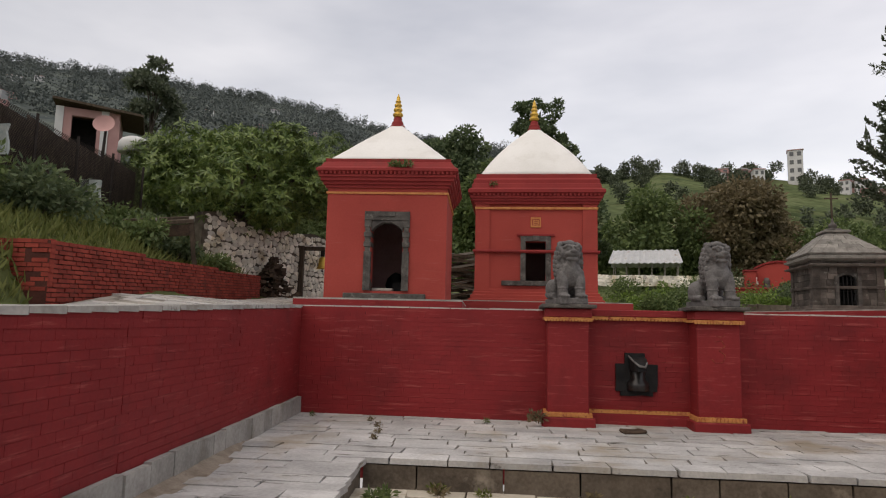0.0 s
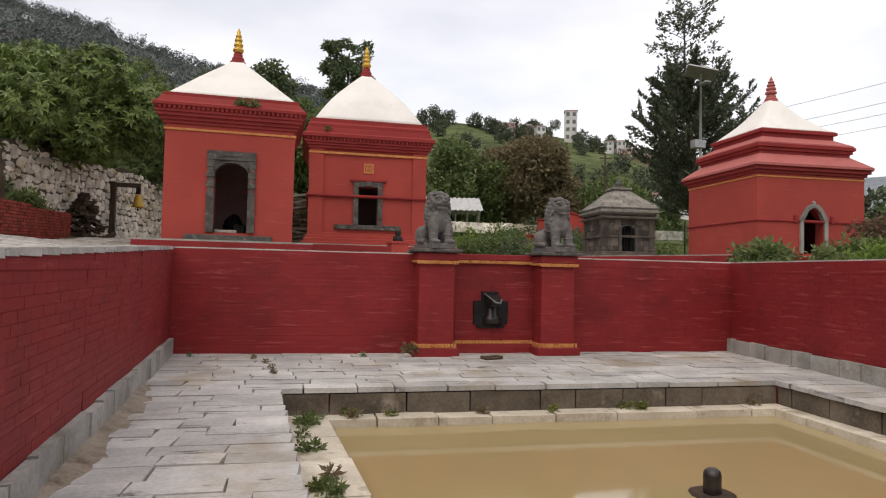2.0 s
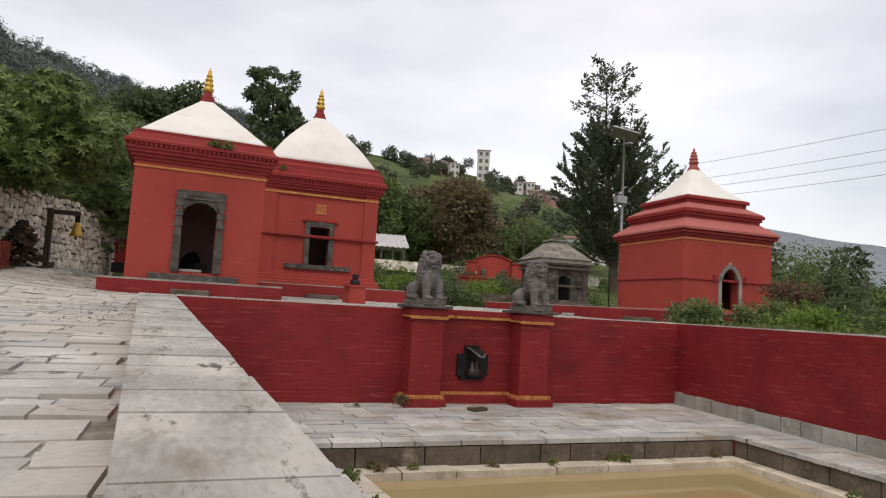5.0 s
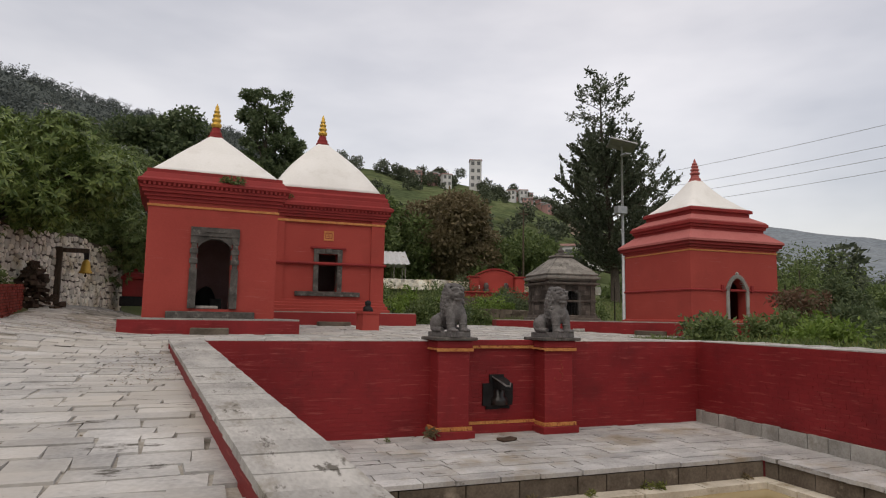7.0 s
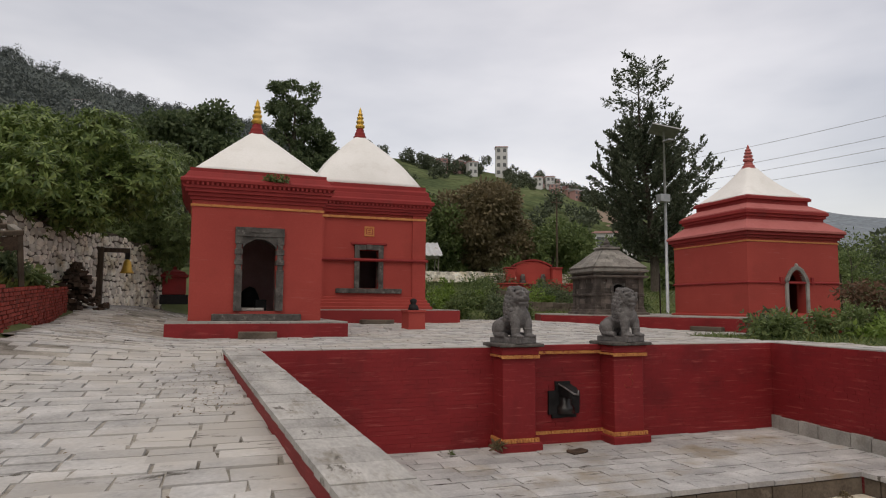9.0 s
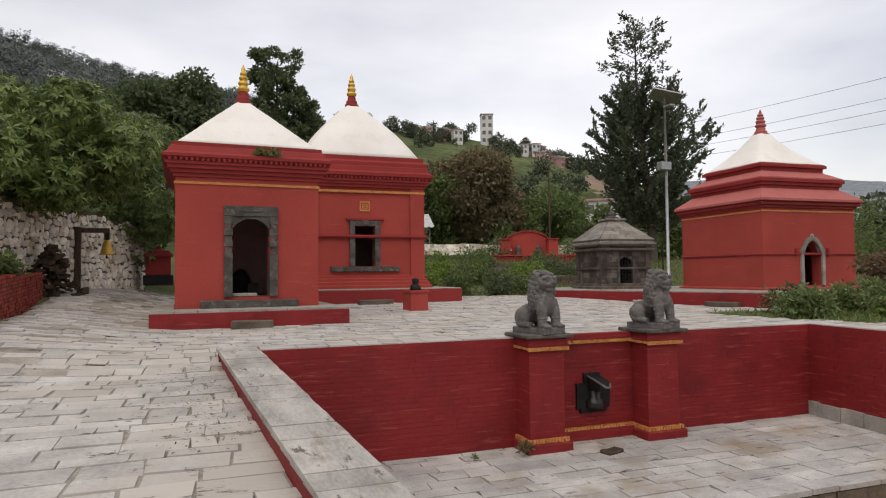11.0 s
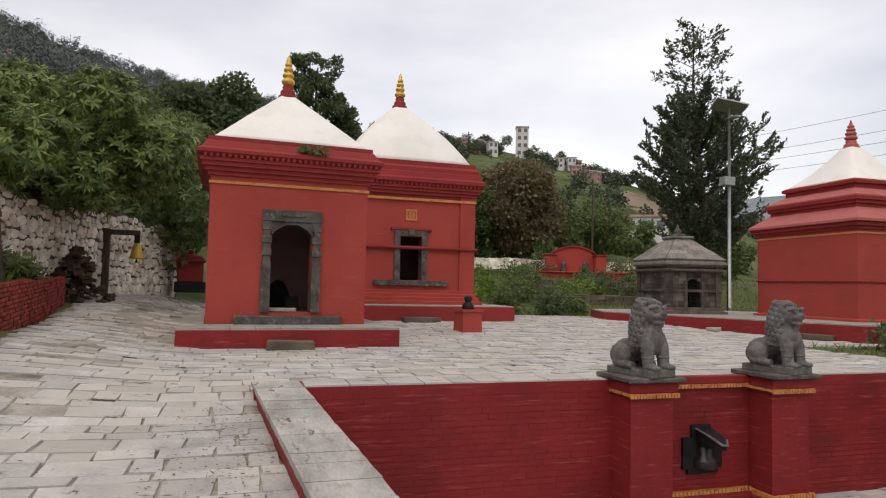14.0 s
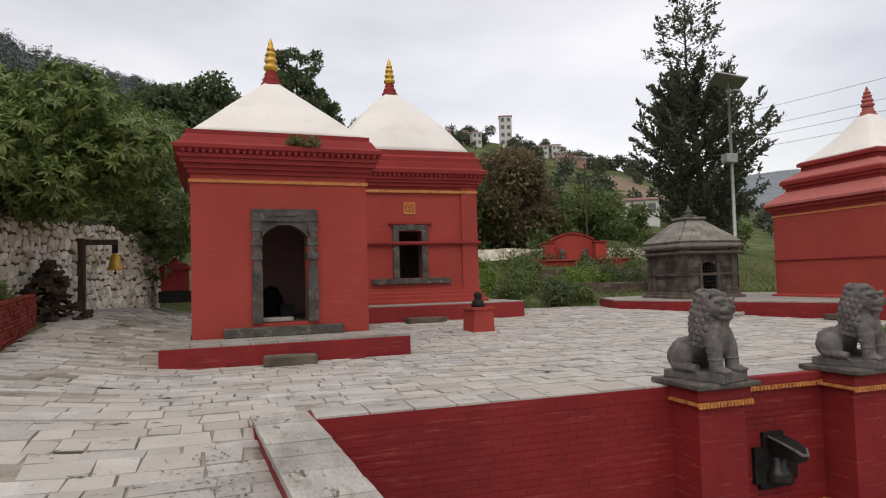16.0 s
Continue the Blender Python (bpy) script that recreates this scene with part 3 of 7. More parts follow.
def temple_walls(t, h, z0, z1, dx0, dx1, dz0, dz1, arch, thick=0.35, mat=None, name="wall"):
    """Four walls; the south one is cut by a door with an arched head."""
    mat = mat or RED_TEMPLE
    n = 12 if arch else 1
    head = [(dx1 + (dx0 - dx1) * i / n, dz1 + arch * (1 - abs(2 * i / n - 1) ** 2)) for i in range(n + 1)]
    part(name, slab_outline([(-h, z0), (-h, z1), (h, z1), (h, z0), (dx1, z0)] + head + [(dx0, z0)], -h, -h + thick), mat, t)
    if dz0 > z0:
        part(name + "_sill", box(dx0 + 0.001, dx1 - 0.001, -h + 0.004, -h + thick - 0.004, z0, dz0), mat, t)
    part(name, box(-h, -h + thick, -h + thick + 0.001, h - thick - 0.001, z0, z1), mat, t)
    part(name, box(h - thick, h, -h + thick + 0.001, h - thick - 0.001, z0, z1), mat, t)
    part(name, box(-h, h, h - thick, h, z0, z1), mat, t)


def rect_stack(levels):
    """One body from stacked rectangles (x0, x1, y0, y1, z)."""
    bm = bmesh.new()
    prev = None
    for x0, x1, y0, y1, z in levels:
        ring = [bm.verts.new(p) for p in ((x0, y0, z), (x1, y0, z), (x1, y1, z), (x0, y1, z))]
        if prev:
            for i in range(4):
                bm.faces.new((prev[i], prev[(i + 1) % 4], ring[(i + 1) % 4], ring[i]))
        else:
            bm.faces.new(ring[::-1])
        prev = ring
    bm.faces.new(prev)
    return bm


def bulged_roof(half, z0, z1, bulge, top=0.06, levels=12, seg=8):
    bm = bmesh.new()
    prev = None
    for i in range(levels + 1):
        u = i / levels
        r = half * (1 - u) + top * u + bulge * math.sin(math.pi * u)
        z = z0 + (z1 - z0) * u
        round_off = 0.10 + 0.55 * u
        ring = []
        for k in range(4):
            for s in range(seg):
                t = -1 + 2 * s / seg
                p = Vector((t, -1.0))
                q = p.normalized() * 1.12
                p = p * (1 - round_off) + q * round_off
                a = k * math.pi / 2
                w = 0.012 * noise.noise(Vector((t * 3 + k * 7, u * 6, half)))
                ring.append(bm.verts.new(((r + w) * (p.x * math.cos(a) - p.y * math.sin(a)), (r + w) * (p.x * math.sin(a) + p.y * math.cos(a)), z)))
        if prev:
            n = len(ring)
            for k in range(n):
                bm.faces.new((prev[k], prev[(k + 1) % n], ring[(k + 1) % n], ring[k]))
        else:
            bm.faces.new(ring[::-1])
        prev = ring
    bm.faces.new(prev)
    return bm


def finial(parent, z, size, gilt=True, girth=1.0):
    """A flared red foot and four bulging rings, narrowing to a bud."""
    s = size
    base = bmesh.new()
    g = s * girth
    rings(base, [(0.20 * g, z - 0.05), (0.20 * g, z + 0.05 * s), (0.15 * g, z + 0.08 * s), (0.165 * g, z + 0.12 * s), (0.145 * g, z + 0.17 * s), (0.11 * g, z + 0.20 * s), (0.125 * g, z + 0.25 * s), (0.085 * g, z + 0.30 * s)], 16)
    f = part("finial", base, RED_TRIM if gilt else RED_PINK, parent, "red-based gilded roof finial" if gilt else "faded red roof finial", True)
    top = bmesh.new()
    prof, zz = [], z + 0.295 * s
    for r, h in ((0.145, 0.15), (0.125, 0.135), (0.105, 0.12), (0.08, 0.10)):
        for k in range(6):
            u = k / 5
            prof.append(((r * (0.5 + 0.5 * math.sin(math.pi * (0.08 + 0.84 * u)) ** 0.8)) * g, zz + h * u * s * 0.96))
        zz += h * s
    prof += [(0.045 * s, zz), (0.055 * s, zz + 0.05 * s), (0.03 * s, zz + 0.11 * s), (0.006 * s, zz + 0.17 * s)]
    rings(top, prof, 16)
    part("gilded_spire" if gilt else "spire", top, BRASS if gilt else RED_PINK, f, "", True)


def door_frame(parent, x0, x1, y, z0, z1, jamb, lintel, mat, carved=True):
    """Stone jambs, a lintel and a threshold slab round an opening in the south wall."""
    for a, b in ((x0 - jamb, x0), (x1, x1 + jamb)):
        zm, mid, hz = z0 + (z1 - z0) * 0.55, (a + b) / 2, (z1 - z0) * 0.07
        lv = [(a, b, y - 0.07, y + 0.30, z0), (a, b, y - 0.07, y + 0.30, zm)]
        if carved:
            for k in range(5):
                w = jamb * (0.36, 0.54, 0.40, 0.54, 0.36)[k]
                o = 0.02 * (k % 2)
                lv += [(mid - w, mid + w, y - 0.06 - o, y + 0.30, zm + hz * k + 0.006), (mid - w, mid + w, y - 0.06 - o, y + 0.30, zm + hz * (k + 1) - 0.006)]
            lv.append((a, b, y - 0.07, y + 0.30, zm + 5 * hz + 0.006))
        lv.append((a, b, y - 0.07, y + 0.30, z1))
        bm = rect_stack(lv)
        part("door_jamb", jitter(bm, 0.006, 6), mat, parent, "carved dark stone jamb")
    bm = bmesh.new()
    bx(bm, x0 - jamb, x1 + jamb, y - 0.08, y + 0.30, z1 + 0.003, z1 + lintel)
    if carved:
        bx(bm, (x0 + x1) / 2 - 0.2, (x0 + x1) / 2 + 0.2, y - 0.105, y - 0.06, z1 + lintel * 0.45, z1 + lintel * 0.92)
    bmesh.ops.subdivide_edges(bm, edges=bm.edges[:], cuts=2, use_grid_fill=True)
    part("lintel", jitter(bm, 0.008, 7), mat, parent, "carved dark stone lintel")


def temple_one():
    t = empty("brick_temple", pose(-2.45, 17.42, 0, 0, 0, 2.5), "small red limewashed temple with white domed roof and arched stone doorway", "temple")
    H = 1.5
    part("plinth", box(-1.95, 1.95, -2.55, 2.0, -0.15, 0.265, 0.012), RED_WALL, t, "low dark red plinth")
    bm = bmesh.new()
    for i in range(9):
        for j, (a, b) in enumerate(((-2.55, -2.02), (-2.02, -1.52))):
            o = 0.1 * j
            xa, xb = -1.95 + 3.9 * i / 9 + o * (i > 0), -1.95 + 3.9 * (i + 1) / 9 + o * (i < 8)
            bx(bm, xa + 0.006, xb - 0.006, a + 0.006, b - 0.006, 0.262, 0.30)
    for y in range(6):
        bx(bm, -1.94, -1.52, -1.5 + y * 0.55, -0.97 + y * 0.55, 0.262, 0.30)
        bx(bm, 1.52, 1.94, -1.5 + y * 0.55, -0.97 + y * 0.55, 0.262, 0.30)
    part("plinth_paving", bm, BASE_STONE, t, "pale stone slabs on the plinth")
    temple_walls(t, H, 0.30, 3.72, -0.36, 0.42, 0.52, 2.14, 0.12)
    bm = bmesh.new()
    bx(bm, -1.14, 1.14, -1.14, 1.14, 0.30, 0.53)
    part("inner_floor", bm, STONE_DK, t)
    bm = bmesh.new()
    bx(bm, -1.145, 1.145, 1.12, 1.147, 0.3, 3.3)
    bx(bm, -1.147, -1.12, -1.14, 1.12, 0.3, 3.3)
    bx(bm, 1.12, 1.147, -1.14, 1.12, 0.3, 3.3)
    part("inner_plaster", bm, INTERIOR, t, "dull mauve inner plaster")
    bm = bmesh.new()
    ball(bm, (-0.02, 0.62, 0.80), 0.27, 2, (1, 0.5, 1.3))
    part("shrine_base", box(-0.35, 0.3, 0.45, 0.9, 0.531, 0.62, 0.01), SOOT, t)
    part("shrine_stone", jitter(bm, 0.03, 5), SOOT, t, "dark shrine stone on a low base", True)
    part("offering_block", box(0.05, 0.32, -0.5, -0.1, 0.531, 0.80, 0.01), SOOT, t)
    door_frame(t, -0.36, 0.42, -H, 0.53, 2.27, 0.17, 0.22, STONE_DK)
    cusp = [(0.42 - 0.78 * i / 16, 2.0 + 0.215 * (1 - abs(i / 8 - 1) ** 2.2) + 0.012 * (i % 4 == 2)) for i in range(17)]
    bm = slab_outline([(-0.36, 2.268), (0.42, 2.268)] + cusp, -H - 0.045, -H + 0.2)
    part("arch", bm, STONE_DK, t, "cusped stone arch")
    part("threshold", jitter(box(-1.0, 1.02, -H - 0.14, -H + 0.02, 0.302, 0.46, 0.015), 0.01, 5), STONE_DK, t, "dark stone threshold slab")
    part("door_step", box(-0.34, 0.18, -1.35, -1.1, 0.53, 0.60, 0.01), BASE_STONE, t, "pale stone step inside")
    part("gold_band", moulding([(0.012, 2.93), (0.03, 2.935), (0.03, 2.985), (0.012, 2.99)], H), GOLD, t, "ochre painted string band")
    part("cornice", moulding([(0.0, 3.08), (0.05, 3.085), (0.05, 3.16), (0.10, 3.165), (0.10, 3.24), (0.16, 3.25), (0.16, 3.33), (0.20, 3.335), (0.20, 3.40)], H), RED_TRIM, t, "stepped deep red cornice")
    dentils(H + 0.16, 3.40, 3.47, 0.075, 0.055, 0.05, RED_TRIM, t)
    part("eave", moulding([(0.14, 3.39), (0.24, 3.472), (0.26, 3.48), (0.26, 3.54), (0.17, 3.60), (0.10, 3.72), (0.07, 3.74), (0.07, 3.82)], H), RED_TRIM, t, "deep red eave")
    part("roof", bulged_roof(H + 0.04, 3.80, 5.14, 0.05, 0.13), WHITE, t, "white plastered bulging pyramid roof", True)
    finial(t, 5.10, 1.0)
    return t


def temple_two():
    t = empty("brick_temple", pose(1.52, 23.75, 0, 0, 0, 0.0), "red limewashed temple with white domed roof, square window and yellow plaque", "temple")
    H, Z = 1.95, 0.0
    part("plinth", box(-3.0, 2.95, -3.0, 2.6, -0.1, 0.50, 0.012), RED_TRIM, t, "low red plinth")
    part("plinth_top", box(-2.98, 2.93, -2.98, 2.58, 0.50, 0.53, 0.006), BASE_STONE, t, "pale plinth paving")
    temple_walls(t, H, 0.53, 4.75, -0.33, 0.33, 1.24, 2.55, 0.0)
    for sx in (-1, 1):
        bm = bmesh.new()
        a, b = sx * (H - 0.42), sx * (H + 0.06)
        bx(bm, min(a, b), max(a, b), -H - 0.06, -H + 0.36, 0.531, 4.0)
        part("corner_pilaster", bm, RED_TEMPLE, t)
    part("inner_plaster", box(-1.58, 1.58, 1.45, 1.58, 0.6, 4), INTERIOR, t)
    door_frame(t, -0.33, 0.33, -H, 1.24, 2.55, 0.17, 0.17, STONE_DK, False)
    part("lintel_wing", box(-0.62, 0.62, -H - 0.10, -H + 0.1, 2.726, 2.80, 0.01), RED_TRIM, t, "red shelf over the lintel")
    part("keystone", jitter(box(-0.11, 0.11, -H - 0.13, -H, 2.57, 2.73, 0.02), 0.01), STONE_DK, t)
    part("sill", jitter(box(-1.12, 1.15, -H - 0.10, -H + 0.02, 1.07, 1.235, 0.015), 0.01, 5), STONE_DK, t, "dark stone sill slab")
    part("base_moulding", moulding([(0.26, 0.531), (0.26, 0.62), (0.19, 0.64), (0.19, 0.74), (0.12, 0.76), (0.12, 0.84), (0.07, 0.86), (0.07, 0.94), (0.0, 0.96)], H), RED_TEMPLE, t, "stepped red base moulding")
    part("string_course", moulding([(0.06, 2.16), (0.12, 2.165), (0.14, 2.21), (0.12, 2.255), (0.06, 2.26)], H), RED_TRIM, t, "red string course")
    part("gold_band", moulding([(0.06, 3.62), (0.085, 3.625), (0.085, 3.70), (0.06, 3.705)], H), GOLD, t, "ochre painted string band")
    part("cornice", moulding([(0.06, 3.80), (0.11, 3.805), (0.11, 3.89), (0.17, 3.90), (0.17, 3.98), (0.22, 3.985), (0.22, 4.06)], H), RED_TRIM, t, "stepped red cornice")
    dentils(H + 0.17, 4.06, 4.15, 0.09, 0.07, 0.06, RED_TRIM, t)
    part("eave", moulding([(0.16, 4.05), (0.29, 4.155), (0.31, 4.16), (0.31, 4.26), (0.20, 4.33), (0.17, 4.48), (0.14, 4.50), (0.14, 4.62), (0.05, 4.70), (0.05, 4.83)], H), RED_TRIM, t, "deep red stepped eave")
    part("roof", bulged_roof(H - 0.02, 4.80, 6.97, 0.20, 0.15), WHITE, t, "white plastered bulging pyramid roof", True)
    finial(t, 6.93, 1.22)
    pl = part("plaque", box(-0.17, 0.17, -H - 0.03, -H + 0.01, 3.02, 3.36, 0.006), GOLD, t, "small yellow painted plaque")
    bm = bmesh.new()
    for a, b, c, d in ((-0.12, 0.12, 3.09, 3.11), (-0.12, 0.12, 3.27, 3.29), (-0.12, -0.10, 3.11, 3.27), (0.10, 0.12, 3.11, 3.27), (-0.06, 0.06, 3.15, 3.17), (-0.06, 0.06, 3.21, 3.23)):
        bx(bm, a, b, -H - 0.036, -H - 0.028, c, d)
    part("plaque_marks", bm, RED_TRIM, pl)
    return t


def temple_three():
    t = empty("brick_temple", pose(14.55, 18.25, 0, 0, 0, -2), "red temple with two-tiered pink roof, white cap and arched doorway", "temple")
    H = 1.85
    temple_walls(t, H, 0.36, 3.2, -0.30, 0.42, 0.5, 1.55, 0.32)
    part("inner_plaster", box(-1.45, 1.45, 0.9, 1.0, 0.4, 3), INTERIOR, t)
    bm = bmesh.new()
    n = 22
    for i in range(n):
        a = math.pi * i / (n - 1)
        u = math.cos(a)
        p = Vector((0.06 + 0.42 * u, 0, 1.52 + 0.44 * (1 - abs(u) ** 2.2)))
        bx(bm, -0.055, 0.055, -H - 0.06, -H + 0.1, -0.055, 0.055, Matrix.Translation(p))
    for sx in (-0.42, 0.42):
        bx(bm, 0.06 + sx - 0.055, 0.06 + sx + 0.055, -H - 0.06, -H + 0.1, 0.5, 1.52)
    ball(bm, (0.06, -H - 0.02, 2.05), 0.07, 1)
    part("door_arch", bm, BASE_STONE, t, "pale carved stone arch")
    for x in (-0.62, 0.64):
        part("wall_niche", box(x, x + 0.1, -H - 0.06, -H + 0.02, 1.42, 1.66, 0.008), RED_TRIM, t)
    part("string_course", moulding([(0.0, 1.44), (0.04, 1.445), (0.05, 1.48), (0.0, 1.52)], H), RED_TRIM, t, "thin red string course")
    part("base_ledge", moulding([(0.10, 0.352), (0.10, 0.42), (0.0, 0.46)], H), RED_TEMPLE, t)
    part("gold_band", moulding([(0.0, 2.78), (0.02, 2.785), (0.02, 2.83), (0.0, 2.835)], H), GOLD, t, "ochre painted string band")
    part("cornice", moulding([(0.0, 2.90), (0.06, 2.91), (0.06, 2.98), (0.14, 3.0), (0.14, 3.08), (0.2, 3.10)], H), RED_TRIM, t, "dark red cornice")
    def tier(points):
        h = min(r for r, z in points)
        return moulding([(r - h, z) for r, z in points], h)
    part("lower_roof", tier([(1.99, 3.09), (2.04, 3.12), (2.04, 3.19), (1.62, 3.53), (1.60, 3.55)]), RED_PINK, t, "weathered pink skirt roof")
    part("upper_cornice", tier([(1.58, 3.48), (1.58, 3.64), (1.64, 3.66), (1.64, 3.74), (1.70, 3.76), (1.70, 3.86), (1.60, 3.90)]), RED_TRIM, t, "stepped deep red upper cornice")
    part("upper_roof", tier([(1.66, 3.862), (1.66, 3.91), (1.28, 4.14), (1.26, 4.16)]), RED_PINK, t, "weathered pink upper skirt")
    part("drum", tier([(1.27, 4.06), (1.27, 4.27), (1.35, 4.29), (1.35, 4.38), (1.27, 4.43)]), RED_TRIM, t, "red drum under the cap")
    part("roof", bulged_roof(1.30, 4.40, 5.62, -0.07, 0.22, 16), WHITE, t, "worn white plaster roof cap", True)
    finial(t, 5.58, 0.95, False, 1.35)
    return t


temple_one()
temple_two()
temple_three()


# ---- plinth of the stone shrine and third temple ----
plinth = wall_prism("shrine_plinth", [(8.15, 22.0), (8.6, 20.9), (11.25, 15.05), (17.6, 15.7), (17.4, 21.0), (13.6, 25.0), (9.0, 24.2)], -0.3, 0.34, RED_WALL)
tagged(plinth, "low dark red plinth under the stone shrine", "plinth", kind="structure")
top = wall_prism("plinth_paving", [(8.19, 22.0), (8.64, 20.95), (11.28, 15.1), (17.56, 15.74), (17.36, 21.0), (13.6, 24.96), (9.02, 24.16)], 0.34, 0.372, BASE_STONE)
tagged(top, "pale stone slabs on the red plinth", "floor", kind="structure")


def stone_shrine():
    t = empty("stone_shrine", pose(10.78, 21.6, 0.372, 0, 0, -5) @ Matrix.Diagonal((0.9, 0.9, 0.93, 1)), "small dark stone block shrine with pyramid slate roof", "shrine")
    rnd = random.Random(5)
    H = 1.02
    part("base_course", moulding([(0.22, 0.0), (0.22, 0.09), (0.12, 0.11), (0.12, 0.2), (0.0, 0.22)], H), STONE_BLOCK, t, "stepped stone base")
    temple_walls(t, H - 0.04, 0.02, 1.75, -0.30, 0.30, 0.22, 1.05, 0.16, 0.3, STONE_DK, "core_wall")
    part("inner_back", box(-0.66, 0.66, 0.3, 0.36, 0.1, 1.7), SOOT, t)
    for k in range(4):
        r = Matrix.Rotation(k * math.pi / 2, 4, "Z")
        for row in range(7):
            z0 = 0.22 + row * 0.205
            cuts = [-H, -0.62 + rnd.uniform(-0.06, 0.06), -0.30, 0.30, 0.62 + rnd.uniform(-0.06, 0.06), H] if k == 0 else [-H, -0.55 + rnd.uniform(-0.15, 0.1), rnd.uniform(-0.15, 0.15), 0.5 + rnd.uniform(-0.1, 0.15), H]
            for a, b in zip(cuts, cuts[1:]):
                if k == 0 and a == -0.30 and row < 5:
                    continue
                bm = bmesh.new()
                o = rnd.uniform(0, 0.018)
                bx(bm, a + 0.006, b - 0.006, -H - o, -H + 0.1, z0 + 0.005, z0 + 0.2, r)
                part("stone_block", bm, STONE_BLOCK, t)
        for sx in (-1, 1):
            bm = bmesh.new()
            rings(bm, [(0.13, 0.2), (0.13, 0.3), (0.105, 0.33), (0.105, 0.72), (0.13, 0.75), (0.13, 0.84), (0.105, 0.87), (0.105, 1.4), (0.14, 1.46), (0.14, 1.66)], 4, square=True)
            bmesh.ops.transform(bm, matrix=r @ Matrix.Translation((sx * (H - 0.06), -H + 0.04, 0)), verts=bm.verts[:])
            part("corner_pillar", bm, STONE_BLOCK, t)
    bm = bmesh.new()
    for sx in (-1, 1):
        part("door_surround", box(sx * 0.34 - 0.06, sx * 0.34 + 0.06, -H - 0.07, -H + 0.05, 0.2, 1.15, 0.006), STONE_DK, t)
    bm = bmesh.new()
    for i in range(5):
        bx(bm, -0.24 + i * 0.12 - 0.012, -0.24 + i * 0.12 + 0.012, -H + 0.03, -H + 0.055, 0.22, 1.15)
    for i in range(7):
        bx(bm, -0.28, 0.28, -H + 0.028, -H + 0.05, 0.3 + i * 0.12, 0.318 + i * 0.12)
    part("iron_grille", bm, SOOT, t, "dark iron door grille")
    part("string_course", moulding([(0.0, 0.74), (0.06, 0.75), (0.07, 0.79), (0.06, 0.83), (0.0, 0.84)], H), STONE_BLOCK, t)
    part("eave", moulding([(0.02, 1.62), (0.10, 1.66), (0.16, 1.70), (0.22, 1.71), (0.23, 1.78), (0.15, 1.80), (0.12, 1.90)], H), STONE_ROOF, t, "projecting stone eave")
    part("lower_eave", moulding([(0.02, 1.44), (0.12, 1.46), (0.21, 1.48), (0.22, 1.53), (0.06, 1.57)], H), STONE_BLOCK, t, "worn lower stone eave")
    part("roof_core", bulged_roof(H + 0.14, 1.86, 2.68, -0.02, 0.25, 6), STONE_ROOF, t)
    for k in range(4):
        r = Matrix.Rotation(k * math.pi / 2, 4, "Z")
        for row in range(5):
            u0, u1 = row / 5, (row + 1.15) / 5
            w0, w1 = (H + 0.17) * (1 - u0) + 0.24 * u0, (H + 0.17) * (1 - min(u1, 1)) + 0.24 * min(u1, 1)
            n = max(2, 6 - row)
            for i in range(n):
                a, b = -1 + 2 * i / n, -1 + 2 * (i + 1) / n
                bm = bmesh.new()
                lift = 0.035 + rnd.uniform(0, 0.012)
                z0, z1 = 1.86 + 0.82 * u0, 1.86 + 0.82 * min(u1, 1)
                p = [(w0 * a, -w0, z0), (w0 * b - 0.01, -w0, z0), (w1 * b - 0.01, -w1, z1), (w1 * a, -w1, z1)]
                lo = [bm.verts.new(r @ Vector((x, y, z))) for x, y, z in p]
                hi = [bm.verts.new(r @ Vector((x, y - lift * 0.6, z + lift))) for x, y, z in p]
                bm.faces.new(hi)
                for e in range(4):
                    bm.faces.new((lo[e], lo[(e + 1) % 4], hi[(e + 1) % 4], hi[e]))
                part("roof_slate", bm, STONE_ROOF, t)
    bm = bmesh.new()
    part("top_slab", jitter(box(-0.42, 0.42, -0.42, 0.42, 2.66, 2.75, 0.02), 0.012, 5), STONE_ROOF, t, "square capping slab")
    rings(bm, [(0.27, 2.752), (0.30, 2.79), (0.26, 2.83), (0.14, 2.85), (0.10, 2.87), (0.15, 2.92), (0.13, 2.98), (0.06, 3.03), (0.05, 3.1), (0.01, 3.2)], 10)
    part("finial", bm, STONE_DK, t, "worn stone finial", True)
    return t


stone_shrine()


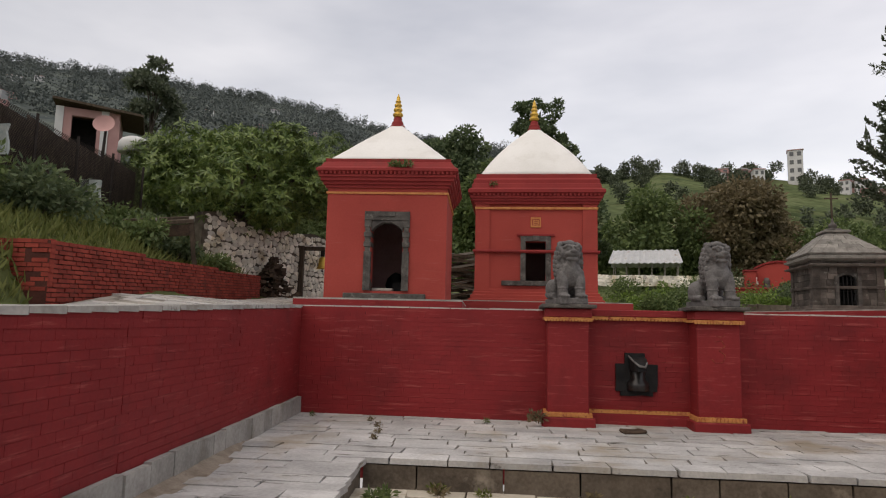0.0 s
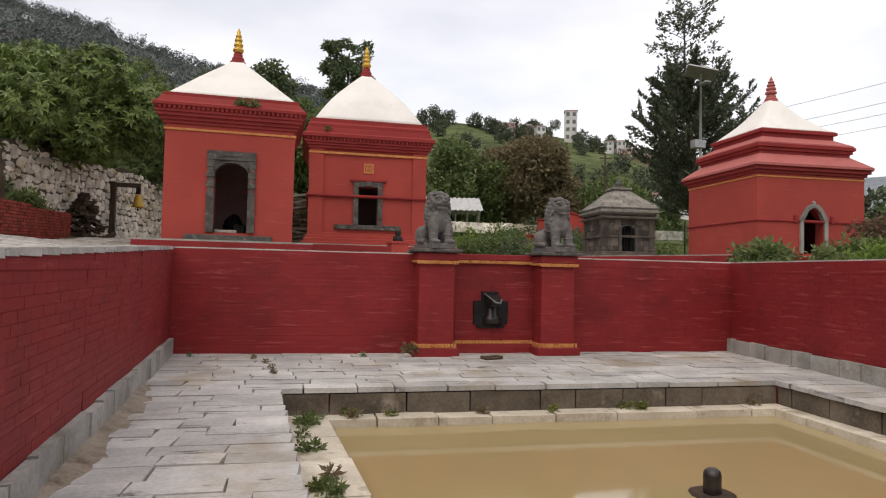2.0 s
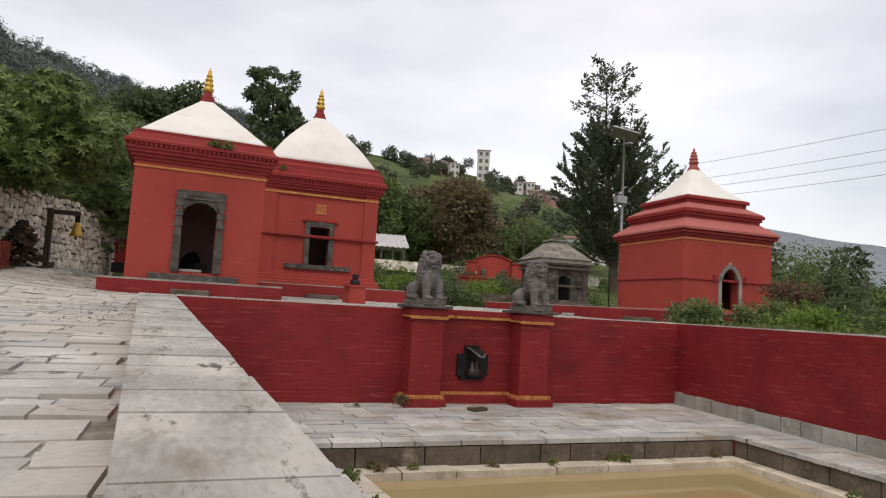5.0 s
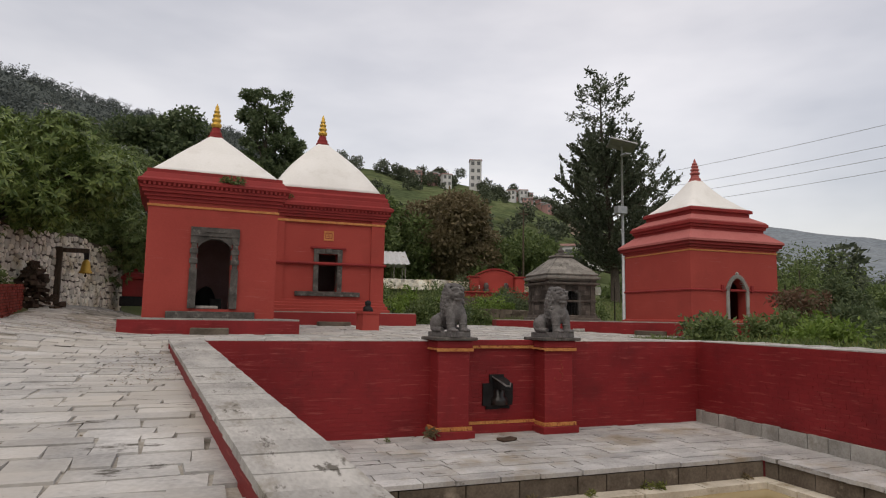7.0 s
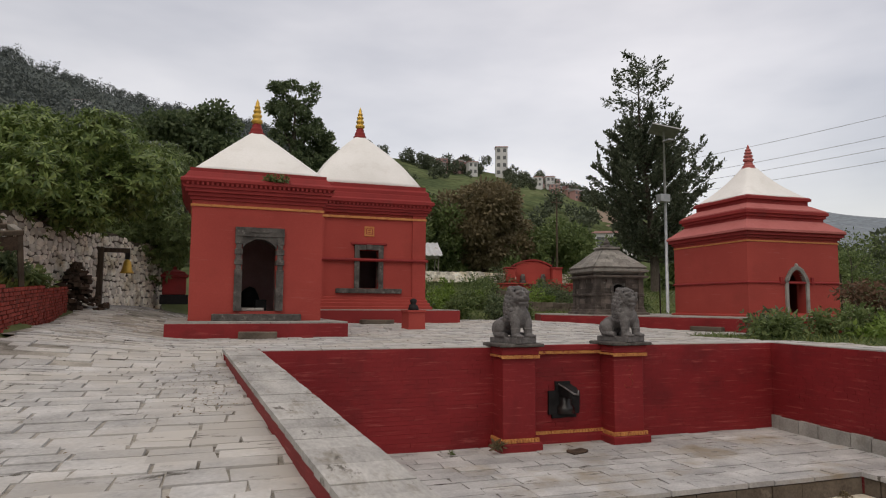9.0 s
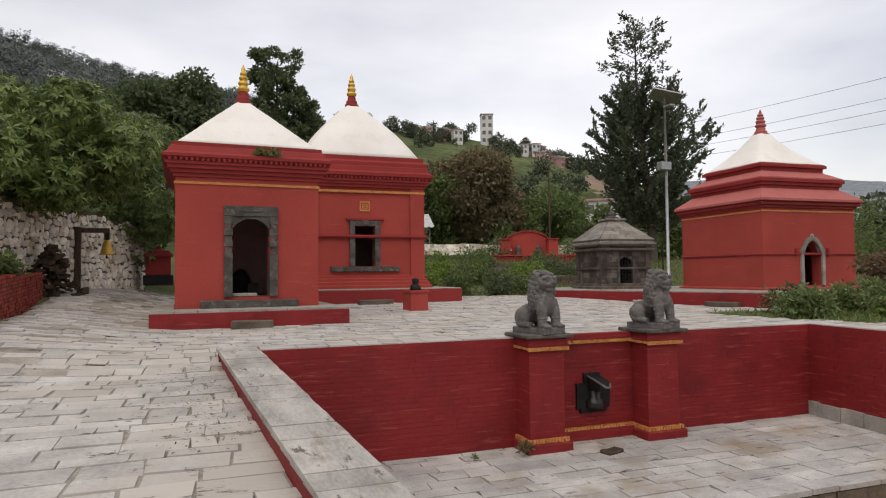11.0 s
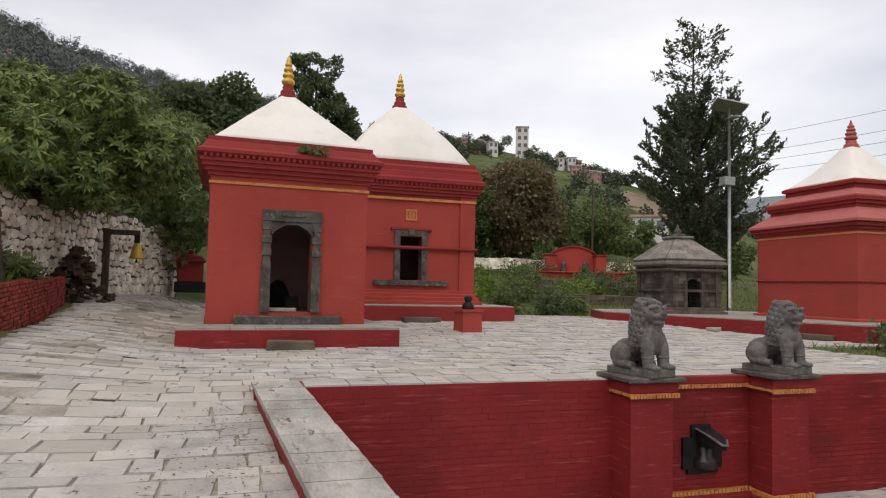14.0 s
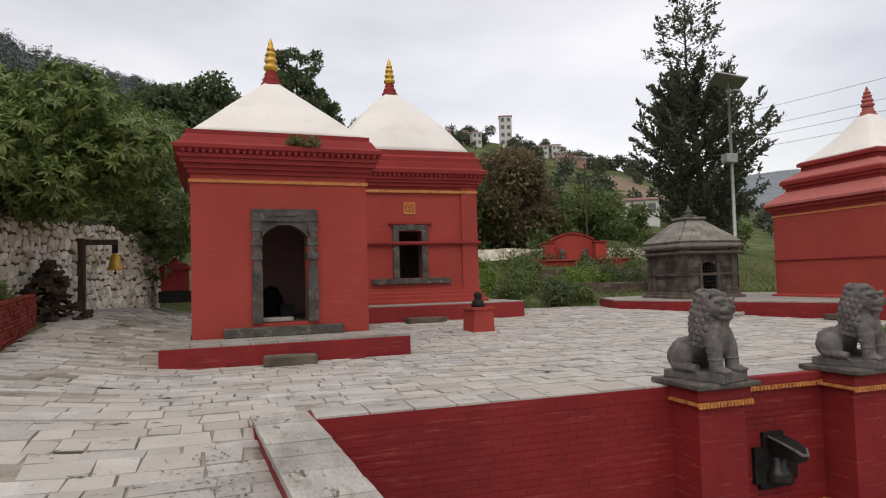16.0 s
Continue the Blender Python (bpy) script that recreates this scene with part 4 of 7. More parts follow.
# ---- court fittings: pillars, spout, lions ----
def gate_pillar(x0, x1):
    t = empty("pillar", pose((x0 + x1) / 2, NORTH, 0), "dark red pillar with ochre bands carrying a stone lion", "pillar", "pillars beside the water spout")
    w = (x1 - x0) / 2
    y0 = -0.46
    part("shaft", box(-w + 0.04, w - 0.04, y0 + 0.04, 0.2, PAVE_Z, -0.03, 0.012), RED_WALL, t)
    part("base", box(-w - 0.04, w + 0.04, y0 - 0.05, 0.05, PAVE_Z - 0.02, PAVE_Z + 0.13, 0.012), RED_WALL, t, "dark red base block")
    bm = bmesh.new()
    bx(bm, -w + 0.0, w - 0.0, y0 - 0.005, 0.05, PAVE_Z + 0.131, PAVE_Z + 0.19)
    n = 13
    for i in range(n):
        a = -w + 2 * w * i / n
        bx(bm, a + 0.008, a + 2 * w / n - 0.008, y0 - 0.02, y0 + 0.02, PAVE_Z + 0.14, PAVE_Z + 0.20)
    part("ochre_base_band", bm, GOLD_WORN, t, "worn ochre carved band")
    bm = bmesh.new()
    bx(bm, -w - 0.01, w + 0.01, y0 - 0.015, 0.03, -0.155, -0.12)
    n = 16
    for i in range(n):
        a = -w - 0.01 + (2 * w + 0.02) * i / n
        bx(bm, a + 0.006, a + (2 * w + 0.02) / n - 0.006, y0 - 0.03, y0 + 0.0, -0.175, -0.135)
    part("ochre_top_band", bm, GOLD_WORN, t, "worn ochre toothed band")
    part("head", box(-w - 0.0, w + 0.0, y0 - 0.01, 0.2, -0.12, 0.01, 0.012), RED_WALL, t)
    cap = box(-w - 0.06, w + 0.06, y0 - 0.09, 0.22, 0.012, 0.07, 0.012)
    part("cap_stone", jitter(cap, 0.01, 5), STONE_DK, t, "dark stone cap slab")
    return t


gate_pillar(1.19, 1.86)
right_pillar = gate_pillar(3.28, 3.95)
bm = bmesh.new()
mark = [(-0.06, -0.42), (0.04, -0.40), (0.08, -0.48), (0.0, -0.54), (0.08, -0.60), (0.06, -0.70), (-0.05, -0.72), (-0.10, -0.66)]
tube(bm, [(x, -0.416, z) for x, z in mark], [0.011] * 8, 5)
tube(bm, [(-0.04, -0.416, -0.33), (0.02, -0.416, -0.36), (0.09, -0.416, -0.32)], [0.010] * 3, 5)
part("painted_mark", bm, MARK_OCHRE, right_pillar, "faded ochre painted sign")


def spout_panel():
    t = empty("spout_niche", pose(2.55, NORTH, 0), "soot-black niche with a carved water spout", "water spout")
    bm = bmesh.new()
    for a, b, c, d in ((-0.30, 0.30, -1.18, -0.78), (-0.17, 0.12, -0.78, -0.62), (-0.24, 0.24, -1.24, -1.18)):
        bx(bm, a, b, -0.052, 0.02, c, d)
    part("niche", jitter(bm, 0.015, 6, 2), SOOT, t, "soot-black stone niche")
    lv = [(-0.10, 0.10, 0.0), (-0.10, 0.10, -0.13), (-0.095, 0.095, -0.27), (-0.08, 0.08, -0.37), (-0.05, 0.05, -0.43)]
    top = [-0.655, -0.675, -0.70, -0.735, -0.79]
    low = [-0.87, -0.86, -0.86, -0.87, -0.86]
    bm = bmesh.new()
    prev = None
    for (x0, x1, y), zt, zl in zip(lv, top, low):
        ring = [bm.verts.new(p) for p in ((x0, y, zl), (x1, y, zl), (x1 * 1.1, y, zt), (x1 * 0.55, y, zt - 0.02), (x0 * 0.55, y, zt - 0.02), (x0 * 1.1, y, zt))]
        if prev:
            for i in range(6):
                bm.faces.new((prev[i], prev[(i + 1) % 6], ring[(i + 1) % 6], ring[i]))
        prev = ring
    bm.faces.new(prev)
    bmesh.ops.recalc_face_normals(bm, faces=bm.faces[:])
    part("spout", jitter(bm, 0.008, 8), SOOT, t, "black carved stone spout")
    bm = bmesh.new()
    tube(bm, [(-0.115, -0.06, -0.66), (-0.112, -0.27, -0.70), (-0.09, -0.38, -0.735), (-0.03, -0.44, -0.79), (0.05, -0.44, -0.80), (0.09, -0.38, -0.74)], [0.012, 0.014, 0.016, 0.018, 0.018, 0.012], 6)
    part("spout_lip", bm, LION_STONE, t, "pale worn lip")
    bm = bmesh.new()
    rings(bm, [(0.17, -1.16), (0.16, -1.05), (0.11, -1.0), (0.12, -0.9), (0.06, -0.82)], 10, 0.02, -0.04)
    part("relief_figure", bm, BLACK_STONE, t, "worn grey relief stone", True)
    return t


spout_panel()
band = empty("spout_wall_band", pose(2.55, NORTH, 0), "ochre band and red ledge along the wall between the pillars", "trim", kind="structure")
part("lower_ledge", box(-0.70, 0.74, -0.10, 0.02, PAVE_Z - 0.02, PAVE_Z + 0.16, 0.01), RED_WALL, band)
bm = bmesh.new()
bx(bm, -0.70, 0.74, -0.085, 0.02, PAVE_Z + 0.161, PAVE_Z + 0.20)
for i in range(24):
    bx(bm, -0.69 + i * 0.06, -0.645 + i * 0.06, -0.097, -0.06, PAVE_Z + 0.165, PAVE_Z + 0.215)
part("ochre_lower_band", bm, GOLD_WORN, band)
part("upper_ledge", box(-0.70, 0.74, -0.07, 0.05, -0.09, 0.012, 0.01), RED_WALL, band)
bm = bmesh.new()
bx(bm, -0.70, 0.74, -0.055, 0.02, -0.125, -0.091)
for i in range(28):
    bx(bm, -0.695 + i * 0.051, -0.66 + i * 0.051, -0.066, -0.03, -0.145, -0.105)
part("ochre_upper_band", bm, GOLD_WORN, band)


def stone_lion(x, y):
    """A seated guardian lion carved with its slab, looking south and a little east."""
    bm = bmesh.new()
    bx(bm, -0.19, 0.19, -0.345, 0.40, 0.0, 0.09)
    ball(bm, (0, 0.24, 0.28), 0.17, 3, (1.0, 1.02, 1.0))
    tube(bm, [(0, 0.30, 0.26), (0, 0.14, 0.33), (0, 0.0, 0.42), (0, -0.08, 0.54)], [0.13, 0.14, 0.155, 0.15], 16)
    ball(bm, (0, -0.13, 0.46), 0.17, 3, (1.0, 0.92, 1.25))
    for sx in (-1, 1):
        tube(bm, [(sx * 0.10, -0.14, 0.50), (sx * 0.115, -0.20, 0.36), (sx * 0.12, -0.215, 0.22), (sx * 0.12, -0.225, 0.10)], [0.092, 0.08, 0.07, 0.072], 12)
        ball(bm, (sx * 0.12, -0.27, 0.125), 0.07, 2, (1.05, 1.25, 0.7))
        for k in range(3):
            ball(bm, (sx * 0.12 + (k - 1) * 0.042, -0.338, 0.12), 0.026, 2, (1, 1.3, 1.0))
        for k in range(3):
            z = 0.24 + k * 0.07
            rings(bm, [(0.066, z - 0.012), (0.084, z), (0.066, z + 0.012)], 12, sx * 0.118, -0.212 + 0.016 * k)
        ball(bm, (sx * 0.145, 0.21, 0.24), 0.14, 3, (0.6, 1.15, 1.1))
        tube(bm, [(sx * 0.165, 0.26, 0.16), (sx * 0.17, 0.10, 0.13), (sx * 0.165, -0.02, 0.125)], [0.07, 0.055, 0.05], 10)
    ball(bm, (0, -0.075, 0.68), 0.175, 3, (0.95, 0.85, 1.2))
    ball(bm, (0, -0.17, 0.77), 0.135, 3, (1.05, 1.0, 1.0))
    ball(bm, (0, -0.275, 0.755), 0.085, 3, (1.2, 0.9, 0.68))
    ball(bm, (0, -0.335, 0.785), 0.036, 2, (1.5, 0.9, 0.8))
    ball(bm, (0, -0.265, 0.675), 0.075, 2, (1.15, 0.85, 0.5))
    tube(bm, [(0, -0.24, 0.64), (0, -0.235, 0.57), (0, -0.25, 0.52)], [0.06, 0.045, 0.015], 8)
    for sx in (-1, 1):
        ball(bm, (sx * 0.062, -0.285, 0.825), 0.032, 2)
        tube(bm, [(sx * 0.02, -0.295, 0.855), (sx * 0.07, -0.29, 0.872), (sx * 0.125, -0.23, 0.85)], [0.024, 0.03, 0.018], 8)
        ball(bm, (sx * 0.145, -0.14, 0.86), 0.045, 2, (0.7, 0.8, 1.2))
    for row in range(9):
        v = row / 8
        z, r, cy = 0.92 - 0.52 * v, 0.10 + 0.085 * math.sin(0.35 + v * 2.2), -0.10 + 0.07 * v
        for k in range(13):
            a = radians(-28 + (k + 0.5 * (row % 2)) * 19)
            p = Vector((0.9 * r * math.cos(a), cy + r * 0.88 * math.sin(a), z + 0.03 * math.sin(a)))
            out = Vector((math.cos(a), math.sin(a), 0))
            tube(bm, [p + Vector((0, 0, 0.03)), p + out * 0.016, p + out * 0.018 - Vector((0, 0, 0.032)), p - Vector((0, 0, 0.055))], [0.016, 0.031, 0.027, 0.006], 7)
    ball(bm, (0, -0.12, 0.92), 0.085, 2, (1.05, 1.1, 0.75))
    tube(bm, [(0.05, 0.38, 0.12), (0.03, 0.42, 0.22), (0.0, 0.39, 0.34), (0, 0.32, 0.42)], [0.036, 0.04, 0.046, 0.022], 8)
    ob = part("lion_statue", bm, LION_STONE, None, "", True)
    rm = ob.modifiers.new("carving", "REMESH")
    rm.mode, rm.voxel_size, rm.use_smooth_shade = "VOXEL", 0.0085, True
    ob.matrix_world = pose(x, y, 0.07, 0, 0, 14) @ Matrix.Diagonal((1.1, 0.97, 0.97, 1))
    return tagged(ob, "seated grey stone guardian lion on a pillar", "statue", "stone lions")


stone_lion(1.52, 10.06)
stone_lion(3.62, 10.06)


def jar_pot():
    t = empty("planter", pose(2.05, 18.05, ground_z(2.05, 18.05) - 0.03, 0, 0, 8), "square red planter block with a small black lamp bowl", "planter")
    bm = bmesh.new()
    rings(bm, [(0.27, 0), (0.26, 0.06), (0.245, 0.5), (0.28, 0.51), (0.28, 0.57), (0.2, 0.57), (0.2, 0.50)], 4, square=True)
    part("block", bm, RED_TEMPLE, t)
    bm = bmesh.new()
    rings(bm, [(0.13, 0.53), (0.16, 0.6), (0.12, 0.70), (0.07, 0.73), (0.09, 0.78), (0.10, 0.86), (0.03, 0.90)], 12)
    ball(bm, (-0.09, 0, 0.68), 0.06, 1)
    part("lamp_bowl", bm, SOOT, t, "black oil lamp bowl", True)


jar_pot()


def loose_slab(x, y, z, sx, sy, sz, turn, label, mat=None):
    bm = box(-sx / 2, sx / 2, -sy / 2, sy / 2, 0, sz, 0.02)
    bmesh.ops.subdivide_edges(bm, edges=bm.edges[:], cuts=1, use_grid_fill=True)
    ob = part("stone_slab", jitter(bm, 0.022, 3.5), mat or POOL_STONE)
    ob.matrix_world = pose(x, y, z, 0, 0, turn)
    return tagged(ob, label, "stone slab")


loose_slab(-2.40, 14.66, ground_z(-2.4, 14.6) - 0.02, 0.80, 0.36, 0.17, -2, "worn grey stone step slab before the temple door")
loose_slab(1.52, 20.45, ground_z(1.5, 20.4) - 0.02, 1.05, 0.4, 0.15, 3, "flat grey stone slab before the second temple")
loose_slab(10.6, 16.0, ground_z(8, 16) - 0.0, 0.9, 0.4, 0.14, -60, "flat grey stone slab beside the red plinth")
loose_slab(9.4, 18.2, ground_z(8, 18) - 0.0, 0.35, 0.28, 0.1, 20, "small pale stone beside the red plinth", BASE_STONE)
loose_slab(2.35, 9.45, PAVE_Z, 0.34, 0.2, 0.05, 15, "dark wet drain stone below the spout", HEAP_BROWN)


def lingam():
    t = empty("lingam", pose(2.7, 4.33, WATER_Z) @ Matrix.Scale(0.84, 4), "black cylindrical stone rising from the pool", "stone post")
    bm = bmesh.new()
    rings(bm, [(0.085, -0.3), (0.085, 0.19), (0.075, 0.225), (0.045, 0.25), (0.0101, 0.258)], 18)
    part("shaft", bm, BLACK_STONE, t, "", True)
    bm = bmesh.new()
    rings(bm, [(0.24, -0.1), (0.22, 0.008), (0.16, 0.02), (0.12, 0.016)], 18)
    part("base", jitter(bm, 0.015, 6), HEAP_BROWN, t, "wet brown stone base", True)


lingam()


# ---- bell, brick bank, rubble wall, small shrines ----
def bell_post():
    x, y = -6.95, 23.3
    z = ground_z(x, y)
    t = empty("bell_post", pose(x, y, z - 0.05), "dark timber post with arm and brass bell", "bell")
    part("post", box(-0.09, 0.09, -0.09, 0.09, 0, 1.95, 0.01), WOOD_OLD, t)
    part("arm", box(0.09, 0.86, -0.06, 0.06, 1.78, 1.92, 0.01), WOOD_OLD, t)
    part("hanger", box(0.72, 0.86, -0.05, 0.05, 1.56, 1.779, 0.005), DARK_IRON, t)
    bm = bmesh.new()
    rings(bm, [(0.03, 1.57), (0.07, 1.54), (0.12, 1.46), (0.14, 1.32), (0.155, 1.22), (0.20, 1.14), (0.205, 1.11), (0.17, 1.11), (0.13, 1.2)], 20, 0.79, 0)
    bmesh.ops.recalc_face_normals(bm, faces=bm.faces[:])
    part("bell", bm, BRASS, t, "brass bell", True)
    bm = bmesh.new()
    tube(bm, [(0.79, 0, 1.3), (0.79, 0, 1.05)], [0.018, 0.018], 6)
    ball(bm, (0.79, 0, 1.03), 0.045, 1)
    part("clapper", bm, DARK_IRON, t)


bell_post()

BW0, BW1 = Vector((-6.25, 9.4)), Vector((-7.15, 20.0))


def bank_wall_z(y):
    return -0.06 + 0.40 * (y - 9.4) / 10.6


bw = empty("brick_bank_wall", pose(0, 0, 0), "low bare red brick retaining wall along the grassy bank", "wall", kind="structure")
bm = bmesh.new()
d = (BW1 - BW0).normalized()
nrm = Vector((d.y, -d.x))
for seg in range(12):
    a, b = BW0 + (BW1 - BW0) * seg / 12, BW0 + (BW1 - BW0) * (seg + 1) / 12
    za, zb = bank_wall_z(a.y), bank_wall_z(b.y)
    p = [(a - nrm * 0.02, za), (b - nrm * 0.02, zb), (b - nrm * 0.4, zb), (a - nrm * 0.4, za)]
    lo = [bm.verts.new((v.x, v.y, zz - 0.3)) for v, zz in p]
    hi = [bm.verts.new((v.x, v.y, zz + 0.74 + 0.2 * (20 - v.y) / 10.6)) for v, zz in p]
    bm.faces.new(hi)
    for e in range(4):
        bm.faces.new((lo[e], lo[(e + 1) % 4], hi[(e + 1) % 4], hi[e]))
part("backing", bm, MORTAR_DK, bw)


def rubble_heap(x, y, z, n, spread, h, mat, label, name="rubble_heap", size=0.16):
    rnd = random.Random(int(abs(x * 31 + y * 17)))
    t = empty(name, pose(x, y, z), label, "rubble")
    for i in range(n):
        bm = bmesh.new()
        s = size * rnd.uniform(0.6, 1.5)
        u = i / n
        r = spread * (1 - u) * math.sqrt(rnd.random())
        a = rnd.uniform(0, 6.28)
        bx(bm, -s, s, -s * 0.6, s * 0.6, -s * 0.35, s * 0.35, pose(r * math.cos(a), r * math.sin(a), u * h + s * 0.2, rnd.uniform(-20, 20), rnd.uniform(-20, 20), rnd.uniform(0, 180)))
        part("stone", jitter(bm, 0.03, 6), mat, t)


rubble_heap(-7.2, 21.2, ground_z(-6.6, 20.9) - 0.05, 150, 0.95, 1.35, HEAP_BROWN, "heap of dark broken bricks and stones", size=0.11)


def small_red_shrine(x, y, z, s):
    t = empty("wayside_shrine", pose(x, y, z, 0, 0, 4), "small dark red shrine box on a black stone base", "shrine")
    part("base", box(-0.62 * s, 0.62 * s, -0.5 * s, 0.5 * s, 0, 0.45 * s, 0.02), SOOT, t, "black stone base")
    part("body", box(-0.52 * s, 0.52 * s, -0.42 * s, 0.42 * s, 0.451 * s, 1.28 * s, 0.02), RED_TRIM, t)
    bm = bmesh.new()
    rings(bm, [(0.6 * s, 1.281 * s), (0.62 * s, 1.35 * s), (0.46 * s, 1.50 * s), (0.46 * s, 1.53 * s), (0.2 * s, 1.62 * s), (0.09 * s, 1.66 * s), (0.1 * s, 1.72 * s), (0.03 * s, 1.8 * s)], 4, square=True)
    part("roof", bm, RED_TRIM, t, "stepped dark red roof")


small_red_shrine(-5.0, 27.4, 0.66, 0.82)


def red_fountain():
    t = empty("spout_shrine", pose(15.2, 37.0, 1.35, 0, 0, -16), "red masonry fountain shrine with curved gable on a terrace", "shrine")
    n = 14
    arc = [(1.15 - 2.3 * i / n, 1.75 + 0.38 * (1 - abs(2 * i / n - 1) ** 2)) for i in range(n + 1)]
    bm = slab_outline([(-1.15, 0.61), (1.15, 0.61)] + arc, -0.25, 0.25)
    part("gable", bm, RED_TEMPLE, t, "curved red gable wall")
    bm = slab_outline([(x * 1.08, z + 0.005) for x, z in arc] + [(x * 1.08, z + 0.11) for x, z in arc[::-1]], -0.33, 0.3)
    part("gable_cap", bm, RED_TRIM, t)
    for sx in (-1, 1):
        a, b = sx * 1.16, sx * 1.75
        part("wing", box(min(a, b), max(a, b), -0.9, 0.25, 0.61, 1.6, 0.02), RED_TEMPLE, t)
        part("wing_cap", box(min(a, b) - 0.06, max(a, b) + 0.06, -0.96, 0.3, 1.601, 1.7, 0.02), RED_TRIM, t)
    part("terrace", box(-2.7, 2.6, -1.9, 0.5, -0.3, 0.6, 0.02), RED_TRIM, t, "red terrace base")
    part("terrace_cap", box(-2.78, 2.68, -1.98, 0.5, 0.601, 0.68, 0.015), RED_TEMPLE, t, "red terrace coping")
    part("lower_terrace", box(-3.3, 3.2, -3.0, -1.98, -0.5, 0.15, 0.03), POOL_STONE, t, "dark stone lower terrace")
    for sx in (-0.62, 0.66):
        bm = bmesh.new()
        rings(bm, [(0.2, 0.61), (0.22, 0.8), (0.14, 0.95), (0.17, 1.1), (0.1, 1.3)], 10, sx, -0.4)
        part("idol_stone", bm, STONE_DK, t, "", True)


red_fountain()


# ---- solar street lamp and wires ----
def solar_lamp():
    t = empty("street_lamp", pose(18.4, 27.9, 0.3), "tall galvanised solar street lamp with tilted panel", "street lamp")
    bm = bmesh.new()
    tube(bm, [(0, 0, 0), (0, 0, 5), (0, 0, 9.5)], [0.085, 0.075, 0.05], 10)
    part("pole", bm, STEEL, t, "", True)
    tilt = pose(0, 0, 9.55, -10, 14, -25)
    bm = bmesh.new()
    bx(bm, -0.72, 0.72, -0.6, 0.6, -0.03, 0.03, tilt)
    p = part("panel_frame", bm, STEEL, t)
    bm = bmesh.new()
    bx(bm, -0.68, 0.68, -0.56, 0.56, 0.031, 0.045, tilt)
    part("panel", bm, PANEL_BLUE, p, "dark solar panel")
    part("battery_box", box(-0.48, 0.12, -0.28, 0.12, 5.75, 6.15, 0.02), STEEL, t, "pale metal battery box")
    part("lamp_head", box(-0.16, 0.16, -0.6, -0.06, 8.9, 9.0, 0.02), STEEL, t)


solar_lamp()


def wire(name, a, b, sag, r=0.02):
    bm = bmesh.new()
    pts = []
    for i in range(19):
        u = i / 18
        p = Vector(a).lerp(Vector(b), u)
        p.z -= sag * 4 * u * (1 - u)
        pts.append(p)
    tube(bm, pts, [r] * 19, 5)
    ob = part(name, bm, STEEL)
    return tagged(ob, "thin dark overhead power cable", "cable", "power cables")
for za, zb in ((17.6, 16.2), (15.9, 14.6), (15.0, 13.6), (13.9, 12.6)):
    a, b = radians(34), radians(80)
    wire("power_cable", (-2 + 82 * math.sin(a), 1 + 82 * math.cos(a), za), (-2 + 52 * math.sin(b), 1 + 52 * math.cos(b), zb), 0.8, 0.02)


# ---- plants ----
def leaf_mesh(name, pos, along, side, length, width, mat):
    """One folded leaf of four corners for each row of the arrays."""
    base = pos
    tip = pos + along * length[:, None]
    mid = pos + along * (length * 0.45)[:, None]
    n = np.cross(along, side)
    l = mid + side * (width * 0.5)[:, None] - n * (width * 0.12)[:, None]
    r = mid - side * (width * 0.5)[:, None] - n * (width * 0.12)[:, None]
    vs = np.stack([base, l, tip, r], axis=1).reshape(-1, 3)
    k = len(pos)
    me = bpy.data.meshes.new(name)
    me.vertices.add(4 * k)
    me.vertices.foreach_set("co", vs.astype(np.float32).ravel())
    me.loops.add(4 * k)
    me.loops.foreach_set("vertex_index", np.arange(4 * k, dtype=np.int32))
    me.polygons.add(k)
    me.polygons.foreach_set("loop_start", np.arange(0, 4 * k, 4, dtype=np.int32))
    me.polygons.foreach_set("loop_total", np.full(k, 4, dtype=np.int32))
    me.update(calc_edges=True)
    me.materials.append(mat)
    return me


def unit(v):
    return v / np.maximum(np.linalg.norm(v, axis=1, keepdims=True), 1e-6)


def crown_leaves(name, clumps, count, length, width, mat, seed, droop=0.3, shell=0.55):
    """Leaves spread over clumps (x, y, z, radius), denser to the outside, pointing out and hanging by droop."""
    g = np.random.default_rng(seed)
    c = np.array(clumps, dtype=float)
    w = c[:, 3] ** 2
    idx = g.choice(len(c), size=count, p=w / w.sum())
    d = unit(g.normal(size=(count, 3)))
    rad = c[idx, 3] * (shell + (1 - shell) * g.random(count)) * (0.85 + 0.3 * g.random(count))
    pos = c[idx, :3] + d * rad[:, None] * np.array([1, 1, 0.8])
    along = unit(d + g.normal(size=(count, 3)) * 0.7 + np.array([0, 0, -droop]))
    side = unit(np.cross(along, g.normal(size=(count, 3))))
    return leaf_mesh(name, pos, along, side, length * g.uniform(0.6, 1.25, count), width * g.uniform(0.7, 1.2, count), mat)


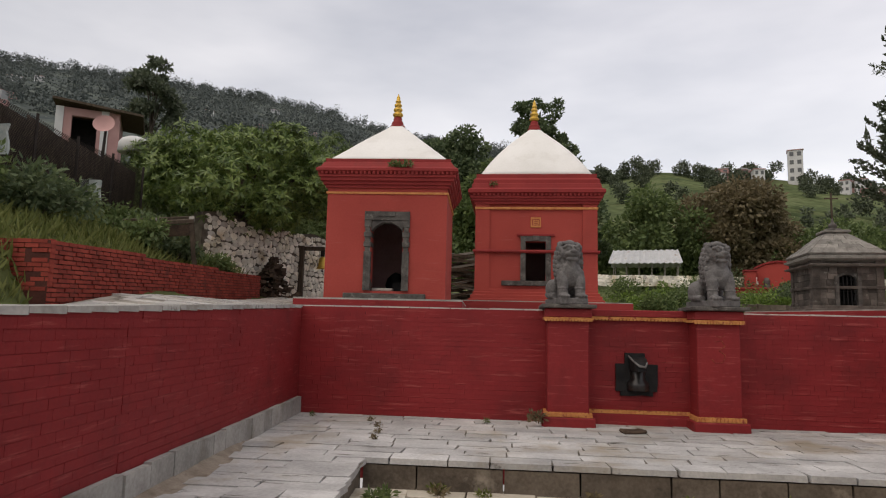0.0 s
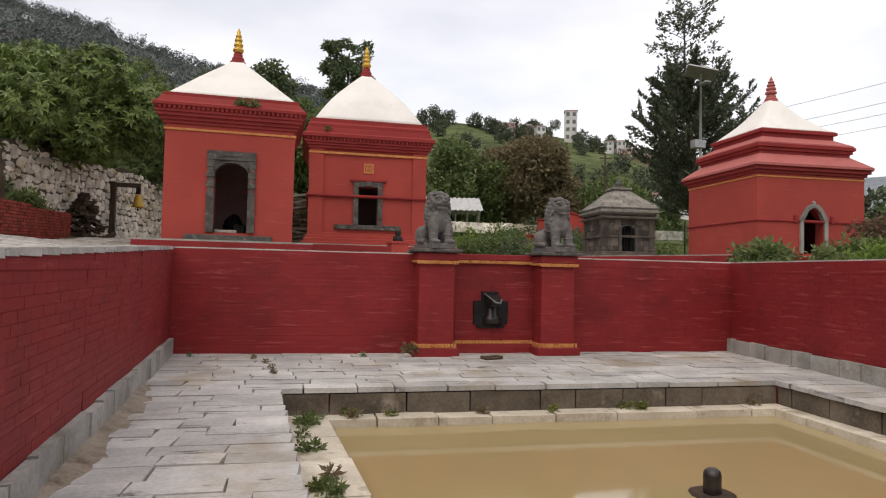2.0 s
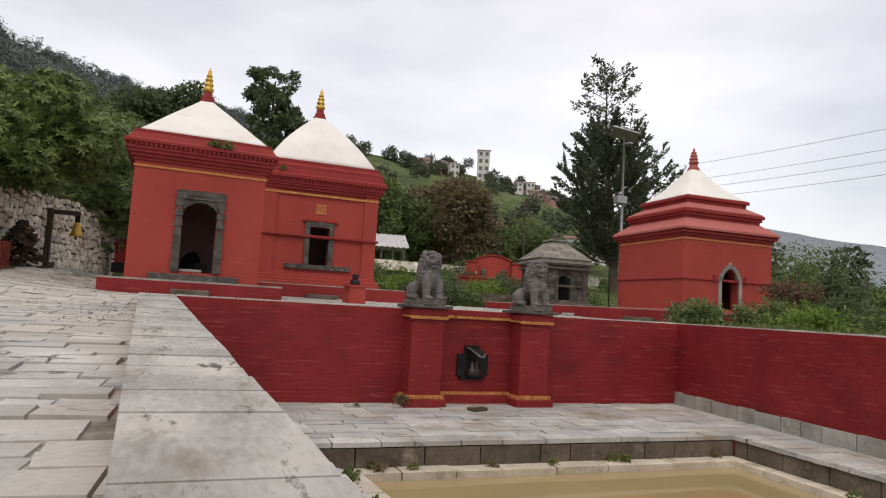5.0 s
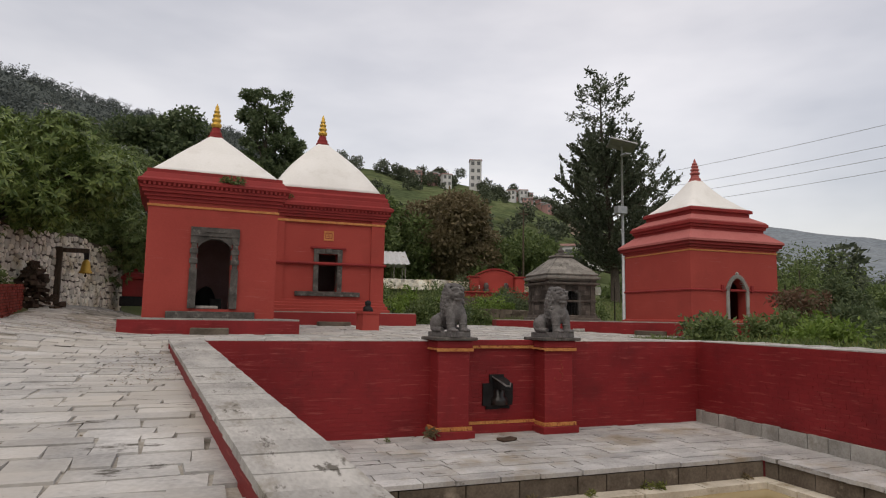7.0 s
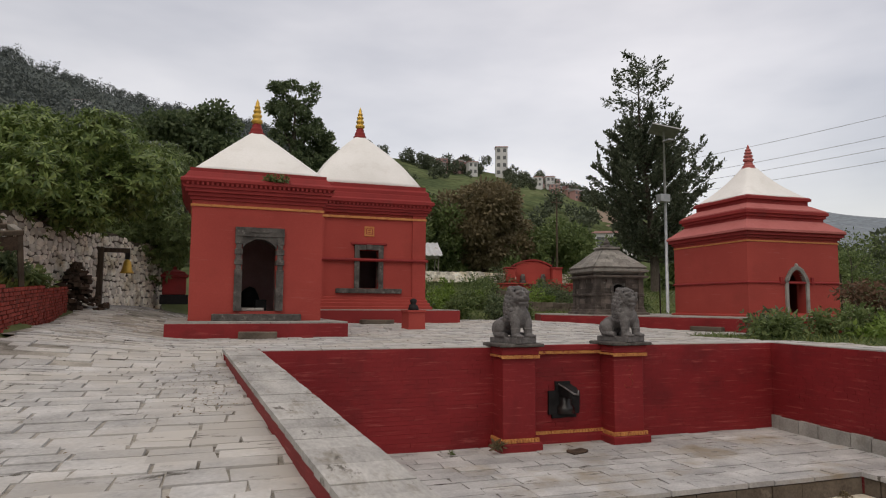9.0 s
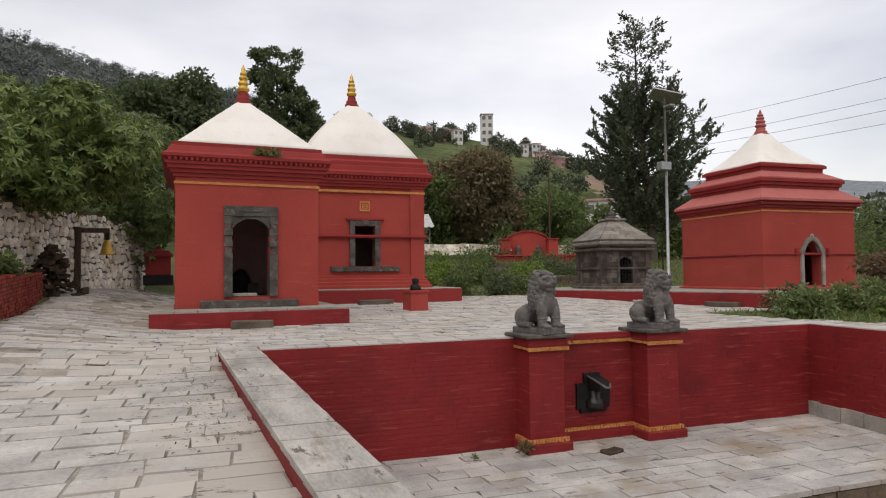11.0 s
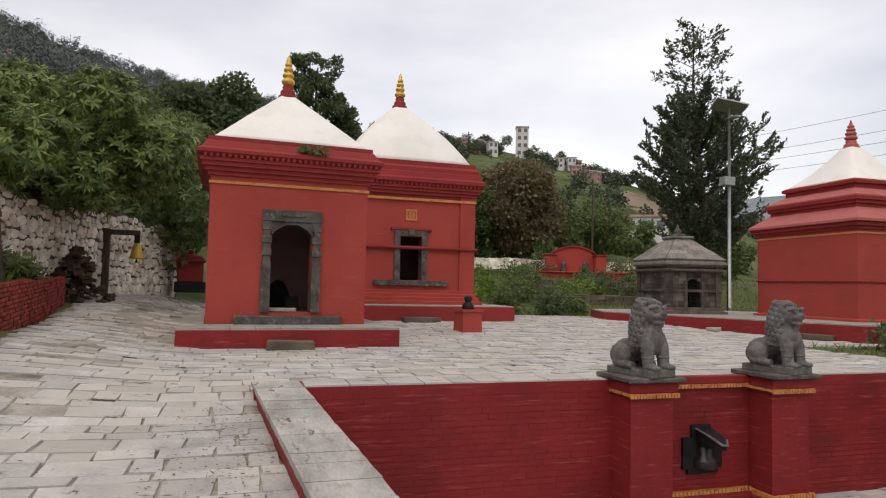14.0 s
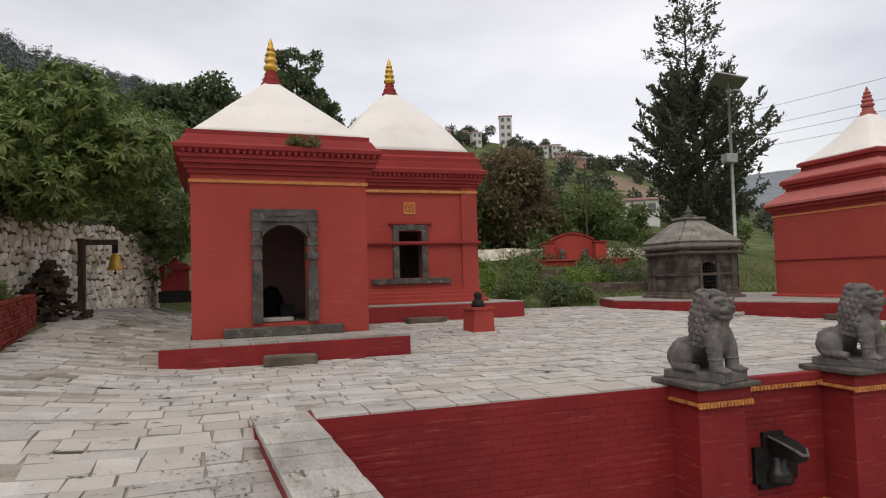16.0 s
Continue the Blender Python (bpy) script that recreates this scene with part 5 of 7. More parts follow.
def whorl_leaves(name, clumps, whorls, per, length, width, mat, seed, droop=0.55):
    """Star-shaped whorls of leaves at twig ends, as on a mango tree."""
    g = np.random.default_rng(seed)
    c = np.array(clumps, dtype=float)
    w = c[:, 3] ** 2
    idx = g.choice(len(c), size=whorls, p=w / w.sum())
    d = unit(g.normal(size=(whorls, 3)) + np.array([0, 0, 0.25]))
    tip = c[idx, :3] + d * (c[idx, 3] * (0.55 + 0.5 * g.random(whorls)))[:, None] * np.array([1, 1, 0.85])
    d = unit(d + np.array([0, 0, 0.35]) + g.normal(size=(whorls, 3)) * 0.25)
    a = unit(np.cross(d, g.normal(size=(whorls, 3))))
    b = np.cross(d, a)
    size = g.uniform(0.75, 1.2, whorls)
    k = whorls * per
    phi = (np.tile(np.arange(per), whorls) + g.uniform(-0.25, 0.25, k)) * (2 * np.pi / per) * 1.62
    d, a, b, tip, size = (np.repeat(v, per, axis=0) for v in (d, a, b, tip, size))
    along = unit(d * g.uniform(0.05, 0.75, k)[:, None] + a * np.cos(phi)[:, None] + b * np.sin(phi)[:, None] + np.array([0, 0, -droop]))
    side = unit(np.cross(along, d + g.normal(size=(k, 3)) * 0.15))
    return leaf_mesh(name, tip, along, side, length * size * g.uniform(0.75, 1.15, k), width * size * g.uniform(0.8, 1.15, k), mat)


def make_clumps(c, radius, height, n, size, seed, lean=0.0, taper=0.0):
    """Clump centres in an uneven crown about c; taper narrows it to the top."""
    rnd = random.Random(seed)
    out = []
    while len(out) < n:
        x, y, z = rnd.uniform(-1, 1), rnd.uniform(-1, 1), rnd.uniform(-1, 1)
        lim = 1.0 - taper * (z + 1) / 2
        if x * x + y * y + z * z * (1 - taper * 0.6) > 1 or math.hypot(x, y) > lim:
            continue
        out.append((c[0] + x * radius + lean * z, c[1] + y * radius, c[2] + z * height, size * rnd.uniform(0.65, 1.3)))
    return out


def make_tree(name, label, base, top, clumps, leaves, girth, seed, limbs=9, category="tree", bare=0.0):
    t = empty(name, pose(*base), label, category)
    inv = Matrix.Translation(-Vector(base))
    rnd = random.Random(seed)
    bm = bmesh.new()
    b, tp = Vector((0, 0, -0.2)), Vector(top) - Vector(base)
    pts = [b.lerp(tp, u) + Vector((rnd.uniform(-1, 1), rnd.uniform(-1, 1), 0)) * girth * 0.7 * (0 < u < 1) for u in (0, 0.2, 0.4, 0.6, 0.8, 1)]
    tube(bm, pts, [girth * f for f in (1.25, 1.0, 0.85, 0.66, 0.42, 0.15)], 8)
    for i in range(min(limbs, len(clumps))):
        c = Vector(clumps[(i * 7) % len(clumps)][:3]) - Vector(base)
        u = min(max((c.z / max(tp.z, 0.1)) * 0.65, 0.18), 0.9)
        s = b.lerp(tp, u)
        m = s.lerp(c, 0.5) + Vector((0, 0, 0.12 * (c - s).length))
        tube(bm, [s, m, c], [girth * 0.42 * (1 - u * 0.5), girth * 0.25, girth * 0.08], 6)
    part("trunk", bm, BARK, t, "grey-brown trunk and limbs", True)
    leaves.transform(inv)
    cr = new("crown", leaves)
    cr.parent = t
    cr["kind"] = "stuff"
    return t


# mango tree over the rubble wall
cl = make_clumps((-8.2, 20.8, 4.35), 3.1, 1.65, 40, 0.8, 11) + make_clumps((-6.2, 21.8, 4.7), 1.6, 1.2, 12, 0.7, 12) + make_clumps((-10.6, 21.5, 4.4), 1.8, 1.4, 10, 0.85, 14) + make_clumps((-7.0, 20.2, 3.3), 0.9, 0.5, 7, 0.5, 15)
make_tree("mango_tree", "broad mango tree with long drooping green leaves", (-8.7, 21.0, 0.9), (-7.9, 20.4, 5.2), cl, whorl_leaves("mango_leaves", cl, 5200, 10, 0.235, 0.06, LEAF_MANGO, 21, 0.35), 0.2, 31, 16)
cl = make_clumps((-6.6, 27.2, 4.7), 2.3, 2.7, 26, 0.95, 41) + make_clumps((-5.2, 26.0, 3.3), 1.2, 1.0, 8, 0.7, 42)
make_tree("mango_tree", "dark green leafy tree behind the temple", (-6.9, 28.2, 1.2), (-6.6, 27.6, 6.6), cl, whorl_leaves("mango_leaves_b", cl, 2900, 9, 0.24, 0.06, LEAF_MID, 43, 0.4), 0.18, 44, 12)
cl = make_clumps((-9.5, 30.0, 5.0), 3.2, 3.2, 30, 1.2, 45) + make_clumps((-14.5, 27.0, 5.2), 2.8, 2.2, 18, 1.1, 46)
make_tree("dark_tree", "dark green tree on the bank", (-10.5, 30.5, 2.0), (-9.8, 30.0, 7.0), cl, crown_leaves("dark_leaves", cl, 15000, 0.3, 0.12, LEAF_DARK, 47), 0.2, 48, 12)

# tall tree behind the solar lamp
def bough_tree():
    """Steep leafy boughs from one stem, spiky in outline, with a thin open top."""
    base, tip = Vector((23.3, 35.4, 1.2)), Vector((21.9, 35.0, 16.2))
    t = empty("tall_tree", pose(*base), "tall dark broadleaf tree with upswept boughs and a sparse top", "tree")
    rnd, g = random.Random(51), np.random.default_rng(53)
    axis = tip - base
    wood = bmesh.new()
    tube(wood, [axis * u + Vector((0.18 * math.sin(7 * u), 0, 0)) for u in (-0.02, 0.2, 0.4, 0.6, 0.8, 1.0)], [0.34, 0.28, 0.22, 0.14, 0.07, 0.02], 8)
    pos, along = [], []

    def leaves_on(p, q, n, spread, seed_dir):
        u = g.random(n) ** 0.8
        a, e = np.array(p), np.array(q)
        taper = (1.15 - u)[:, None]
        pos.append(a + (e - a) * u[:, None] + g.normal(size=(n, 3)) * spread * taper)
        along.append(unit(np.tile(np.array(seed_dir), (n, 1)) * 0.9 + g.normal(size=(n, 3)) * 0.6))
    for i in range(105):
        u = 0.15 + 0.50 * (i + rnd.random()) / 105
        v = (u - 0.15) / 0.50
        reach = 4.75 * (0.5 + 1.25 * v if v < 0.4 else 1.0 - 0.55 * ((v - 0.4) / 0.6)) * rnd.uniform(0.6, 1.08)
        a = i * 2.39996 + rnd.uniform(-0.3, 0.3)
        lift = reach * rnd.uniform(0.4, 0.75) * (0.55 + 0.95 * v)
        p = axis * u
        q = p + Vector((reach * math.cos(a), reach * math.sin(a), lift))
        m = p.lerp(q, 0.5) - Vector((0, 0, 0.12 * reach))
        tube(wood, [p, m, q], [0.06, 0.035, 0.008], 5)
        d = (q - m).normalized()
        leaves_on(p.lerp(m, 0.35), m, 40, 0.22, d)
        leaves_on(m, q, 95, 0.15, d)
        for k in range(5):
            s0 = m.lerp(q, rnd.uniform(-0.3, 0.75)) if k else p.lerp(m, 0.7)
            e = (d + Vector((rnd.uniform(-0.8, 0.8), rnd.uniform(-0.8, 0.8), rnd.uniform(0.0, 0.8)))).normalized()
            leaves_on(s0, s0 + e * rnd.uniform(0.7, 1.4), 34, 0.09, e)
    for i in range(34):
        u = 0.66 + 0.34 * i / 34
        a = i * 2.39996
        p = axis * u
        e = Vector((math.cos(a), math.sin(a), rnd.uniform(0.1, 0.7))).normalized()
        q = p + e * rnd.uniform(0.9, 2.6) * (0.75 + 0.8 * (u - 0.66) / 0.34 if u < 0.88 else 0.75)
        tube(wood, [p, q], [0.03, 0.008], 5)
        leaves_on(p.lerp(q, 0.4), q, 34, 0.24, e)
        for k in range(2):
            f = (e + Vector((rnd.uniform(-1, 1), rnd.uniform(-1, 1), rnd.uniform(-0.2, 0.8)))).normalized()
            leaves_on(q - e * 0.4, q - e * 0.4 + f * 0.8, 18, 0.12, f)
    part("trunk", wood, BARK, t, "grey-brown trunk and limbs", True)
    pos, along = np.concatenate(pos), np.concatenate(along)
    k = len(pos)
    side = unit(np.cross(along, g.normal(size=(k, 3))))
    cr = new("crown", leaf_mesh("tall_leaves", pos, along, side, 0.26 * g.uniform(0.6, 1.25, k), 0.13 * g.uniform(0.7, 1.2, k), LEAF_TALL))
    cr.parent = t
    cr["kind"] = "stuff"


bough_tree()

# brownish round trees and green scrub on the lower slope
cl = make_clumps((20.0, 57.0, 8.2), 4.6, 3.6, 40, 1.5, 61)
make_tree("round_tree", "round brownish-leaved tree on the slope", (20.0, 57.0, 3.4), (20.0, 57.0, 9.5), cl, crown_leaves("brown_leaves", cl, 17000, 0.42, 0.24, LEAF_BROWN, 62), 0.25, 63, 10)
cl = make_clumps((13.0, 56.0, 7.6), 3.6, 3.4, 26, 1.4, 64)
make_tree("round_tree", "dense green tree on the slope", (13.0, 56.0, 3.4), (13.0, 56.0, 9.0), cl, crown_leaves("mid_leaves", cl, 12000, 0.42, 0.24, LEAF_MID, 65), 0.22, 66, 8)
cl = make_clumps((27.5, 57.0, 6.8), 3.4, 2.6, 20, 1.2, 67)
make_tree("round_tree", "low green tree on the slope", (27.5, 57.0, 3.4), (27.5, 57.0, 7.5), cl, crown_leaves("mid_leaves_b", cl, 8000, 0.4, 0.22, LEAF_MID, 68), 0.2, 69, 8)

# tall trees beyond the temples
cl = make_clumps((4.6, 78.0, 21.8), 4.4, 5.6, 95, 0.72, 71, -0.9, 0.35)
make_tree("slender_tree", "slender tall tree rising behind the temple roofs", (4.4, 78.0, 6.0), (4.2, 78.0, 26.0), cl, crown_leaves("slender_leaves", cl, 15000, 0.45, 0.24, LEAF_DARK, 72, 0.1, 0.3), 0.35, 73, 18)
cl = make_clumps((-7.3, 75.0, 16.6), 5.6, 5.6, 46, 1.8, 74)
make_tree("round_tree", "large dark round tree behind the temples", (-7.3, 75.0, 5.0), (-7.3, 75.0, 19.0), cl, crown_leaves("round_leaves", cl, 17000, 0.6, 0.36, LEAF_DARK, 75), 0.4, 76, 12)
cl = make_clumps((-14.5, 60.0, 11.0), 4.6, 4.4, 34, 1.6, 77) + make_clumps((-20.0, 52.0, 9.5), 3.6, 3.0, 20, 1.4, 78)
make_tree("dark_tree", "dark trees behind the mango tree", (-15.5, 58.0, 3.6), (-14.5, 60.0, 13.0), cl, crown_leaves("behind_leaves", cl, 14000, 0.5, 0.3, LEAF_DARK, 79), 0.3, 80, 12)
cl = make_clumps((6.0, 62.0, 9.4), 3.6, 4.2, 28, 1.4, 81)
make_tree("dark_tree", "dark tree between the two temples", (6.0, 62.0, 3.8), (6.0, 62.0, 11.0), cl, crown_leaves("between_leaves", cl, 10000, 0.5, 0.3, LEAF_DARK, 82), 0.3, 83, 10)
cl = make_clumps((-1.6, 56.0, 9.4), 3.4, 5.2, 32, 1.3, 84)
make_tree("dark_tree", "dark tree seen between the temple walls", (-1.6, 56.0, 3.6), (-1.6, 56.0, 11.0), cl, crown_leaves("between_leaves_b", cl, 12000, 0.5, 0.3, LEAF_MID, 85), 0.3, 86, 10)
cl = make_clumps((-14.75, 26.0, 9.3), 1.3, 1.6, 40, 0.27, 87)
make_tree("slender_tree", "slender tree standing beside the hillside house", (-14.9, 26.0, 4.2), (-14.75, 26.0, 10.4), cl, crown_leaves("house_tree_leaves", cl, 3600, 0.24, 0.12, LEAF_TALL, 88, 0.1, 0.3), 0.1, 89, 12)

# trees of the east garden
for k, (x, y, z, r, h, mt, lb) in enumerate(((22.5, 13.2, -0.1, 1.0, 1.2, LEAF_MID, "young green tree in the east garden"), (27.0, 11.0, -0.2, 1.7, 1.9, LEAF_DARK, "bushy tree in the east garden"),
                                             (20.5, 17.0, 0.0, 0.8, 1.0, LEAF_DARK, "small dark tree in the east garden"), (33.0, 17.0, 0.3, 2.6, 2.2, LEAF_DARK, "spreading tree beyond the garden"), (30.0, 27.0, 0.3, 3.0, 2.2, LEAF_MID, "green tree beyond the garden"))):
    cl = make_clumps((x, y, z + h * 1.15), r, h * 0.85, 16, r * 0.42, 90 + k)
    make_tree("garden_tree", lb, (x, y, z), (x, y, z + h * 1.5), cl, crown_leaves("garden_leaves", cl, 4500, 0.17, 0.08, mt, 100 + k), 0.07, 110 + k, 6)


def bush(x, y, z, r, h, mat, seed, label, count=900, leaf=0.16, width=0.07):
    cl = make_clumps((0, 0, h * 0.5), r * 0.72, h * 0.42, 9, r * 0.42, seed)
    t = empty("bush", pose(x, y, z), label, "bush", "garden bushes")
    cr = new("foliage", crown_leaves("bush_leaves", cl, count, leaf, width, mat, seed, 0.1, 0.2))
    cr.parent = t
    cr["kind"] = "stuff"
    for i in range(4):
        bm = bmesh.new()
        c = Vector(cl[i][:3])
        tube(bm, [(0, 0, -0.1), c * 0.5, c], [0.03, 0.02, 0.008], 5)
        part("stem", bm, BARK, t)


BUSHES = ((14.9, 14.1, 1.1, 1.75, LEAF_RED, "reddish-leaved shrub beside the temple door", 1900), (13.0, 13.6, 0.9, 0.8, LEAF_MID, "low green shrub in the garden bed", 1100), (16.6, 13.5, 1.2, 1.5, LEAF_DARK, "dark green shrub in the garden bed", 1700),
          (10.4, 13.2, 0.9, 0.7, LEAF_DARK, "low dark shrub at the paving edge", 1200), (9.6, 12.3, 0.8, 0.6, LEAF_MID, "low green shrub at the paving edge", 900), (12.0, 12.0, 0.9, 0.95, LEAF_MID, "green shrub in the garden bed", 1100), (11.6, 11.2, 0.9, 0.8, LEAF_BRIGHT, "fresh green shrub in the garden bed", 1000), (13.8, 11.0, 1.0, 1.1, LEAF_DARK, "dark green shrub in the garden bed", 1200),
          (12.2, 9.2, 0.9, 0.7, LEAF_MID, "green shrub in the garden bed", 1000), (15.0, 8.6, 1.2, 1.2, LEAF_MID, "green shrub in the garden bed", 1300), (10.4, 9.6, 0.7, 0.5, LEAF_BRIGHT, "fresh green shrub in the garden bed", 800), (13.2, 6.6, 1.0, 0.9, LEAF_DARK, "dark green shrub in the garden bed", 1000),
          (10.4, 6.4, 0.8, 0.55, LEAF_MID, "green shrub in the garden bed", 800), (17.5, 10.6, 1.3, 1.4, LEAF_MID, "green shrub in the garden bed", 1300), (18.4, 7.0, 1.5, 1.5, LEAF_DARK, "dark green shrub in the garden bed", 1400), (11.6, 4.2, 0.9, 0.7, LEAF_MID, "green shrub in the garden bed", 800),
          (6.2, 25.6, 0.95, 1.1, LEAF_MID, "round green shrub at the terrace edge", 1800), (7.6, 24.9, 0.85, 0.95, LEAF_DARK, "dark round shrub at the terrace edge", 1600), (8.9, 25.6, 0.8, 0.8, LEAF_MID, "green shrub at the terrace edge", 1200), (5.2, 27.4, 1.2, 0.9, LEAF_BRIGHT, "fresh green shrub in the garden bed", 1200),
          (8.0, 29.0, 1.4, 1.0, LEAF_MID, "green shrub in the garden bed", 1300), (11.0, 29.5, 1.4, 1.0, LEAF_BRIGHT, "fresh green shrub in the garden bed", 1300), (10.0, 33.0, 1.6, 1.1, LEAF_MID, "green shrub in the garden bed", 1300), (6.4, 32.0, 1.5, 1.0, LEAF_MID, "green shrub in the garden bed", 1200), (13.4, 31.0, 1.2, 0.9, LEAF_DARK, "dark shrub in the garden bed", 1000),
          (19.5, 25.5, 1.0, 1.2, LEAF_MID, "green shrub behind the temple", 1000), (16.2, 27.5, 1.0, 1.0, LEAF_MID, "green shrub behind the stone shrine", 1000), (12.6, 36.5, 1.4, 1.2, LEAF_DARK, "dark shrub in the garden bed", 1000), (18.2, 36.0, 1.4, 1.3, LEAF_MID, "green shrub in the garden bed", 1000),
          (-8.7, 12.0, 1.1, 0.9, LEAF_DARK, "dark weedy shrub on the bank", 2200), (-9.6, 10.5, 1.2, 0.8, LEAF_MID, "weedy shrub on the bank", 2200), (-9.7, 13.6, 1.0, 0.6, LEAF_MID, "weedy shrub on the bank", 2000), (-9.0, 17.0, 1.2, 1.1, LEAF_DARK, "dark shrub on the bank", 1600), (-9.8, 16.9, 0.9, 0.55, LEAF_MID, "weedy shrub on the bank", 1800),
          (-8.1, 14.3, 0.8, 0.75, LEAF_MID, "weedy shrub below the wooden frame", 1800), (-7.7, 15.6, 0.6, 0.7, LEAF_DARK, "dark weedy shrub below the wooden frame", 1400),
          (-7.6, 17.6, 0.6, 0.5, LEAF_MID, "small weed clump on the brick wall", 800))
g = random.Random(17)
BEDS = tuple((g.uniform(4.5, 16.5), g.uniform(26.5, 35.0), g.uniform(0.35, 0.7), g.uniform(0.4, 0.8), g.choice((LEAF_MID, LEAF_BRIGHT, LEAF_DARK)), "small leafy shrub in the garden bed", 700) for k in range(26))
for k, (x, y, r, h, mt, lb, n) in enumerate(BUSHES + BEDS):
    bush(x, y, bank_z(x, y) - 0.03, r, h, mt, 200 + k, lb, n)


def tufts(name, label, area, height_at, count, h, mat, seed, keep=None, spread=0.5):
    g = np.random.default_rng(seed)
    x, y = g.uniform(area[0], area[1], count), g.uniform(area[2], area[3], count)
    if keep:
        ok = np.array([keep(a, b) for a, b in zip(x, y)])
        x, y = x[ok], y[ok]
    z = np.array([height_at(a, b) for a, b in zip(x, y)])
    k = len(x)
    along = unit(np.stack([g.normal(size=k) * spread, g.normal(size=k) * spread, np.ones(k)], axis=1))
    side = unit(np.cross(along, g.normal(size=(k, 3))))
    me = leaf_mesh(name, np.stack([x, y, z - 0.02], axis=1), along, side, h * g.uniform(0.4, 1.3, k), h * 0.12 * g.uniform(0.6, 1.4, k), mat)
    return tagged(new(name, me), label, "grass", kind="stuff")


def on_bank(x, y):
    return x < -6.5 - 0.085 * (y - 9.4)


tufts("bank_grass", "tall rough green grass on the bank", (-15, -6.3, 6, 20), bank_z, 26000, 0.36, GRASS, 301, on_bank)
tufts("bank_weeds", "dense green weeds on the bank", (-18, -8.0, 5, 24), bank_z, 34000, 0.24, LEAF_MID, 302, on_bank, 0.9)
tufts("garden_weeds", "low green weeds in the garden", (3.8, 24, 24, 46), bank_z, 24000, 0.26, LEAF_MID, 303, lambda x, y: not paved(x, y), 1.1)
tufts("garden_plants", "low green plants along the court wall", (7.5, 20, -2, 14.2), bank_z, 20000, 0.2, LEAF_MID, 304, lambda x, y: not paved(x, y) and x > east_x(y) + 0.5, 1.1)
tufts("garden_grass", "rough grass in the garden", (7.5, 30, -2, 40), bank_z, 12000, 0.24, GRASS, 305, lambda x, y: not paved(x, y) and x > east_x(y) + 0.5 and not (8 < x < 17.5 and 13.2 < y < 24.5))


def roof_weed(x, y, z, n, seed, name="roof_weed", label="small weed growing on the temple eave", s=0.16, mat=None):
    cl = [(s * 0.8 * i - s * 0.4 * n, 0.2 * s * (i % 2), 0.03, s * 0.62) for i in range(n)]
    ob = new(name, crown_leaves(name, cl, 70 * n, s * 0.55, s * 0.22, mat or LEAF_MID, seed, 0.0, 0.1))
    ob.matrix_world = pose(x, y, z)
    return tagged(ob, label, "weed", "weeds in the masonry")


roof_weed(-1.95, 15.70, 3.62, 4, 401)
roof_weed(0.15, 21.62, 4.42, 2, 402)
roof_weed(1.13, 9.72, PAVE_Z + 0.1, 2, 403, "joint_weed", "weed growing at the pillar base", 0.14, LEAF_BROWN)
g = random.Random(7)
for k in range(26):
    u = g.random()
    if k < 12:
        x, y, z = pool_w(6.9 - 4.5 * u) + g.uniform(0.2, 0.5), 6.9 - 4.5 * u, -1.9
    elif k < 20:
        x, y, z = -0.4 + 5.8 * u, 7.17 - g.uniform(0.02, 0.3), -1.97
    else:
        x, y, z = pool_e(6.8 - 5 * u) - g.uniform(0.05, 0.28), 6.8 - 5 * u, -1.97
    roof_weed(x, y, z, 1 + (k % 3 == 0), 410 + k, "pool_weed", "small weed on the pool ledge", g.uniform(0.07, 0.15), g.choice((LEAF_MID, LEAF_BROWN, GRASS)))
for k, (x, y) in enumerate(((-1.25, 9.6), (-1.05, 9.15), (-0.95, 8.65), (-0.9, 8.2), (0.4, 9.9), (-2.2, 9.9))):
    roof_weed(x, y, PAVE_Z, 1, 440 + k, "joint_weed", "weed in the paving joints", 0.07, g.choice((LEAF_MID, LEAF_BROWN)))

# dry leaves and scraps on the walkway
gg = np.random.default_rng(77)
k = 900
lx = np.concatenate([gg.normal(-3.25, 0.3, 420), gg.uniform(-6.2, -3.3, 200), gg.uniform(-3, 8, 160), gg.uniform(-6.9, -6.3, 120)])
ly = np.concatenate([gg.uniform(6.3, 10.0, 420), gg.uniform(3, 20, 200), gg.uniform(11, 19, 160), gg.uniform(14, 22, 120)])
ok = np.array([paved(a, b) and a < west_x(b) - 0.52 or paved(a, b) and b > 10.8 for a, b in zip(lx, ly)])
lx, ly = lx[ok], ly[ok]
lz = np.array([ground_z(a, b) + 0.012 for a, b in zip(lx, ly)])
k = len(lx)
al = unit(np.stack([gg.normal(size=k), gg.normal(size=k), 0.15 * gg.random(k)], axis=1))
sd = unit(np.cross(al, np.tile([0, 0, 1.0], (k, 1)) + gg.normal(size=(k, 3)) * 0.2))
tagged(new("leaf_litter", leaf_mesh("leaf_litter", np.stack([lx, ly, lz], axis=1), al, sd, gg.uniform(0.02, 0.055, k), gg.uniform(0.008, 0.02, k), LEAF_DRY)), "dry brown leaves scattered on the paving", "leaf litter", kind="stuff")


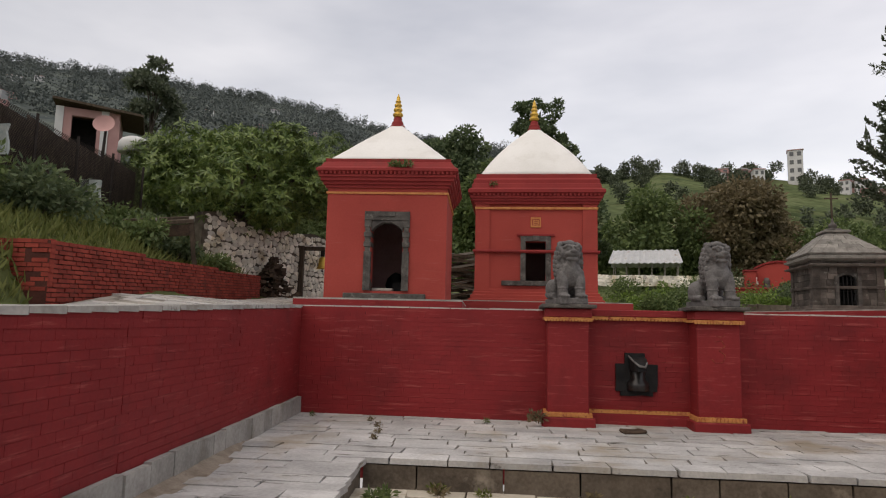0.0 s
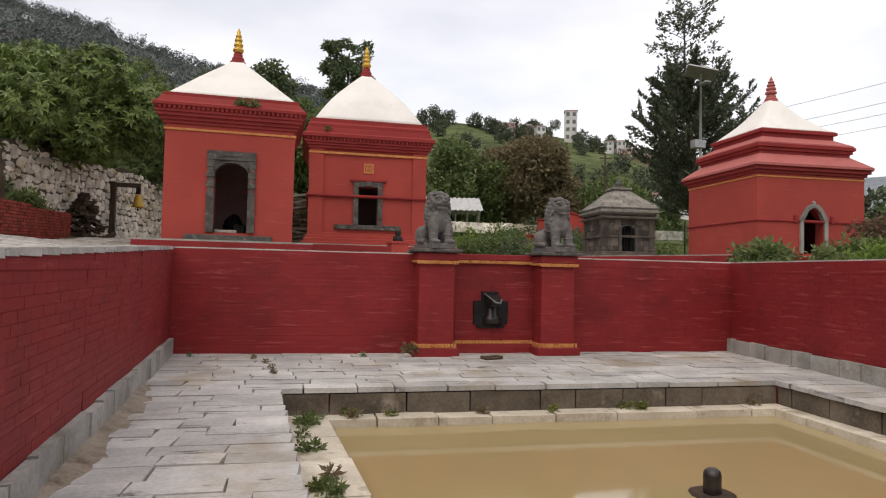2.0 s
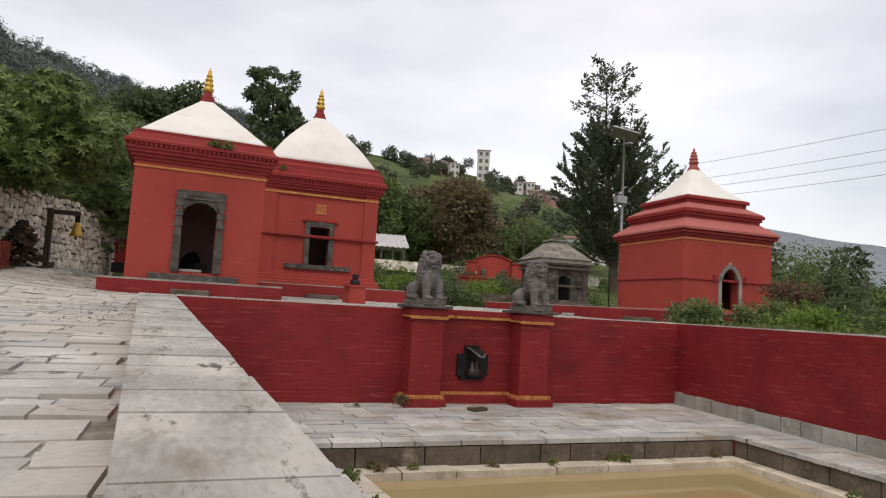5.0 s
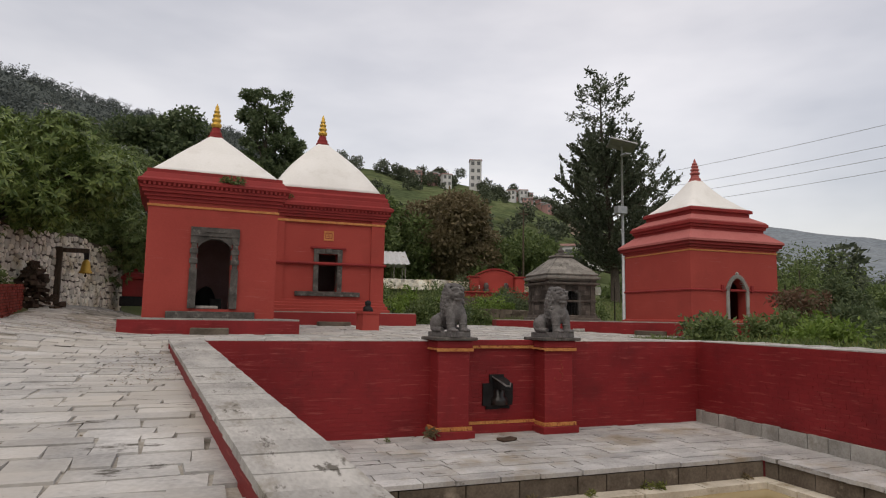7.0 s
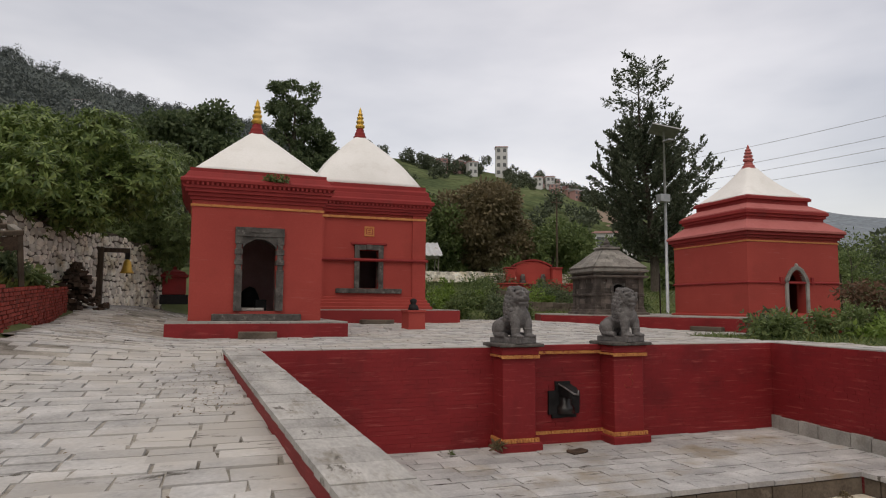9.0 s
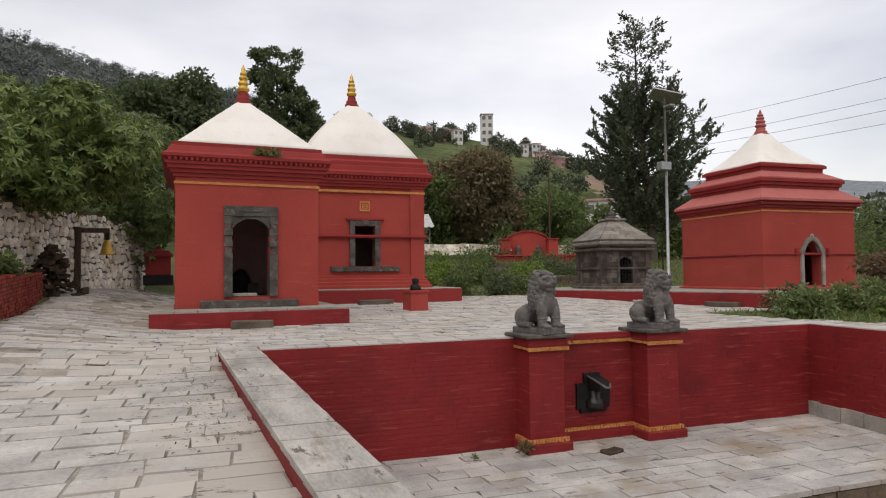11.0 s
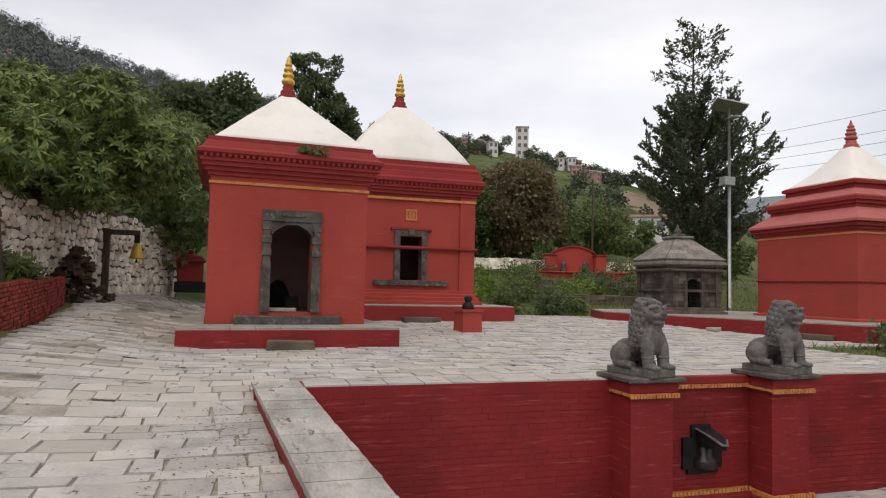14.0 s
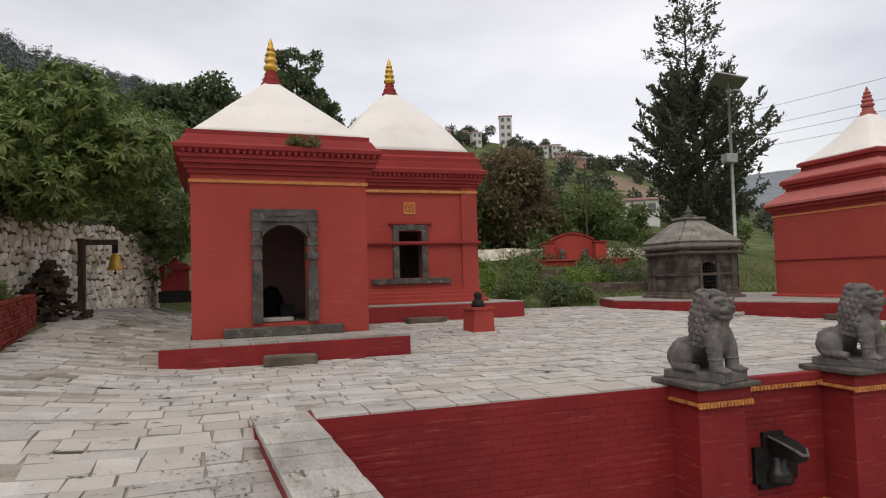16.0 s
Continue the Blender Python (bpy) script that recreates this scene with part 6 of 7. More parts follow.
# ---- house, fence, sheds and wood on the bank and in the garden ----
def hillside_house():
    t = empty("hillside_house", pose(-14.75, 22.0, 5.2, 0, 0, 30) @ Matrix.Scale(0.8, 4), "small pink plastered house with a flat roof and dark doorway", "house")
    temple_walls(t, 1.25, 0, 2.3, -0.65, 0.35, 0.2, 1.95, 0.0, 0.25, PINK_FAR)
    for x in (-1.27, 0.5):
        part("corner_strip", box(x, x + 0.3, -1.31, -1.251, 0, 2.3), CONCRETE, t, "pale pillar strip")
    bm = bmesh.new()
    bx(bm, -1.6, 2.0, -1.7, 1.6, 2.36, 2.46, pose(0, 0, 0, 0, 5, 0))
    part("roof", bm, WOOD_OLD, t, "dark overhanging roof sheet")
    part("back_room", box(-1.2, 1.2, 0.2, 0.3, 0.1, 2.2), SOOT, t)


hillside_house()


def dish(x, y, z, r, mat, label):
    t = empty("satellite_dish", pose(x, y, z), label, "dish")
    bm = bmesh.new()
    m = pose(0, 0, 0.9, 68, 0, 20)
    prev = None
    for i in range(7):
        u = i / 6
        ring = [bm.verts.new(m @ Vector((r * u * math.cos(a * math.pi / 10), r * u * math.sin(a * math.pi / 10), 0.3 * r * u * u))) for a in range(20)] if i else [bm.verts.new(m @ Vector((0, 0, 0)))] * 20
        if prev:
            for a in range(20):
                vs = [prev[a], prev[(a + 1) % 20], ring[(a + 1) % 20], ring[a]]
                bm.faces.new(vs if i > 1 else (prev[0], ring[(a + 1) % 20], ring[a]))
        prev = ring
    part("bowl", bm, mat, t, "", True)
    bm = bmesh.new()
    tube(bm, [(0, 0, -0.6), (0, 0.1, 0.9)], [0.05, 0.04], 6)
    part("stand", bm, DARK_IRON, t)


dish(-12.1, 18.9, 4.85, 0.32, PINK_FAR, "round pinkish satellite dish on a stand")
bm = bmesh.new()
rings(bm, [(1.25, -0.3), (1.22, 0.35), (1.0, 0.62), (0.6, 0.78), (0.1, 0.84)], 18)
ob = part("water_tank", bm, CONCRETE, None, "", True)
ob.matrix_world = pose(-12.1, 20.6, 5.45) @ Matrix.Diagonal((0.42, 0.42, 0.5, 1))
tagged(ob, "pale domed tank top on the bank", "tank")


def chain_fence():
    t = empty("chain_link_fence", pose(0, 0, 0), "rusty chain-link fence with dark cloth along the bank", "fence")
    a, b = Vector((-10.9, 11.6)), Vector((-10.5, 18.6))
    n = 5
    pts = [a.lerp(b, i / n) for i in range(n + 1)]

    def zz(p):
        return bank_z(p.x, p.y) + 0.1
    for p in pts:
        bm = bmesh.new()
        tube(bm, [(p.x, p.y, zz(p) - 0.3), (p.x, p.y, zz(p) + 1.75)], [0.035, 0.035], 6)
        part("post", bm, DARK_IRON, t)
    for i in range(n):
        p, q = pts[i], pts[i + 1]
        bm = bmesh.new()
        k = 24
        for s in range(-k, k):
            for sign in (1, -1):
                u0, u1 = s / k, s / k + 0.8
                h0, h1 = (0, 1) if sign > 0 else (1, 0)
                c0, c1 = max(u0, 0), min(u1, 1)
                if c1 <= c0:
                    continue
                f0, f1 = (c0 - u0) / 0.8, (c1 - u0) / 0.8
                e0, e1 = p.lerp(q, c0), p.lerp(q, c1)
                za, zb = zz(e0) + 1.65 * (h0 + (h1 - h0) * f0), zz(e1) + 1.65 * (h0 + (h1 - h0) * f1)
                tube(bm, [(e0.x, e0.y, za), (e1.x, e1.y, zb)], [0.007, 0.007], 3)
        part("wire_mesh", bm, DARK_IRON, t, "dark rusty wire mesh")
        bm = bmesh.new()
        d2 = Vector((q.y - p.y, p.x - q.x)).normalized() * -0.25
        vs = [bm.verts.new((e.x + d2.x * f, e.y + d2.y * f, zz(e) + h)) for e, f, h in ((p, 1, -0.1), (q, 1, -0.1), (q, 1, 1.6), (p, 1, 1.72), (p, 1.2, -0.1), (q, 1.2, -0.1), (q, 1.2, 1.6), (p, 1.2, 1.72))]
        for f in ((0, 1, 2, 3), (7, 6, 5, 4), (3, 2, 6, 7), (0, 3, 7, 4), (1, 5, 6, 2)):
            bm.faces.new([vs[j] for j in f])
        part("hoarding", jitter(bm, 0.05, 2, 4), WOOD_OLD, t, "dark patched sheet behind the mesh")
    bm = bmesh.new()
    c = pts[1].lerp(pts[2], 0.2)
    bx(bm, c.x - 0.2, c.x + 0.2, c.y + 0.1, c.y + 0.16, zz(c) + 0.35, zz(c) + 1.05)
    part("cloth", jitter(bm, 0.08, 3, 3), CLOTH, t, "faded hanging cloth")
    bm = bmesh.new()
    c = pts[3].lerp(pts[4], 0.3)
    bx(bm, c.x - 0.35, c.x + 0.35, c.y + 0.1, c.y + 0.16, zz(c) + 0.2, zz(c) + 0.7)
    part("cloth", jitter(bm, 0.08, 3, 3), CLOTH, t, "faded hanging cloth")


chain_fence()


def old_crate(x, y):
    t = empty("wooden_frame", pose(x, y, bank_z(x, y) + 0.32, 13, -7, 25), "weathered grey wooden frame lying on the bank", "wooden frame")
    for a, b, c, d in ((-0.95, 0.95, -0.55, -0.43), (-0.95, 0.95, 0.43, 0.55), (-0.95, -0.83, -0.43, 0.43), (0.83, 0.95, -0.43, 0.43), (-0.06, 0.06, -0.43, 0.43)):
        part("rail", box(a, b, c, d, 0.42, 0.52, 0.01), WOOD_OLD if a < -0.5 and b > 0.5 else WOOD_GREY, t)
    for sx in (-0.88, 0.88):
        for sy in (-0.48, 0.48):
            part("leg", box(sx - 0.05, sx + 0.05, sy - 0.05, sy + 0.05, -0.75, 0.419, 0.005), WOOD_OLD, t)
    part("side_board", box(-0.85, 0.85, -0.53, -0.49, 0.12, 0.40, 0.005), HEAP_BROWN, t)


old_crate(-8.1, 15.4)

# low concrete steps at the south end of the brick wall
for i in range(3):
    ob = part("concrete_block", jitter(box(-8.6, -6.95 - 0.1 * i, 8.5, 9.3, 0.0 + 0.2 * i, 0.199 + 0.2 * i, 0.02), 0.012, 4), BASE_STONE)
    tagged(ob, "weathered concrete step beside the brick wall", "step", "steps beside the bank")


def tin_shed():
    t = empty("tin_shed", pose(11.0, 51.0, 3.1, 0, 0, -12) @ Matrix.Scale(1.15, 4), "open garden shed with pale tin roof on thin poles", "shed")
    for x in (-2.0, -1.2, -0.4, 0.4, 1.2, 2.0):
        for y in (-1.2, 1.2):
            bm = bmesh.new()
            tube(bm, [(x, y, 0), (x + 0.03, y, 1.35)], [0.045, 0.035], 6)
            part("pole", bm, WOOD_GREY, t)
    for sy in (-1, 1):
        bm = bmesh.new()
        n = 24
        vs = []
        for i in range(n + 1):
            x = -2.3 + 4.6 * i / n
            o = 0.03 * math.cos(i * math.pi)
            vs.append((bm.verts.new((x, sy * 1.5, 1.3 + o)), bm.verts.new((x * 0.9, 0, 2.3 + o)), bm.verts.new((x * 0.9, 0, 2.34 + o)), bm.verts.new((x, sy * 1.5, 1.34 + o))))
        for i in range(n):
            for e in range(4):
                bm.faces.new((vs[i][e], vs[i + 1][e], vs[i + 1][(e + 1) % 4], vs[i][(e + 1) % 4]))
        part("roof_sheet", bm, TIN, t, "pale corrugated roof sheet")


tin_shed()


def wood_pile(x, y, z):
    rnd = random.Random(9)
    t = empty("wood_pile", pose(x, y, z), "pile of old timber between the temples", "wood pile")
    for i in range(46):
        bm = bmesh.new()
        L = rnd.uniform(0.8, 1.5)
        m = pose(rnd.uniform(-0.5, 0.5), rnd.uniform(-0.6, 0.6), 0.08 + 0.055 * i, rnd.uniform(-8, 8), rnd.uniform(-14, 14), rnd.uniform(-25, 25))
        bx(bm, -L, L, -0.06, 0.06, -0.045, 0.045, m)
        part("timber", bm, WOOD_OLD if i % 3 else WOOD_GREY, t)


wood_pile(-1.1, 27.2, 0.1)


def garden_wall():
    rnd = random.Random(19)
    t = empty("garden_wall", pose(0, 0, 0), "low dry stone wall across the garden", "wall", kind="structure")
    for i in range(95):
        u = i / 95
        x, y = 4.0 + 20 * u, 36.2 + 2.0 * u
        for row in range(3):
            bm = bmesh.new()
            L = rnd.uniform(0.10, 0.17)
            bx(bm, -L, L, -0.15, 0.15, -0.1, 0.1, pose(x + 0.1 * (row % 2), y, bank_z(x, y) + 0.45 + 0.2 * row, rnd.uniform(-8, 8), rnd.uniform(-8, 8), 6))
            part("stone", jitter(bm, 0.03, 5), RUBBLE_O, t)


garden_wall()


def garden_terrace(x0, x1, y, label):
    """A low dry edge of dark stones across a garden bed."""
    rnd = random.Random(int(y * 10))
    t = empty("garden_edge", pose(0, 0, 0), label, "wall", kind="structure")
    x = x0
    while x < x1:
        w = rnd.uniform(0.16, 0.34)
        for row in range(2):
            bm = bmesh.new()
            bx(bm, -w, w, -0.16, 0.16, -0.11, 0.11, pose(x + w + 0.1 * row, y + 0.05 * math.sin(x), bank_z(x, y) + 0.09 + 0.21 * row, rnd.uniform(-6, 6), rnd.uniform(-6, 6), rnd.uniform(-6, 6)))
            part("stone", jitter(bm, 0.03, 5), POOL_STONE, t)
        x += 2 * w + 0.02


garden_terrace(9.2, 15.5, 28.2, "low dark stone edge of a garden bed")
garden_terrace(10.5, 17.0, 31.8, "low dark stone edge of an upper garden bed")


def fence_posts():
    for k, (x, y) in enumerate(((17.6, 12.4), (19.6, 10.2), (21.2, 8.0), (15.6, 24.8), (22.0, 21.0))):
        bm = bmesh.new()
        z = bank_z(x, y)
        tube(bm, [(x, y, z - 0.2), (x, y, z + 2.1)], [0.035, 0.03], 6)
        ob = part("fence_post", bm, DARK_IRON)
        tagged(ob, "thin dark garden fence post", "fence post", "garden fence posts")


fence_posts()


def power_pole(x, y, z, h):
    bm = bmesh.new()
    tube(bm, [(x, y, z), (x, y, z + h)], [0.1, 0.07], 6)
    bx(bm, x - 0.5, x + 0.5, y - 0.05, y + 0.05, z + h - 0.5, z + h - 0.4)
    ob = part("power_pole", bm, WOOD_OLD)
    tagged(ob, "thin wooden power pole on the slope", "power pole")


power_pole(25.2, 52.0, 3.0, 7.5)


# ---- hills and distance ----
CX, CY = -2.0, 1.0


def polar(az, r, z):
    """az: degrees, to the left of north."""
    a = radians(az)
    return (CX - r * math.sin(a), CY + r * math.cos(a), z)


def interp(table, x):
    for (a, u), (b, v) in zip(table, table[1:]):
        if a <= x <= b:
            return u + (v - u) * (x - a) / (b - a)
    return table[0][1] if x < table[0][0] else table[-1][1]


def hill(name, label, table, r0, r1, z0, mat, a0, a1, rough, steps=(150, 34)):
    vs, fs = [], []
    na, nr = steps
    for i in range(na + 1):
        az = a0 + (a1 - a0) * i / na
        crest = math.tan(radians(interp(table, az)))
        for j in range(nr + 1):
            u = j / nr
            r = r0 + (r1 - r0) * u
            z = z0 * (1 - u) + crest * r1 * u ** 1.15 + rough * u * noise.fractal(Vector((az * 0.12, u * 5, r1 * 0.01)), 1.0, 2.0, 4)
            vs.append(polar(az, r, z))
    for i in range(na):
        for j in range(nr):
            a = i * (nr + 1) + j
            fs.append((a, a + nr + 1, a + nr + 2, a + 1))
    ob = new(name, raw_mesh(name, vs, fs, mat, True))
    tagged(ob, label, "hill", kind="structure")

    def height(az, u):
        crest = math.tan(radians(interp(table, az)))
        return z0 * (1 - u) + crest * r1 * u ** 1.15 + rough * u * noise.fractal(Vector((az * 0.12, u * 5, r1 * 0.01)), 1.0, 2.0, 4)
    return height


NEAR_T = [(-75, 0.8), (-60, 1.2), (-50, 2.4), (-46, 3.4), (-42, 5.2), (-37, 7.4), (-33, 9.0), (-28, 10.7), (-21, 12.0), (-13, 13.0), (-5, 12.5), (2, 10.5), (10, 8), (20, 7), (45, 7)]
FAR_T = [(-20, 10), (-8, 13.5), (0, 15.0), (6, 15.6), (10, 16.5), (13, 17.2), (16, 17.8), (20, 18.4), (28, 18.9), (36, 18.7), (42, 18.3), (60, 17), (90, 14), (120, 10)]
BLUE_T = [(-110, 0.8), (-85, 1.6), (-70, 3.0), (-60, 5.0), (-54, 6.5), (-47, 7.6), (-40, 7.4), (-30, 6)]
h_near = hill("hillside", "green terraced hillside with scattered trees and houses", NEAR_T, 46, 300, 0.9, HILL_NEAR, -80, 45, 3.0)
h_far = hill("mountain", "forested mountain with haze painted into its colour", FAR_T, 150, 1300, 20, HILL_FAR, -20, 120, 9.0)
h_blue = hill("ridge", "distant ridge with blue haze painted into its colour", BLUE_T, 500, 2300, 2, HILL_BLUE, -115, -28, 10.0)


def hill_point(height, az, u, r0, r1):
    r = r0 + (r1 - r0) * u
    return Vector(polar(az, r, height(az, u)))


def far_trees(name, label, height, r0, r1, az, us, count, size, mat, seed, leaves):
    """A wood of many small uneven crowns, each of a few leaf sprays."""
    rnd = random.Random(seed)
    cl = []
    for i in range(count):
        a, u = rnd.uniform(*az), rnd.uniform(*us)
        p = hill_point(height, a, u, r0, r1)
        s = size * rnd.uniform(0.5, 1.3)
        for k in range(3):
            cl.append((p.x + rnd.uniform(-0.5, 0.5) * s, p.y + rnd.uniform(-0.5, 0.5) * s, p.z + s * (0.4 + 0.45 * k), s * rnd.uniform(0.4, 0.75)))
    ob = new(name, crown_leaves(name, cl, leaves, size * 0.24, size * 0.15, mat, seed, 0.0, 0.3))
    return tagged(ob, label, "trees", kind="stuff")


far_trees("hillside_trees", "trees along the top of the green hillside", h_near, 46, 300, (-44, 2), (0.92, 1.0), 95, 3.6, FAR_LEAF, 501, 44000)
far_trees("hillside_wood", "scattered trees on the green hillside", h_near, 46, 300, (-60, 10), (0.25, 0.9), 60, 3.2, FAR_LEAF, 502, 30000)
far_trees("slope_scrub", "dark scrub and trees at the foot of the slope", h_near, 46, 300, (-72, 22), (0.03, 0.16), 90, 1.9, LEAF_MID, 503, 60000)
far_trees("east_wood", "dark wood below the distant ridge", h_near, 46, 300, (-80, -42), (0.15, 0.9), 110, 3.4, FAR_LEAF, 504, 50000)
far_trees("mountain_forest", "trees along the mountain crest, haze painted into their colour", h_far, 150, 1300, (-5, 60), (0.95, 1.0), 520, 9.0, FAR_LEAF_HAZE, 505, 75000)

far_trees("mountain_wood", "forest patches on the mountain, haze painted into their colour", h_far, 150, 1300, (-5, 60), (0.35, 0.97), 1100, 13.0, FAR_LEAF_HAZE, 506, 75000)


def far_house(p, w, d, h, turn, mat, label, floors, cols):
    t = empty("far_house", Matrix.Translation(p) @ pose(0, 0, 0, 0, 0, turn), label, "house", "houses on the hill")
    part("house_body", box(-w / 2, w / 2, -d / 2, d / 2, -2, h), mat, t)
    part("roof", box(-w / 2 - 0.3, w / 2 + 0.3, -d / 2 - 0.3, d / 2 + 0.3, h + 0.001, h + 0.3), PINK_FAR if mat is not PINK_FAR else TIN, t)
    for i in range(floors):
        for j in range(cols):
            x = -w / 2 + w * (j + 0.5) / cols
            z = h * (i + 0.3) / floors
            part("window", box(x - w / cols * 0.27, x + w / cols * 0.27, -d / 2 - 0.06, -d / 2 - 0.003, z, z + h / floors * 0.5), WINDOW_FAR, t)


# white tower block on the skyline, and the houses about it
far_house(hill_point(h_near, -23.6, 0.97, 46, 300), 5.4, 5, 13.5, -20, CONCRETE, "white tower block on the hill skyline", 4, 2)
rnd = random.Random(61)
for k in range(17):
    az = -18.2 - 3.4 * rnd.random() if k < 9 else -26.3 - 4.0 * rnd.random()
    far_house(hill_point(h_near, az, 0.9 + 0.08 * rnd.random(), 46, 300), rnd.uniform(3, 5.5), 4, rnd.uniform(3, 6), rnd.uniform(-40, 10), rnd.choice((PINK_FAR, CONCRETE, PINK_FAR)), "small plastered house on the hill", 2, 2)
for k in range(18):
    az = rnd.choice((rnd.uniform(6, 20), rnd.uniform(20, 42)))
    far_house(hill_point(h_far, az, rnd.uniform(0.32, 0.8), 150, 1300), rnd.uniform(6, 15), 8, rnd.uniform(4, 8), rnd.uniform(-10, 50), rnd.choice((CONCRETE, PINK_FAR, TIN)), "pale house on the far mountain", 1, 3)
far_house(hill_point(h_near, -33.2, 0.2, 46, 300) + Vector((0, 0, 0.5)), 6.0, 4, 2.6, -30, CONCRETE, "low pale house on the terraced slope", 1, 3)

# terraces of the slope and the bare scar
for k in range(12):
    u = 0.13 + 0.035 * k
    vs, fs = [], []
    for i in range(31):
        az = -20 - 20 * i / 30
        a, b = hill_point(h_near, az, u, 46, 300), hill_point(h_near, az, u + 0.012, 46, 300)
        w = 0.3 * noise.noise(Vector((i * 0.3, k, 0)))
        vs += [(a.x, a.y, a.z - 0.3), (a.x, a.y, a.z + 0.75 + w), (b.x, b.y, b.z + 0.5 + w)]
    for i in range(30):
        fs += [(3 * i, 3 * i + 3, 3 * i + 4, 3 * i + 1), (3 * i + 1, 3 * i + 4, 3 * i + 5, 3 * i + 2)]
    ob = new("field_terrace", raw_mesh("field_terrace", vs, fs, HILL_NEAR, True))
    tagged(ob, "grassy field terrace on the slope", "terrace", kind="structure")
vs, fs = [], []
for i in range(15):
    for j in range(11):
        az, u = -31.5 - 7.0 * i / 14, 0.50 + 0.30 * j / 10 - 0.012 * i
        p = hill_point(h_near, az, u, 46, 300)
        e = min(i, 14 - i) / 3.0 * min(j, 10 - j) / 2.0
        vs.append((p.x, p.y, p.z + min(e, 1.0) * 1.2 - 0.6 + 0.3 * noise.noise(Vector((i * 0.8, j * 0.8, 3)))))
for i in range(14):
    for j in range(10):
        a = i * 11 + j
        fs.append((a, a + 11, a + 12, a + 1))
tagged(new("bare_slope", raw_mesh("bare_slope", vs, fs, SCAR, True)), "bare brown scar on the hillside", "slope", kind="structure")


# ---- bricks and stones of the setting ----
BOX_F = [(4, 5, 6, 7), (0, 1, 5, 4), (1, 2, 6, 5), (2, 3, 7, 6), (3, 0, 4, 7)]


def stone_piece(corners, z0, tops, chamfer=0.0):
    """Eight corners of a block from a ground quad, its foot and the heights of its top corners."""
    c = [Vector(p) for p in corners]
    mid = sum(c, Vector((0, 0))) / 4
    return [(p.x, p.y, z0) for p in c] + [(p.x + (mid.x - p.x) * chamfer, p.y + (mid.y - p.y) * chamfer, t) for p, t in zip(c, tops)]


def lay(parent, name, pieces, mat_one, mat_many, chosen, label, limit=300):
    """The pieces of a stretch become parts; the rest stays one joined part."""
    singles = [p for p in pieces if chosen(p)][:limit]
    ids = set(map(id, singles))
    rest = [p for p in pieces if id(p) not in ids]
    for p in singles:
        o = Vector(p[0])
        me = raw_mesh(name, [tuple(Vector(v) - o) for v in p], BOX_F, mat_one)
        ob = new(name, me)
        ob.location = o
        ob.parent = parent
    if rest:
        vs = [v for p in rest for v in p]
        fs = [tuple(8 * i + j for j in f) for i in range(len(rest)) for f in BOX_F]
        ob = new(name + "_rest", raw_mesh(name + "_rest", vs, fs, mat_many))
        ob.parent = parent
        ob["kind"] = "stuff"
        ob["label"] = label


def paving(x0, x1, y0, y1, depth, length, keep, top, seed, gap=0.005, wob=0.01, slope=0.0, lift=0.006, thick=0.05):
    rnd = random.Random(seed)
    out, y = [], y0
    while y < y1:
        dy = rnd.uniform(*depth)
        x = x0 + rnd.uniform(-0.4, 0)
        while x < x1:
            dx = rnd.uniform(*length)
            cx, cy = x + dx / 2, y + dy / 2 + slope * (x - x0)
            ends = [top(x + i * dx, y + j * dy + slope * (x + i * dx - x0)) for i in (0, 1) for j in (0, 1)]
            if keep(cx, cy) and max(ends) - min(ends) < 0.07:
                def q(px, py):
                    return (px + rnd.uniform(-wob, wob), py + slope * (px - x0) + rnd.uniform(-wob, wob))
                cs = [q(x + gap, y + gap), q(x + dx - gap, y + gap), q(x + dx - gap, y + dy - gap), q(x + gap, y + dy - gap)]
                l = rnd.uniform(-lift, lift)
                out.append(stone_piece(cs, top(cx, cy) - thick, [min(max(top(*c), top(cx, cy) - 0.03), top(cx, cy) + 0.03) + l + rnd.uniform(-0.004, 0.004) for c in cs], 0.035))
            x += dx
        y += dy
    return out


tiles = paving(-8.0, 11.4, -1.0, 29.4, (0.16, 0.36), (0.2, 0.62), lambda x, y: paved(x, y, 0.02) and not (-4.5 < x < -0.5 and 14.8 < y < 19.5) and not (x > 8.0 and y > 22.2 - 2.45 * (x - 8.15)) and y > 1.1 or (paved(x, y, 0.02) and 0 < y <= 1.1 and x < -4.6), ground_z, 601, 0.004, 0.018, 0.0, 0.009)
lay(bed, "paving_stone", tiles, PAVE_O, PAVE_I, lambda p: -5.4 < p[0][0] < -2.9 and 5.2 < p[0][1] < 10.0, "grey weathered paving stones")


def in_court(x, y):
    return west_x(y) + 0.02 < x < east_x(y) - 0.02 and COURT_S < y < NORTH and not in_pool(x, y, -0.05)


def court_row(y0, y1, xa, xb, rnd, out):
    x = xa
    while x < xb - 0.05:
        dx = min(rnd.uniform(0.4, 0.85), xb - x)
        if xb - x - dx < 0.2:
            dx = xb - x
        k0, k1 = rnd.uniform(-0.02, 0.02), rnd.uniform(-0.02, 0.02)
        cs = [(x + 0.003 + k0, y0 + rnd.uniform(-0.006, 0.01)), (x + dx - 0.003 + k1, y0 + rnd.uniform(-0.006, 0.01)), (x + dx - 0.003 - k1, y1 - rnd.uniform(-0.006, 0.01)), (x + 0.003 - k0, y1 - rnd.uniform(-0.006, 0.01))]
        l = rnd.uniform(-0.007, 0.007)
        out.append(stone_piece(cs, PAVE_Z - 0.06, [PAVE_Z + l + rnd.uniform(-0.003, 0.003) for _ in cs], 0.02))
        x += dx


